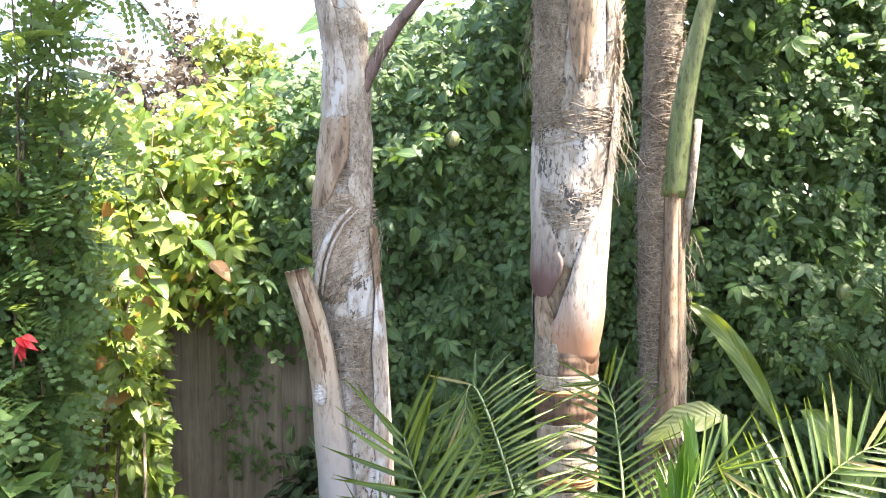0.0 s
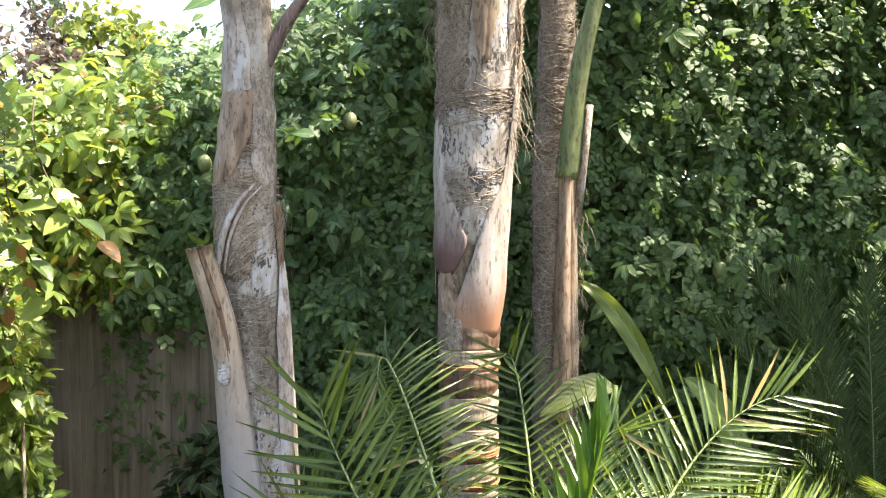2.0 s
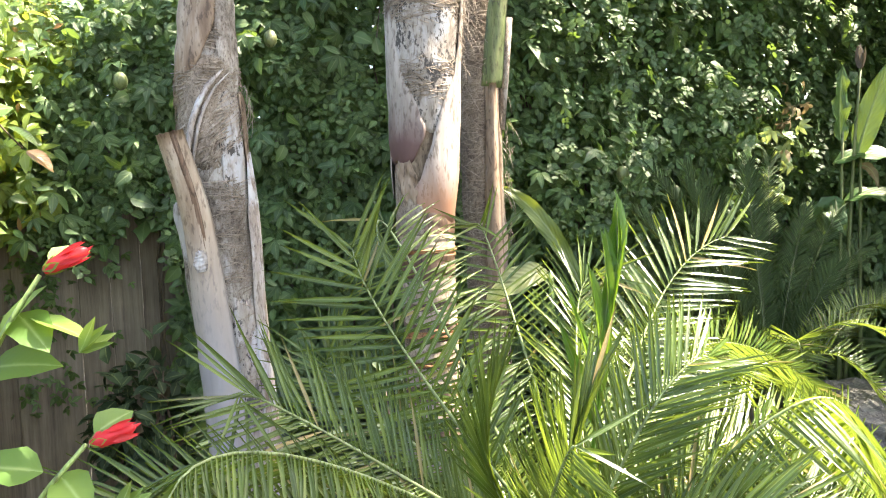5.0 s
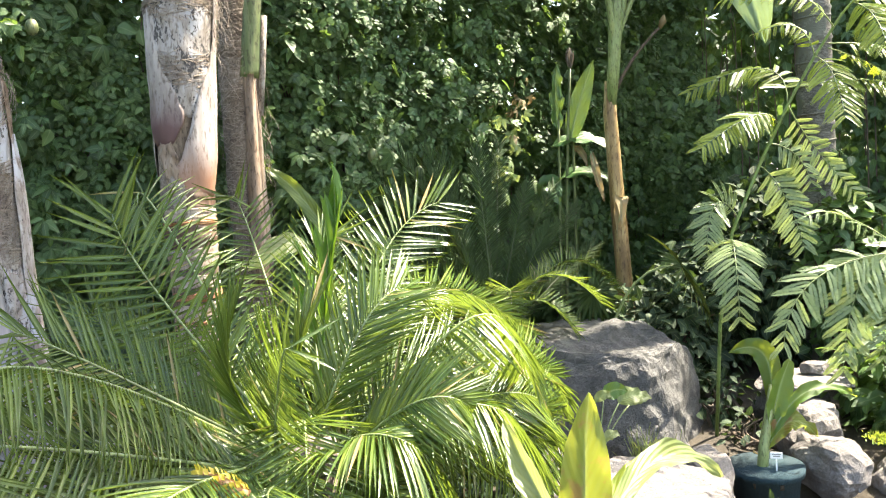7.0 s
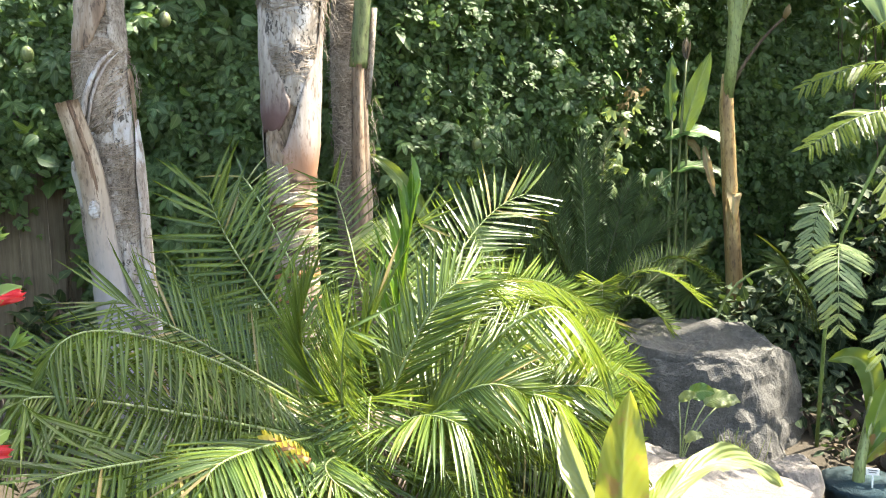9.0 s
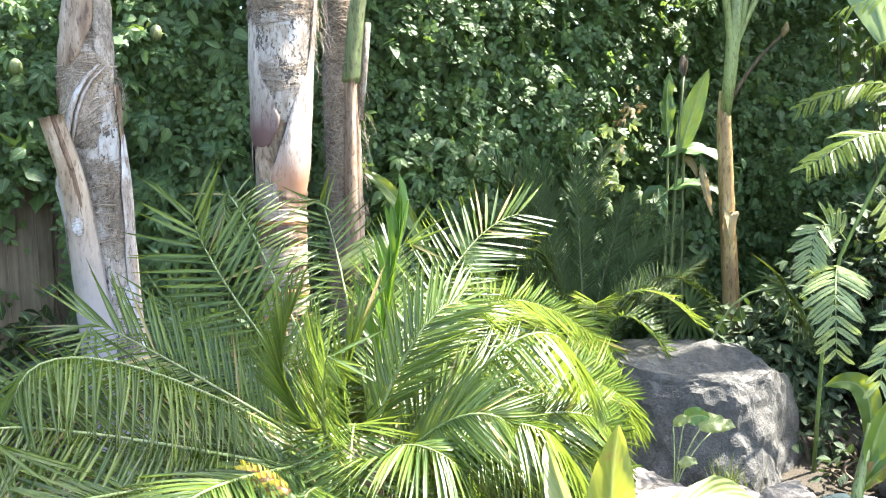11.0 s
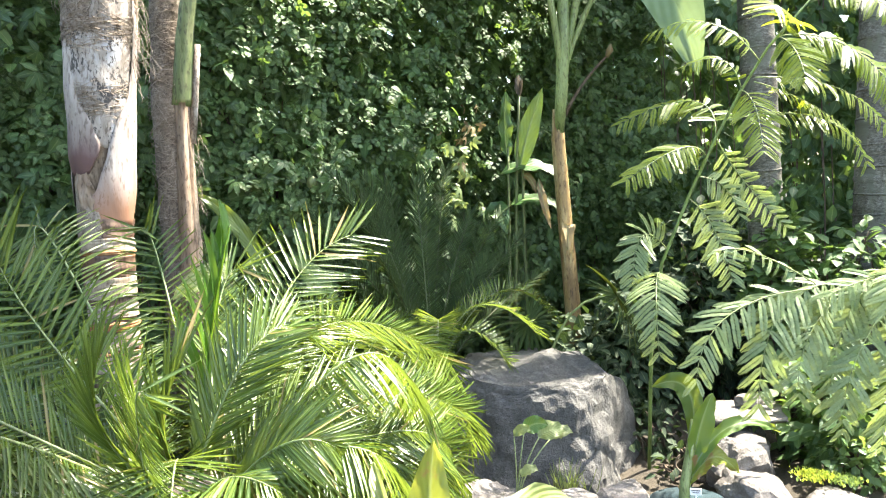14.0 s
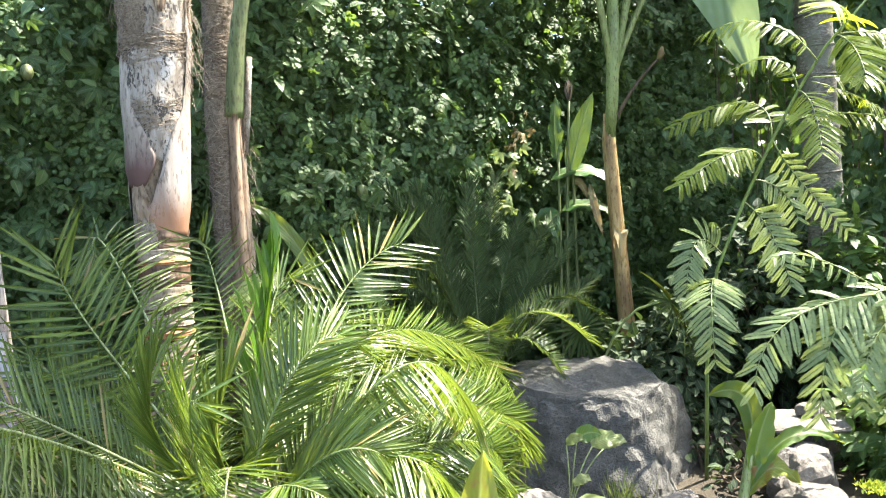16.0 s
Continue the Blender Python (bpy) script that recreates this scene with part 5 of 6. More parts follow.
def strap_leaf(name, parent, pts, width, mat, nrm=(0, -1, 0.4), segs=14, cross=8, peak=0.45, cup=0.25, wave=0.01, seed=0, label="", thick_rib=0.006, stem_mat=None, blunt=0.7):
    """A broad leaf along a curve: blade with cupped halves and a raised midrib."""
    pts = bezier(*pts, n=segs + 1) if len(pts) == 3 else np.asarray(pts, float)
    t = np.linspace(0, 1, segs + 1)
    tan = unit(np.gradient(pts, axis=0))
    side = unit(np.cross(tan, np.asarray(nrm, float) + 0 * tan))
    up = unit(np.cross(side, tan))
    w = width / 2 * np.clip(np.sin(np.pi * np.clip(t, 0.0, 1) ** (math.log(0.5) / math.log(peak))), 0, 1) ** blunt
    w[0], w[-1] = width * 0.03, width * 0.01
    sx = np.linspace(-1, 1, cross + 1)
    ph = np.random.default_rng(seed).uniform(0, 6, 3)
    off = cup * np.abs(sx)[None] * w[:, None] + wave * np.sin(t[:, None] * 19 + ph[0] + sx[None] * 2) * np.abs(sx)[None] ** 2 + 0.4 * wave * np.sin(t[:, None] * 43 + ph[1]) * np.abs(sx)[None] ** 3
    v = pts[:, None] + (w[:, None] * sx[None])[..., None] * side[:, None] + off[..., None] * up[:, None]
    u = np.stack([np.broadcast_to(sx, (segs + 1, cross + 1)), np.broadcast_to(t[:, None], (segs + 1, cross + 1))], -1).reshape(-1, 2)
    i, j = np.meshgrid(np.arange(segs), np.arange(cross), indexing="ij")
    a = i * (cross + 1) + j
    f = np.concatenate([np.stack([a, a + 1, a + cross + 2], -1).reshape(-1, 3), np.stack([a, a + cross + 2, a + cross + 1], -1).reshape(-1, 3)])
    ob = part(name, Geo().add(v.reshape(-1, 3), f, u), mat, parent, label)
    part("midrib", Geo().tube(pts - up * thick_rib * 0.6, np.linspace(thick_rib, thick_rib * 0.25, len(pts)), 5), stem_mat or PALESTEM, ob)
    return ob


def banana():
    p = thing("banana_plant", "banana plant with a tan papery stem and green leaf stalks", "banana plant")
    part("stem", Geo().tube([(3.45, 3.15, 0), (3.42, 3.16, 0.7), (3.39, 3.17, 1.3), (3.37, 3.18, 1.8), (3.37, 3.17, 2.0)], [0.064, 0.054, 0.049, 0.045, 0.034], 14, 0.03), BANSTEM, p)
    part("upper_stem", Geo().tube([(3.37, 3.17, 1.85), (3.37, 3.13, 2.1), (3.37, 3.1, 2.4), (3.36, 3.06, 2.9)], [0.036, 0.04, 0.045, 0.03], 12, 0.02), PALESTEM, p, "pale green upper stem")
    for tip, r in (((3.15, 3.08, 3.1), 0.02), ((3.5, 2.97, 3.05), 0.022), ((3.62, 2.9, 2.9), 0.016)):
        part("petiole", Geo().tube(bezier((3.37, 3.12, 2.2), (3.37 + (tip[0] - 3.37) * 0.4, 3.06, 2.55), tip, 10), np.linspace(r * 1.2, r, 10), 8), PALESTEM, p)
    part("flower_stalk", Geo().tube(bezier((3.40, 3.14, 1.95), (3.44, 3.05, 2.15), (3.57, 2.9, 2.32), 8), np.linspace(0.012, 0.008, 8), 6), TWIG, p)
    part("bud", Geo().tube([(3.565, 2.905, 2.31), (3.58, 2.89, 2.35), (3.585, 2.885, 2.39)], [0.012, 0.024, 0.006], 7), DRY, p, "dried brown flower bud")
    strap_leaf("leaf", p, bezier((3.38, 3.02, 2.9), (3.05, 2.05, 3.05), (3.136, 1.88, 2.02), 22), 0.33, BANANA, (-0.8, -0.5, 0.2), 21, 10, 0.6, 0.2, 0.012, 5, thick_rib=0.012)
    strap_leaf("leaf", p, bezier((3.36, 3.06, 2.9), (3.9, 2.6, 3.3), (4.2, 2.2, 2.55), 16), 0.36, BANANA, (-0.4, -0.6, 0.6), 15, 8, 0.5, 0.2, 0.012, 6, thick_rib=0.012)
    strap_leaf("leaf", p, bezier((3.33, 3.06, 2.9), (2.9, 3.1, 3.5), (2.5, 3.0, 3.1), 16), 0.36, BANANA, (0.1, -0.3, 1), 15, 8, 0.5, 0.2, 0.012, 7, thick_rib=0.012)
    # unseen leaves above the view, added to shade the cycad
    for k, (b, c) in enumerate((((3.3, 2.6, 3.5), (3.1, 2.3, 3.15)), ((3.2, 3.7, 3.7), (3.0, 4.1, 3.3)), ((2.9, 2.8, 3.7), (2.4, 2.6, 3.25)), ((3.8, 2.8, 3.6), (4.5, 2.75, 3.2)), ((3.7, 2.6, 3.7), (4.1, 2.4, 3.3)))):
        strap_leaf("leaf", p, bezier((3.36, 3.06, 2.9), b, c, 16), 0.42, BANANA, (0.0, -0.2, 1), 15, 8, 0.5, 0.15, 0.012, 60 + k, thick_rib=0.012)
    strap_leaf("leaf", p, bezier((3.38, 3.16, 0.9), (3.33, 3.08, 1.5), (3.30, 3.05, 1.05), 12), 0.10, DRY, (-0.5, -1, 0), 11, 6, 0.5, 0.5, 0.01, 8, label="dry hanging leaf")
    return p


banana()


def canna():
    p = thing("canna_plant", "green canna with upright leaves and a faded pink flower", "canna")
    for a, b in (((3.15, 3.5, 0), (3.18, 3.47, 1.78)), ((3.27, 3.45, 0), (3.26, 3.42, 1.75)), ((3.2, 3.5, 0), (3.22, 3.38, 2.12))):
        part("stem", Geo().tube(bezier(a, ((a[0] + b[0]) / 2, a[1], b[2] * 0.5), b, 10), np.linspace(0.014, 0.008, 10), 7), STALKGREEN, p)
    N = (-0.6, -0.75, 0.2)
    strap_leaf("leaf", p, ((3.18, 3.48, 1.70), (3.13, 3.46, 1.9), (3.16, 3.44, 2.16)), 0.10, DEEPCANNA, (-0.2, -0.9, 0.2), seed=1, wave=0.02)
    strap_leaf("leaf", p, ((3.24, 3.43, 1.62), (3.26, 3.38, 1.85), (3.36, 3.3, 2.16)), 0.14, DEEPCANNA, N, seed=2)
    strap_leaf("leaf", p, ((3.13, 3.5, 1.60), (3.3, 3.36, 1.72), (3.5, 3.22, 1.54)), 0.15, DEEPCANNA, (-0.3, -0.5, 1), seed=3, cup=0.1)
    strap_leaf("leaf", p, ((3.18, 3.48, 1.38), (3.32, 3.36, 1.5), (3.52, 3.2, 1.28)), 0.14, DEEPCANNA, (-0.3, -0.5, 1), seed=4, cup=0.1)
    strap_leaf("leaf", p, ((3.05, 3.5, 1.2), (2.98, 3.4, 1.5), (3.0, 3.3, 1.2)), 0.15, DEEPCANNA, (-0.5, -0.8, 0.3), seed=5)
    strap_leaf("leaf", p, ((3.2, 3.2, 1.55), (3.17, 3.14, 1.42), (3.22, 3.12, 1.22)), 0.05, DRY, N, seed=8, label="pale withered leaf")
    strap_leaf("leaf", p, ((3.26, 3.44, 1.58), (3.30, 3.38, 1.6), (3.3, 3.34, 1.45)), 0.05, DRY, N, seed=6, label="withered leaf")
    g = Geo()
    g.leaves(leaf(4, 0.3, 0.5, 0.3, 0.1), [(3.22, 3.38, 2.1)] * 5, [(0.1, 0, 1), (-0.15, -0.1, 1), (0.2, -0.2, 1), (0, 0.2, 1), (0.05, -0.25, 1)], [(0, -1, 0), (-1, -0.5, 0), (1, -0.6, 0), (0, 1, 0), (0.4, -1, 0)], [0.16, 0.13, 0.14, 0.15, 0.12])
    part("flower", g, FARPINK, p, "faded pink flower")
    return p


canna()


def comb(n=26, l=0.135):
    """One feather of a feathery leaf: many tiny leaflets in two ranks, one long along +y."""
    tv = np.array([(0, 0, 0), (0.16, 0.45, 0), (0, 1, 0), (-0.16, 0.45, 0)], float)
    tf = np.array([(0, 1, 2), (0, 2, 3)])
    vs, fs, k = [], [], 0
    for i in range(n):
        t = (i + 0.5) / n
        ln = l * min(1, 0.55 + 3 * t) * min(1, 0.35 + 2.4 * (1 - t))
        for sg in (-1, 1):
            a = radians(62) * sg
            c, sn = math.cos(a), math.sin(a)
            x, y = tv[:, 0] * ln * 1.5, tv[:, 1] * ln
            vs.append(np.stack([x * c + y * sn, -x * sn + y * c + t * 0.96, -0.25 * t * t + 0.10 * y], -1))
            fs.append(tf + k)
            k += 4
    rib = np.array([(-0.006, 0, 0), (0.006, 0, 0), (0.004, 0.5, -0.0625), (-0.004, 0.5, -0.0625), (0, 1, -0.25)], float)
    vs.append(rib)
    fs.append(np.array([(0, 1, 2), (0, 2, 3), (3, 2, 4)]) + k)
    v = np.vstack(vs)
    u = np.full((len(v), 2), 0.6)
    return v, np.vstack(fs), u


COMB = comb()


def feather(parent, a, b, c, pairs=11, length=0.15, seed=0, up=(-0.62, -0.55, 0.5), mat=None, sag=0.1, single=None, rough=0.1):
    """A leaf twice divided: a rib with feathers in two ranks."""
    rng = np.random.default_rng(seed)
    pts = bezier(a, b, c, 14)
    rib = part("leaf", Geo().tube(pts, np.linspace(0.0035, 0.0012, 14), 5), PALESTEM, parent)
    s = np.linspace(0.15, 1.0, pairs)
    p, t = along(pts, s)
    side = unit(np.cross(t, np.asarray(up, float) + 0 * t))
    nrm = unit(np.cross(side, t))
    prof = 0.55 + 0.45 * np.sin(np.pi * np.clip(0.1 + 0.85 * s, 0, 1))
    for sg in (-1, 1):
        way = side * sg + t * (0.45 + 0.5 * s[:, None] ** 4) + rng.normal(0, rough, t.shape)
        way[:, 2] -= sag * rng.uniform(0.5, 1.5, pairs)
        face, long = nrm + rng.normal(0, 0.2, t.shape), length * prof * rng.uniform(0.85, 1.08, pairs)
        if single:
            scatter("leaflet", single, p, way, face, long, None, rib)
        else:
            tagged(part("leaflets", Geo().leaves(COMB, p, way, face, long), mat or MIMOSA, rib), kind="stuff")
    return rib


def mimosa():
    p = thing("feathery_shrub", "tall shrub with bright green feathery twice-divided leaves", "shrub")
    part("stem", Geo().tube([(2.80, 2.0, 0), (2.76, 1.93, 0.6), (2.77, 1.85, 1.08), (2.86, 1.75, 1.40), (2.965, 1.66, 1.68), (3.018, 1.55, 1.896), (3.085, 1.45, 2.08), (3.21, 1.35, 2.25), (3.34, 1.28, 2.39)], [0.010, 0.009, 0.008, 0.008, 0.0075, 0.007, 0.006, 0.005, 0.003], 8), STEM, p)
    one = Geo().leaves(COMB, [(0, 0, 0)], [(0, 1, 0)], [(0, 0, 1)], 1.0).mesh("leaflet", MIMOSA)
    flat, hung, low = (-0.35, -0.4, 0.85), (-0.75, -0.6, 0.3), (-0.6, -0.5, 0.6)
    # foot, half-way, tip, pairs of feathers, their length, the leaf's face
    L = [((2.965, 1.66, 1.69), (2.99, 1.80, 1.875), (2.74, 2.05, 1.79), 13, 0.135, flat), ((2.935, 1.70, 1.60), (2.75, 1.70, 1.635), (2.45, 1.76, 1.50), 12, 0.13, flat), ((3.05, 1.47, 2.02), (2.874, 1.60, 2.205), (2.747, 1.85, 2.20), 12, 0.11, flat), ((3.02, 1.55, 1.90), (2.95, 1.60, 2.04), (2.80, 1.70, 2.02), 9, 0.08, flat),
         ((3.018, 1.55, 1.896), (2.90, 1.40, 1.80), (2.73, 1.25, 1.59), 11, 0.135, hung), ((3.13, 1.42, 2.13), (3.08, 1.34, 2.20), (2.82, 1.28, 2.235), 10, 0.15, low), ((3.13, 1.42, 2.13), (3.03, 1.28, 2.04), (2.94, 1.18, 1.90), 10, 0.14, hung), ((3.12, 1.43, 2.13), (3.322, 1.20, 2.06), (3.45, 1.0, 1.76), 17, 0.15, flat),
         ((3.06, 1.5, 1.95), (3.387, 1.30, 1.89), (3.55, 1.15, 1.70), 15, 0.10, flat), ((2.99, 1.62, 1.76), (3.319, 1.35, 1.75), (3.47, 1.20, 1.53), 15, 0.11, flat), ((3.05, 1.5, 1.93), (3.356, 1.40, 1.82), (3.58, 1.30, 1.65), 14, 0.10, flat), ((3.25, 1.33, 2.28), (3.30, 1.10, 2.26), (3.29, 0.90, 2.08), 14, 0.12, flat),
         ((2.97, 1.66, 1.68), (3.08, 1.60, 1.48), (3.27, 1.50, 1.24), 14, 0.09, hung), ((2.90, 1.71, 1.5), (3.01, 1.65, 1.44), (3.05, 1.60, 1.31), 9, 0.09, hung), ((2.79, 1.83, 1.15), (2.58, 1.80, 1.23), (2.50, 1.80, 1.01), 13, 0.10, hung), ((2.77, 1.86, 1.03), (2.43, 1.60, 1.02), (2.34, 1.52, 0.75), 14, 0.13, hung), ((2.86, 1.75, 1.4), (2.95, 1.68, 1.25), (2.98, 1.60, 1.0), 12, 0.11, hung)]
    # upper leaves yellow, lower ones pale: how light falls is put into colour
    for k, (a, m, c, n, l, face) in enumerate(L):
        feather(p, a, passing(a, m, c), c, int(n * (1.25 if k < 12 else 1.1)), l * (1.08 if k < 12 else 1.2), 400 + k, up=face, sag=0.25, mat=MIMOSA if k < 12 else PALEFERN, single=one if k < 9 else None)
    return p


mimosa()


def mimosa_low():
    p = thing("feathery_shrub", "spreading pale green feathery branch drooping over the stones", "shrub")
    part("stem", Geo().tube(bezier((3.75, 0.35, 0), (3.6, 0.5, 1.0), (2.98, 1.0, 1.0), 16), np.linspace(0.02, 0.006, 16), 7), STEM, p)
    L = [((2.75, 1.04, 1.03), (2.40, 1.08, 1.185), (2.19, 1.10, 1.205), 11, 0.075), ((3.0, 1.02, 1.0), (2.62, 1.10, 0.95), (2.50, 1.15, 0.56), 15, 0.17), ((2.75, 1.06, 1.01), (2.385, 1.20, 0.93), (2.24, 1.25, 0.69), 14, 0.15), ((3.13, 0.90, 1.02), (2.862, 0.95, 0.93), (2.76, 1.0, 0.56), 15, 0.17), ((3.21, 0.80, 0.98), (3.04, 0.85, 0.78), (2.99, 0.90, 0.33), 15, 0.16),
         ((3.1, 0.87, 0.98), (2.80, 0.90, 0.74), (2.77, 0.95, 0.44), 14, 0.15), ((3.30, 0.76, 0.95), (3.03, 0.85, 1.05), (2.74, 0.96, 1.0), 14, 0.16), ((3.0, 1.0, 1.0), (2.72, 1.04, 0.85), (2.62, 1.05, 0.60), 13, 0.16), ((3.35, 0.72, 0.95), (3.25, 0.62, 0.9), (3.1, 0.58, 0.5), 13, 0.16), ((3.2, 0.85, 1.0), (2.95, 0.78, 1.08), (2.72, 0.74, 0.95), 13, 0.15), ((3.4, 0.7, 0.93), (3.45, 0.5, 1.05), (3.4, 0.3, 0.8), 12, 0.15)]
    for k, (a, m, c, n, l) in enumerate(L):
        feather(p, a, passing(a, m, c), c, int(n * 1.05), l, 500 + k, up=(-0.45, -0.55, 0.7), sag=0.5, mat=PALEFERN, rough=0.16)
    return p


mimosa_low()


def cycad():
    p = thing("cycad", "dark green cycad with stiff comb-like fronds in the shade", "cycad")
    base = np.array((2.06, 2.86, 0.42))
    part("trunk", Geo().tube([(2.06, 2.86, 0), (2.06, 2.86, 0.25), (2.06, 2.86, 0.46)], [0.15, 0.14, 0.09], 12, 0.1), DARKTRUNK, p)
    # back fronds, their shade painted with the darker leaflet and rib
    upright = [(1.775, 3.3, 1.577), (1.806, 3.1, 1.504), (2.142, 3.4, 1.55), (2.238, 3.2, 1.569), (2.671, 3.5, 1.64), (2.633, 3.2, 1.363), (2.95, 3.3, 1.34), (2.95, 3.1, 1.2), (2.98, 3.0, 0.95), (1.464, 3.0, 1.372), (1.688, 2.8, 1.211), (2.517, 2.9, 1.101), (1.95, 3.3, 1.6), (2.4, 3.35, 1.6), (1.5, 3.15, 1.2), (2.75, 3.15, 1.05)]
    for k, t in enumerate(upright):
        t = np.array(t)
        mid = base + (t - base) * np.array((0.42, 0.42, 0.55))
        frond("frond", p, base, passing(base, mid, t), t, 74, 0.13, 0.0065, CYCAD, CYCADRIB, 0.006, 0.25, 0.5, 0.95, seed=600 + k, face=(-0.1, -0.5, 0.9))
    # front fronds, painted sunlit with the brighter palm leaflet
    for k, (m, t) in enumerate((((2.173, 2.62, 0.87), (2.511, 2.5, 0.70)), ((2.10, 2.60, 0.76), (2.285, 2.45, 0.545)), ((2.388, 2.72, 0.91), (2.74, 2.62, 0.745)), ((1.9, 2.55, 0.84), (1.75, 2.35, 0.7)))):
        frond("frond", p, base, passing(base, m, t), t, 74, 0.14, 0.0085, FROND, PALESTEM, 0.006, 0.2, 0.45, 0.35, seed=640 + k, face=(-0.1, -0.25, 1.0))
    return p


cycad()


def fan_palm():
    p = thing("fan_palm", "small fan palm with a drooping round pleated leaf", "fan palm")
    # blades share the cycad's shade-darkened colour
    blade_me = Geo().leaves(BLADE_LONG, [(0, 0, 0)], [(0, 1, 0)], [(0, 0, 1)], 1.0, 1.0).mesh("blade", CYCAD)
    for hub, start, nrm, n, l in (((2.86, 2.24, 0.88), (2.62, 2.62, 0.25), (0.6, -0.75, 0.25), 26, 0.36), ((2.55, 2.6, 0.75), (2.62, 2.75, 0.4), (-0.5, -0.6, 0.7), 20, 0.25)):
        leafob = part("fan_leaf", Geo().tube(bezier(start, (start[0] + 0.05, start[1] - 0.1, hub[2] + 0.05), hub, 8), np.linspace(0.009, 0.006, 8), 6), PALESTEM, p)
        nrm = unit(np.array(nrm, float))
        down = unit(np.array((0.45, -0.35, -0.75)))
        ex = unit(np.cross(down, nrm))
        ey = np.cross(nrm, ex)
        th = np.linspace(-2.5, 2.5, n)
        way = np.cos(th)[:, None] * down + np.sin(th)[:, None] * ex + nrm * 0.1
        scatter("blade", blade_me, np.tile(hub, (n, 1)), way, np.tile(nrm, (n, 1)), l * (1 - 0.25 * np.abs(th) / 2.5), 0.02, leafob)
    part("trunk", Geo().tube([(2.65, 2.72, 0), (2.65, 2.7, 0.18), (2.63, 2.66, 0.32)], [0.06, 0.05, 0.03], 8, 0.1), DARKTRUNK, p)
    return p


fan_palm()


def ginger():
    p = thing("ginger_plant", "young bright green plant with broad furled leaves among stones", "plant")
    part("stem", Geo().tube([(2.44, 1.5, 0), (2.46, 1.5, 0.15), (2.50, 1.5, 0.28), (2.53, 1.5, 0.42)], [0.026, 0.024, 0.02, 0.012], 9), PALESTEM, p)
    strap_leaf("leaf", p, ((2.50, 1.50, 0.24), (2.66, 1.52, 0.66), (2.436, 1.65, 0.56)), 0.105, HIB, (-0.75, -0.6, 0.3), seed=11, cup=0.45, wave=0.015, peak=0.55)
    strap_leaf("leaf", p, ((2.50, 1.49, 0.22), (2.53, 1.47, 0.42), (2.62, 1.46, 0.53)), 0.10, HIB, (-0.5, -0.85, 0.2), seed=12, cup=0.5)
    strap_leaf("leaf", p, ((2.47, 1.49, 0.16), (2.60, 1.40, 0.52), (2.88, 1.30, 0.33)), 0.07, HIB, (-0.4, -0.5, 0.9), seed=13, wave=0.012)
    strap_leaf("leaf", p, ((2.47, 1.49, 0.14), (2.55, 1.42, 0.36), (2.632, 1.35, 0.19)), 0.09, YELLOWING, (-0.4, -0.6, 0.8), seed=14, wave=0.02)
    return p


ginger()


def plant_tag():
    p = thing("plant_tag", "small white plastic plant label on a stake", "plant tag")
    fwd = unit(np.array((-0.77, -0.64, 0)))
    rz = math.degrees(math.atan2(fwd[0], -fwd[1]))
    for name, size, at, mat in (("stake", (0.006, 0.004, 0.10), (0, 0, -0.05), TAGWHITE), ("plate", (0.05, 0.003, 0.03), (0, 0, 0.012), TAGWHITE), ("text_bar", (0.036, 0.001, 0.004), (0, -0.0025, 0.018), TAGINK), ("text_bar", (0.028, 0.001, 0.004), (0, -0.0025, 0.009), TAGINK)):
        bm = bmesh.new()
        bmesh.ops.create_cube(bm, size=1)
        bmesh.ops.scale(bm, vec=size, verts=bm.verts)
        bmesh.ops.bevel(bm, geom=bm.edges[:], offset=min(size) * 0.3, segments=1, affect="EDGES")
        me = bpy.data.meshes.new(name)
        bm.to_mesh(me)
        bm.free()
        me.materials.append(mat)
        part(name, me, None, p).matrix_basis = pose(*at)
    p.matrix_basis = pose(2.43, 1.42, 0.125, 0, 0, rz)


plant_tag()


def plant_pot():
    p = thing("plant_pot", "dark teal plastic pot holding a young green plant", "plant pot")
    c, r = np.array((2.47, 1.50, 0.0)), 0.155
    z = np.array((-0.22, -0.22, 0.03, 0.03, 0.065, 0.065, 0.03))
    q = np.array((0.5, 0.80, 0.96, 1.06, 1.07, 0.98, 0.95)) * r
    part("pot", Geo().tube(np.stack([c[0] + 0 * z, c[1] + 0 * z, z + np.arange(7) * 0.0004], -1), q, 32), TEAL, p)
    part("soil", Geo().tube([c + (0, 0, 0.0), c + (0, 0, 0.032), c + (0, 0, 0.036)], [r * 0.9, r * 0.94, r * 0.5], 24, 0.03), SOIL, p)
    rng = np.random.default_rng(77)
    n = 14
    a = rng.uniform(0, 6.28, n)
    pos = np.stack([c[0] + 0.12 * np.cos(a), c[1] + 0.12 * np.sin(a), np.full(n, 0.05)], -1)
    tagged(part("litter", Geo().leaves(OVATE_FINE, pos, rng.normal(0, 1, (n, 3)) * (1, 1, 0.3), rng.normal(0, 0.4, (n, 3)) + (0, 0, 1), rng.uniform(0.03, 0.06, n)), DRY, p, "dry brown leaves"), kind="stuff")


plant_pot()


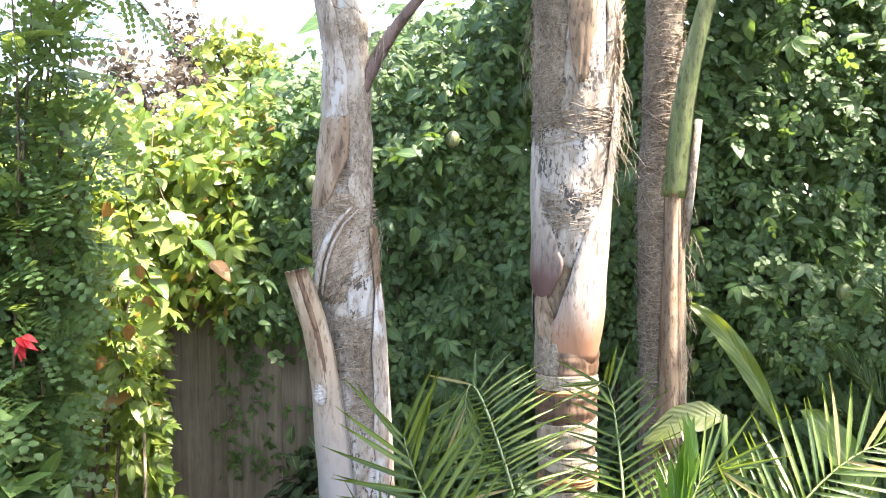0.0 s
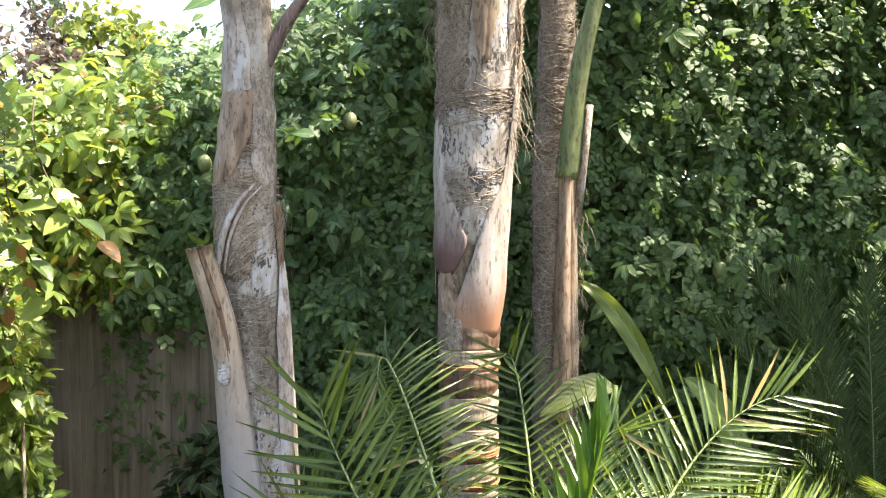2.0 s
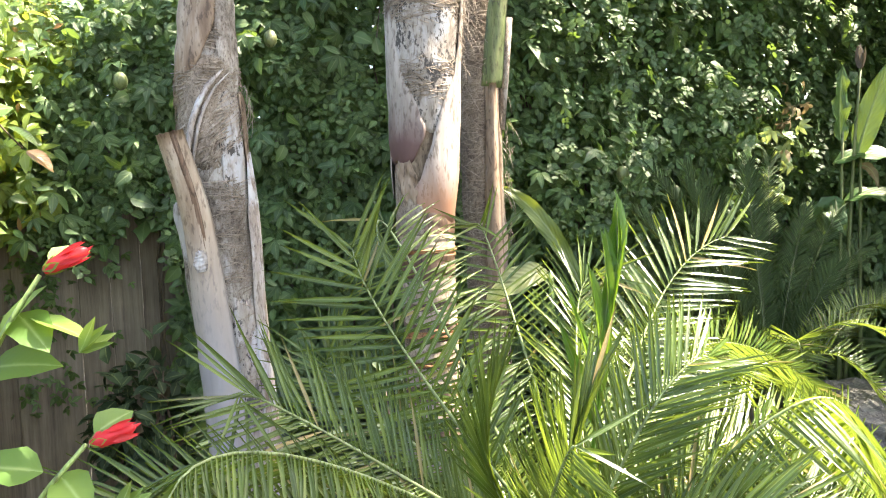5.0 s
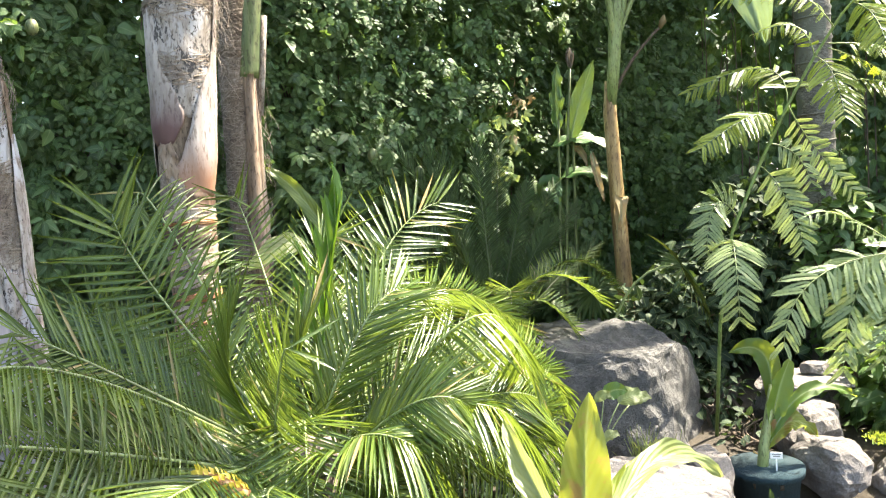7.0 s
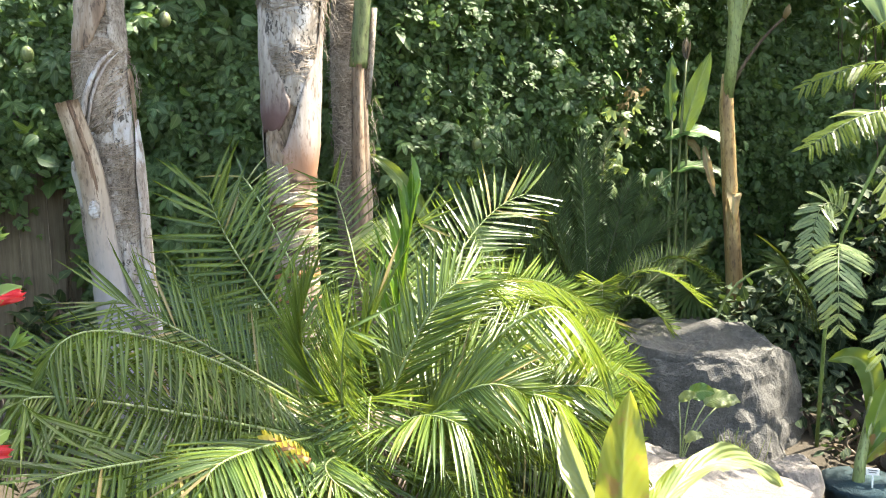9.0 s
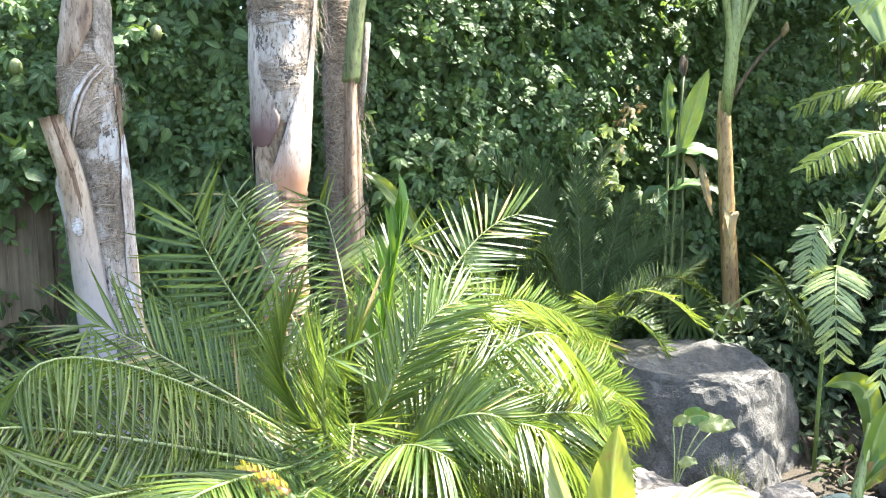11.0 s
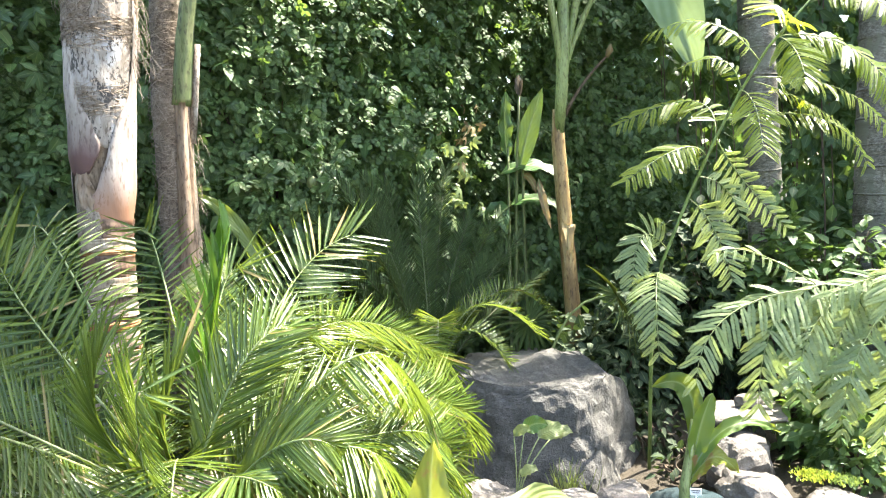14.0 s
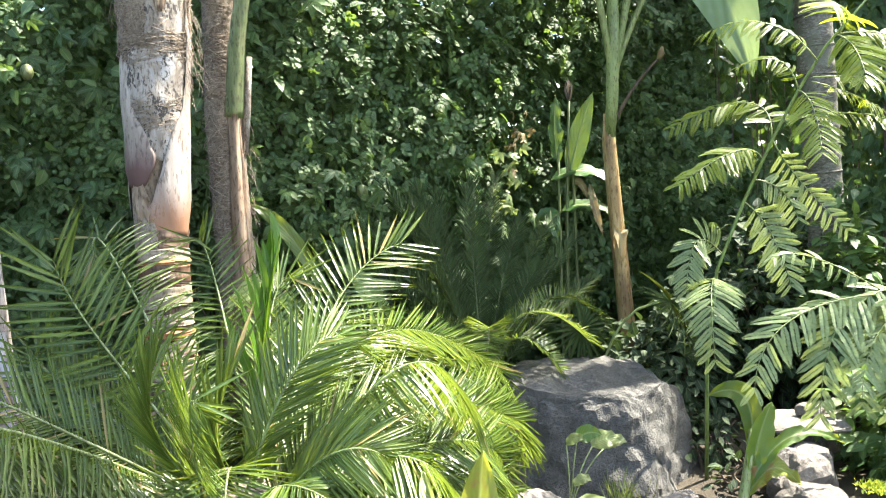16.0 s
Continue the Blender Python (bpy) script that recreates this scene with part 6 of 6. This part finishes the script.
def calla():
    p = thing("calla_plant", "small plant with cream white and green leaves by the boulder", "plant")
    for tip, size, mat, n in (((1.92, 1.90, 0.43), 0.10, BROAD, (-0.6, -0.75, 0.1)), ((1.97, 1.86, 0.40), 0.12, CREAM, (-0.4, -0.6, 0.7)), ((2.03, 1.85, 0.385), 0.09, CREAM, (-0.5, -0.5, 0.7)), ((1.86, 1.90, 0.42), 0.06, CREAM, (-0.6, -0.7, 0.4)), ((1.84, 1.84, 0.26), 0.06, CREAM, (-0.4, -0.6, 0.7))):
        foot = (tip[0] - 0.02, tip[1] + 0.02, tip[2] - 0.02)
        part("stem", Geo().tube(bezier((1.80, 1.88, 0.05), (1.82, 1.88, 0.25), foot, 8), 0.003, 5), PALESTEM, p)
        strap_leaf("leaf", p, (foot, (tip[0] + 0.02, tip[1], tip[2] + 0.03), (tip[0] + size * 0.7, tip[1] - size * 0.4, tip[2] + 0.0)), size * 0.8, mat, n, 8, 6, 0.4, 0.2, 0.01, 20, thick_rib=0.002)


calla()


def tuft(name, label, centre, n, height, mat, seed, tpl=None, width=0.004, cat="grass"):
    rng = np.random.default_rng(seed)
    pos = np.array(centre) + rng.normal(0, 0.035, (n, 3)) * np.array((1, 1, 0.1))
    way = np.stack([rng.normal(0, 0.5, n), rng.normal(0, 0.5, n), np.ones(n)], -1)
    ob = part(name, Geo().leaves(tpl or BLADE, pos, way, rng.normal(0, 1, (n, 3)), height * rng.uniform(0.5, 1.1, n), width if tpl is None else None), mat)
    tagged(ob, label, cat, kind="stuff")


tuft("grass_tuft", "thin pale grass tuft in a crevice of the stones", (2.06, 1.82, 0.1), 60, 0.16, FARGREEN, 3)
tuft("groundcover", "low yellow-green leafy groundcover on the stones", (3.05, 1.25, 0.1), 500, 0.022, IVY_SUN, 4, OVATE, cat="groundcover")
tuft("groundcover", "low yellow-green leafy groundcover on the stones", (3.15, 1.15, 0.08), 420, 0.022, LEFTLEAF, 5, OVATE, cat="groundcover")


def bush(name, label, centre, radii, n, size, mat, seed, tpl=None, stems=8, kind="", group=""):
    """A leafy bush: stems from the ground, leaves in an uneven cloud."""
    rng = np.random.default_rng(seed)
    b = thing(name, label, "shrub", group, kind)
    c, r = np.array(centre), np.array(radii)
    d = unit(rng.normal(0, 1, (n, 3)))
    rr = rng.uniform(0.25, 1.0, n) ** 0.5
    lump = np.array([noise.noise(Vector(q * 2.3) + Vector((seed, 0, 0))) for q in d])
    pos = c + d * r * (rr * (0.85 + 0.45 * lump))[:, None]
    ok = pos[:, 2] > 0.02
    pos, d = pos[ok], d[ok]
    m = len(pos)
    way = d + rng.normal(0, 0.7, (m, 3)) - np.array((0, 0, 0.4))
    nrm = np.array((0, 0, 1.0)) + 0.6 * d + rng.normal(0, 0.4, (m, 3))
    part("leaves", Geo().leaves(tpl or OVATE, pos, way, nrm, rng.uniform(0.7, 1.25, m) * size), mat, b)
    g = Geo()
    for k in range(stems):
        e = c + unit(rng.normal(0, 1, 3) + np.array((0, 0, 0.5))) * r * 0.75
        g.tube(bezier((c[0] + rng.normal(0, 0.06), c[1] + rng.normal(0, 0.06), 0), (c[0] + rng.normal(0, 0.1), c[1] + rng.normal(0, 0.1), c[2] * 0.7), e, 9), np.linspace(0.012, 0.004, 9), 5)
    part("stems", g, TWIG, b)
    return b


bush("shrub", "green leafy shrub beside a grey palm trunk", (4.4, 1.75, 0.85), (0.36, 0.3, 0.4), 420, 0.09, IVY, 51)
bush("shrub", "green leafy shrub round the foot of a ringed palm", (4.05, 2.0, 0.75), (0.3, 0.22, 0.75), 900, 0.085, IVY, 71)
# the SHADELEAF shrubs carry the shade of these places in their colour
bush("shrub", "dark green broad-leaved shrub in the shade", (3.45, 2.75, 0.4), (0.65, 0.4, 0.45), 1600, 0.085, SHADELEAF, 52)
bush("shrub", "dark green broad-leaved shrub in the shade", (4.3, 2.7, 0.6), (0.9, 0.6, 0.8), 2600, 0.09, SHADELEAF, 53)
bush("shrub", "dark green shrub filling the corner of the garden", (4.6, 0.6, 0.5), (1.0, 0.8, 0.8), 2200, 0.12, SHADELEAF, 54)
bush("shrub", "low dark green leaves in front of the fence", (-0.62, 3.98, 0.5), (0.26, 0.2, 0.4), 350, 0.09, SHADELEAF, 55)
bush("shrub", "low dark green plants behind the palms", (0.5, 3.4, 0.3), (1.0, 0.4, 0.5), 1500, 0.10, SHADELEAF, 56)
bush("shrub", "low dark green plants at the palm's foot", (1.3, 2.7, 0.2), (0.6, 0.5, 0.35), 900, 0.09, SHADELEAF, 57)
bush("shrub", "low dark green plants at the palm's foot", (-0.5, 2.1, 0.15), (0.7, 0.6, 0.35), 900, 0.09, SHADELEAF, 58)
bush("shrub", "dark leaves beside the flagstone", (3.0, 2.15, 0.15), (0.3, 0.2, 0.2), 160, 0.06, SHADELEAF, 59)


bush("shrub", "low blue-green leaves between the stones", (3.4, 1.2, 0.1), (0.25, 0.25, 0.2), 400, 0.05, LEFTLEAF, 63)
bush("shrub", "low blue-green leaves in front of the grey palm", (3.7, 1.4, 0.2), (0.5, 0.45, 0.4), 900, 0.10, IVY, 64)
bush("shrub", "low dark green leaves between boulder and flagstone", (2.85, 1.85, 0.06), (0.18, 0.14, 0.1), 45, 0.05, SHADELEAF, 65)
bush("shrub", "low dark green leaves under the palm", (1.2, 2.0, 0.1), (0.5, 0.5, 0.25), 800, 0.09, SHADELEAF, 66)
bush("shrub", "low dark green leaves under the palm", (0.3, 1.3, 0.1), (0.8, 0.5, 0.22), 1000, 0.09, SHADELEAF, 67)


# added to cover lit soil where the bed lies in shade
bush("shrub", "low leaves added to darken the bed by the stones", (1.9, 1.15, 0.02), (0.3, 0.25, 0.12), 500, 0.05, SHADELEAF, 69, stems=3)


def tall_leaves():
    p = thing("canna_plant", "broad green canna leaves beside a palm trunk", "canna")
    strap_leaf("leaf", p, ((1.38, 3.3, 1.0), (1.22, 3.42, 1.46), (1.04, 3.5, 1.54)), 0.085, CANNALEAF, (-0.3, -0.9, 0.1), seed=31, peak=0.45)
    strap_leaf("leaf", p, ((1.05, 3.05, 1.15), (0.92, 3.06, 1.18), (0.75, 3.08, 1.04)), 0.12, CREAM, (-0.1, -0.8, 0.6), seed=32)
    strap_leaf("leaf", p, ((1.5, 2.8, 0.8), (1.42, 2.9, 1.15), (1.29, 2.95, 1.2)), 0.12, CANNALEAF, (-0.1, -0.8, 0.4), seed=33)
    for k, (x, y) in enumerate(((1.38, 3.3), (1.05, 3.05), (1.5, 2.8))):
        z = (0.98, 1.16, 0.84)[k]
        part("stem", Geo().tube(bezier((1.25, 3.05, 0), (x, y, z * 0.5), (x, y, z), 8), 0.012, 7), STEM, p)
    return p


tall_leaves()


def young_frond(p):
    """The palm's newest leaf, its leaflets still folded upwards round the rib."""
    rng = np.random.default_rng(77)
    path = bezier((0.38, 1.69, 0.58), (0.41, 1.68, 0.95), (0.50, 1.67, 1.34), 16)
    rib = part("young_frond", Geo().tube(path, np.linspace(0.008, 0.003, 16), 6), YOUNGGREEN, p, "bright green unfolding young frond")
    q, t = along(path, np.linspace(0.42, 1.0, 15))
    for k in range(15):
        s = k / 14
        side = 1 if k % 2 else -1
        out = np.array((side * rng.uniform(0.10, 0.34) * (1 - 0.55 * s) + 0.12 * s, rng.uniform(-0.25, 0.35), 1.0))
        long = rng.uniform(0.27, 0.36) * (1 - 0.45 * s)
        tip = q[k] + unit(out) * long
        strap_leaf("leaflet", rib, (q[k], (q[k] + tip) / 2 + np.array((-side * 0.012, 0, 0.0)), tip), 0.030, YOUNGGREEN, (rng.normal(0, 0.5) - 0.3 * side, -1, 0.1), 8, 4, 0.4, 0.8, 0.002, k, thick_rib=0.0015)


young_frond(date_clump)


def yellowing_banana():
    p = thing("banana_plant", "young yellowing banana plant with brown leaf edges", "banana plant")
    part("stem", Geo().tube([(0.62, 0.76, 0), (0.60, 0.74, 0.3), (0.585, 0.73, 0.52)], [0.03, 0.026, 0.02], 9), PALESTEM, p)
    strap_leaf("leaf", p, ((0.60, 0.735, 0.44), (0.575, 0.72, 0.70), (0.615, 0.72, 0.905)), 0.125, YELLOWING, (-0.6, -0.8, 0.05), 18, 10, 0.42, 0.22, 0.008, 41, "yellow leaf with a brown withered edge")
    strap_leaf("leaf", p, ((0.60, 0.745, 0.48), (0.63, 0.96, 0.60), (0.68, 1.12, 0.745)), 0.07, CREAM, (-0.75, -0.45, 0.3), 16, 8, 0.5, 0.9, 0.006, 42, "pale leaf folded along its rib")
    strap_leaf("leaf", p, ((0.62, 0.735, 0.48), (0.98, 0.88, 0.76), (1.19, 0.79, 0.535)), 0.075, CREAM, (-0.3, -0.55, 0.75), 18, 10, 0.6, 0.5, 0.012, 43, "pale drooping leaf with brown ragged edges")
    strap_leaf("leaf", p, ((0.61, 0.735, 0.46), (0.74, 0.80, 0.58), (0.90, 0.85, 0.645)), 0.06, YELLOWING, (-0.5, -0.75, 0.4), 14, 8, 0.5, 0.4, 0.01, 44)
    strap_leaf("leaf", p, ((0.595, 0.74, 0.46), (0.59, 0.79, 0.56), (0.60, 0.80, 0.67)), 0.05, YELLOWING, (-0.7, -0.6, 0.3), 14, 8, 0.5, 0.5, 0.01, 45)
    return p


yellowing_banana()


def flower_spike():
    for base, d, n, top in (((0.0, 1.30, 0.66), (-0.10, 0.06, 0.07), 60, 0.6), ((0.14, 1.86, 0.5), (0.0, -0.02, 0.12), 24, 0.9), ((0.02, 1.79, 0.28), (0.0, 0.0, 0.1), 24, 0.3)):
        p = thing("flower_spike", "yellow and orange flower spike low in the palm", "flower", "flower spikes")
        b, d = np.array(base), np.array(d)
        part("stalk", Geo().tube(bezier((0.42, 1.78, 0.15), b - np.array((-0.05, 0, 0.08)), b, 8), 0.012, 6), STEM, p)
        t = np.linspace(0, 1, n)
        ax = unit(d)
        ex = unit(np.cross(ax, (0, 0, 1.0)))
        ey = np.cross(ax, ex)
        a = t * n * 2.4
        r = 0.02 * np.sin(np.pi * np.clip(0.2 + 0.75 * t, 0, 1))
        out = np.cos(a)[:, None] * ex + np.sin(a)[:, None] * ey
        k = t > top
        part("core", Geo().tube([b, b + d * 0.5, b + d], [0.016, 0.022, 0.008], 8), ORANGE, p)
        part("bracts", Geo().leaves(leaf(2, 0.7, 0.5, 0.3, -0.1), b + d * t[:, None] + out * r[:, None], out * 0.6 + ax, out, 0.026), YELLOWBUD, p)


flower_spike()


def hibiscus():
    p = thing("hibiscus", "hibiscus shrub with glossy leaves and closed red buds", "shrub")
    rng = np.random.default_rng(8)
    ends = [(-0.74, 1.09, 1.41), (-0.70, 1.08, 1.19), (-0.74, 1.04, 0.9), (-0.75, 1.07, 1.08), (-0.82, 1.1, 1.6), (-0.95, 1.2, 1.3), (-1.0, 1.0, 1.5), (-0.9, 1.3, 1.0), (-1.05, 1.2, 0.8)]
    LEAF = leaf(6, 0.75, 0.38, 0.18, 0.2, notch=0.1)
    for k, e in enumerate(ends):
        pts = bezier((-1.1 + rng.normal(0, 0.04), 1.2 + rng.normal(0, 0.04), 0), (-1.0, 1.15, e[2] * 0.75), e, 14)
        st = part("branch", Geo().tube(pts, np.linspace(0.012, 0.003, 14), 6), STEM, p)
        n = 12
        q, t = along(pts, np.linspace(0.45, 0.96, n))
        d = unit(np.stack([rng.normal(-0.2, 0.7, n), rng.normal(0, 0.7, n), rng.normal(0.1, 0.4, n)], -1))
        part("leaves", Geo().leaves(LEAF, q + 0.02 * d, d, np.array((0.2, -0.3, 1.0)) + rng.normal(0, 0.4, (n, 3)), rng.uniform(0.05, 0.1, n)), HIB, st)
        part("leaves", Geo().leaves(LEAF, pts[-3:] + 0.01, [(0.7, -0.3, 0.1), (0.3, -0.5, -0.3), (0.6, 0.3, 0.3)], [(-0.3, -0.5, 0.9), (0, -0.8, 0.6), (0.2, -0.6, 0.8)], [0.09, 0.075, 0.06]), HIB, st)
    for k, (b, d) in enumerate((((-0.735, 1.09, 1.415), (0.8, -0.1, 0.4)), ((-0.695, 1.08, 1.19), (0.9, -0.1, 0.25)), ((-0.74, 1.04, 0.9), (0.9, 0, -0.1)))):
        bud = part("bud", Geo().tube([np.array(b) + unit(np.array(d)) * s for s in (0, 0.012, 0.028, 0.042, 0.052, 0.058)], [0.004, 0.010, 0.0105, 0.008, 0.007, 0.002], 9, 0.10), RED, p, "closed red flower bud")
        ax = unit(np.array(d))
        ex = unit(np.cross(ax, (0, 0, 1.0)))
        ey = np.cross(ax, ex)
        a = np.linspace(0, 2 * np.pi, 5, endpoint=False)
        out = np.cos(a)[:, None] * ex + np.sin(a)[:, None] * ey
        turn = np.cross(ax, out)
        part("furled_petal", Geo().leaves(leaf(5, 0.55, 0.5, 0.35, -0.12, 0.0), np.array(b) + ax * 0.016 + out * 0.0075, ax - 0.06 * out + 0.12 * turn, out + 0.3 * turn, np.array((0.046, 0.042, 0.049, 0.043, 0.047)), 0.017), RED, bud)
        part("calyx", Geo().leaves(leaf(3, 0.5, 0.4, 0.3, -0.1), np.array(b) + out * 0.005, ax * 1.0 + out * 0.2, out, 0.024), HIB, bud)
    # green buds and young leaf tufts
    for b in ((-0.70, 1.07, 1.31), (-0.67, 1.05, 1.10)):
        a = np.linspace(0, 5, 6)
        way = np.stack([0.8 + 0.3 * np.cos(a), 0.4 * np.sin(a) - 0.1, 0.5 + 0.4 * np.cos(a * 2)], -1)
        part("young_leaf_tuft", Geo().leaves(leaf(3, 0.4, 0.4, 0.3, -0.1), np.tile(b, (6, 1)), way, np.tile((0, -0.6, 1.0), (6, 1)), 0.05), HIB, p)
    return p


hibiscus()


def left_shrub():
    p = thing("shrub", "tall airy shrub with small round leaflets", "shrub")
    rng = np.random.default_rng(12)
    tpl_v, tpl_f, tpl_u = ROUND
    tpl_v = tpl_v * np.array((1.25, 1.0, 1.0))
    vs, fs, us, k = [], [], [], 0
    for i in range(7):
        for sg in ((-1, 1) if i < 6 else (0,)):
            a = radians(75) * sg
            c, sn = math.cos(a), math.sin(a)
            w = tpl_v * 0.17 * (1 - 0.04 * i)
            vs.append(np.stack([w[:, 0] * c + w[:, 1] * sn, -w[:, 0] * sn + w[:, 1] * c + 0.18 + 0.115 * i, w[:, 2] - 0.2 * (0.1 * i) ** 2 * 2], -1))
            fs.append(tpl_f + k)
            us.append(tpl_u)
            k += len(tpl_v)
    PIN = np.vstack(vs), np.vstack(fs), np.vstack(us)
    g, tw = Geo(), Geo()
    for b in range(34):
        z1 = 0.9 + 2.3 * rng.uniform(0, 1) ** 0.7
        e = np.array((-1.35 + rng.normal(0, 0.25), 2.75 + rng.normal(0, 0.2), z1))
        e[0] = min(e[0], np.interp(z1, [0, 1.2, 1.8, 2.3, 3.2], [-1.38, -1.3, -1.22, -1.12, -1.06]) - rng.uniform(0.0, 0.35))
        pts = bezier((-1.55 + rng.normal(0, 0.08), 2.75 + rng.normal(0, 0.08), 0), (-1.5 + rng.normal(0, 0.12), 2.75, z1 * 0.7), e, 12)
        tw.tube(pts, np.linspace(0.009, 0.002, 12), 5)
        n = 58
        q, t = along(pts, rng.uniform(0.2, 1.0, n))
        d = unit(np.stack([rng.normal(0.1, 0.8, n), rng.normal(-0.15, 0.7, n), rng.normal(-0.15, 0.5, n)], -1))
        g.leaves(PIN, q, d, np.array((0, -0.4, 1.0)) + rng.normal(0, 0.45, (n, 3)), rng.uniform(0.16, 0.26, n))
    # the spray that hangs out to the right at the top
    pts = bezier((-1.25, 2.7, 2.6), (-1.05, 2.68, 2.72), (-0.95, 2.68, 2.58), 8)
    tw.tube(pts, 0.003, 4)
    q, t = along(pts, np.linspace(0.1, 1, 9))
    d = t + np.stack([rng.normal(0, 0.5, 9), rng.normal(0, 0.4, 9), rng.normal(-0.4, 0.3, 9)], -1)
    g.leaves(PIN, q, d, np.array((0, -0.6, 1.0)) + rng.normal(0, 0.3, (9, 3)), 0.16)
    part("leaves", g, LEFTLEAF, p)
    part("stems", tw, TWIG, p)
    fl = part("flower", Geo().leaves(leaf(4, 0.4, 0.4, 0.3, 0.3), np.tile((-1.30, 2.5, 1.53), (9, 1)) + rng.normal(0, 0.012, (9, 3)), np.stack([rng.normal(0.5, 0.8, 9), rng.normal(-0.5, 0.5, 9), rng.normal(-0.1, 0.4, 9)], -1), np.stack([rng.normal(0, 0.4, 9), rng.normal(-0.4, 0.4, 9), np.ones(9)], -1), 0.06), RED, p, "red trumpet flower")
    return p


left_shrub()
bush("shrub", "broad-leaved green shrub at the foot of a climbing vine", (-1.45, 2.55, 0.75), (0.33, 0.3, 0.6), 380, 0.13, IVY, 61, OVATE_FINE)
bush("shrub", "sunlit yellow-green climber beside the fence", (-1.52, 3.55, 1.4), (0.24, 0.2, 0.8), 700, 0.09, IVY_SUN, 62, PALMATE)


def hanging_climber():
    p = thing("climbing_vine", "sunlit climber hanging over the bamboo stake, pale hand-shaped leaves", "vine")
    rng = np.random.default_rng(83)
    for k, (x0, y0, z0, x1, z1) in enumerate(((-1.55, 3.45, 2.05, -1.42, 1.42), (-1.42, 3.42, 1.95, -1.30, 1.16), (-1.36, 3.45, 1.8, -1.22, 1.05), (-1.5, 3.45, 1.75, -1.5, 1.12), (-1.3, 3.4, 2.2, -1.12, 1.5), (-1.2, 3.42, 2.3, -0.98, 1.75))):
        path = bezier((x0, y0, z0), (x0 - 0.02, y0 - 0.12, (z0 + z1) / 2), (x1, y0 - 0.02, z1), 14)
        part("stem", Geo().tube(path, 0.0035, 5), TWIG, p)
        n = 22
        q, t = along(path, np.linspace(0.08, 1.0, n) + rng.normal(0, 0.01, n))
        side = np.where(np.arange(n) % 2, 1.0, -1.0)
        d = unit(np.stack([side * rng.uniform(0.3, 1.0, n), rng.uniform(-0.9, -0.2, n), rng.uniform(-0.7, 0.1, n)], -1))
        up = np.array((0.55, -0.45, 0.8)) + rng.normal(0, 0.22, (n, 3))
        lobed = rng.random(n) < 0.55
        for tpl, m in ((PALMATE, lobed), (OVATE_FINE, ~lobed)):
            part("leaves", Geo().leaves(tpl, q[m] + 0.02 * d[m], d[m], up[m], rng.uniform(0.085, 0.15, m.sum())), IVY_SUN, p)
    n = 9
    q = np.stack([rng.uniform(-1.5, -1.2, n), rng.uniform(3.28, 3.36, n), rng.uniform(1.35, 2.0, n)], -1)
    part("dry_leaves", Geo().leaves(OVATE_FINE, q, np.stack([rng.normal(0, 0.5, n), rng.normal(-0.2, 0.2, n), -np.ones(n)], -1), np.stack([rng.normal(0, 0.5, n), -np.ones(n), rng.normal(0.2, 0.3, n)], -1), rng.uniform(0.05, 0.09, n)), DRYORANGE, p, "withered orange leaves")
    a = np.linspace(0, 1, 30)
    curl = np.stack([-1.30 + 0.15 * a + 0.035 * np.sin(14 * a) * a, 3.4 + 0.03 * np.cos(14 * a), 1.36 - 0.05 * a + 0.035 * np.cos(13 * a) * a], -1)
    part("tendril", Geo().tube(curl, np.linspace(0.003, 0.0015, 30), 5), PALESTEM, p, "thin curled tendril")


hanging_climber()
tagged(part("garden_stake", Geo().tube([(-1.38, 3.72, 0), (-1.385, 3.73, 0.5), (-1.39, 3.75, 1.02)], 0.008, 8), PALEWOOD), "thin pale bamboo stake in the soil", "stake")


def far_tree(name, label, centre, r, n, size, mat, seed, trunk=3.0):
    b = thing(name, label, "tree")
    rng = np.random.default_rng(seed)
    g = Geo().tube([(centre[0], centre[1], 0), (centre[0] + 0.1, centre[1], trunk * 0.6), (centre[0], centre[1], centre[2])], [0.2, 0.15, 0.06], 8, 0.05)
    lv = Geo()
    c = np.array(centre)
    for k in range(26):
        e = c + unit(rng.normal(0, 1, 3)) * np.array(r) * rng.uniform(0.4, 1.0)
        g.tube(bezier(c - np.array((0, 0, r[2] * 0.6)), (c + e) / 2, e, 6), np.linspace(0.05, 0.012, 6), 4)
        m = n // 26
        pos = e + rng.normal(0, 1, (m, 3)) * np.array(r) * 0.16
        lv.leaves(OVATE, pos, rng.normal(0, 1, (m, 3)), rng.normal(0, 0.6, (m, 3)) + np.array((0, 0, 1.0)), size * rng.uniform(0.6, 1.3, m))
    part("trunk", g, TWIG, b)
    part("crown", lv, mat, b)


far_tree("tree", "distant tree with sparse pinkish dry foliage", (-4.5, 14.5, 4.6), (0.6, 0.6, 1.5), 1000, 0.13, FARPINK, 71)
far_tree("tree", "distant dry beige bush beyond the fence", (-4.3, 12.0, 3.4), (1.7, 1.0, 0.9), 5200, 0.12, FARPINK, 72)
far_tree("tree", "bright green tree beyond the fence", (-1.7, 7.6, 2.9), (0.62, 0.5, 0.8), 3200, 0.11, FARGREEN, 73)
far_tree("tree", "pale green tree beyond the fence", (-4.2, 8.5, 2.6), (1.3, 0.8, 0.7), 3200, 0.12, FARGREEN, 74)
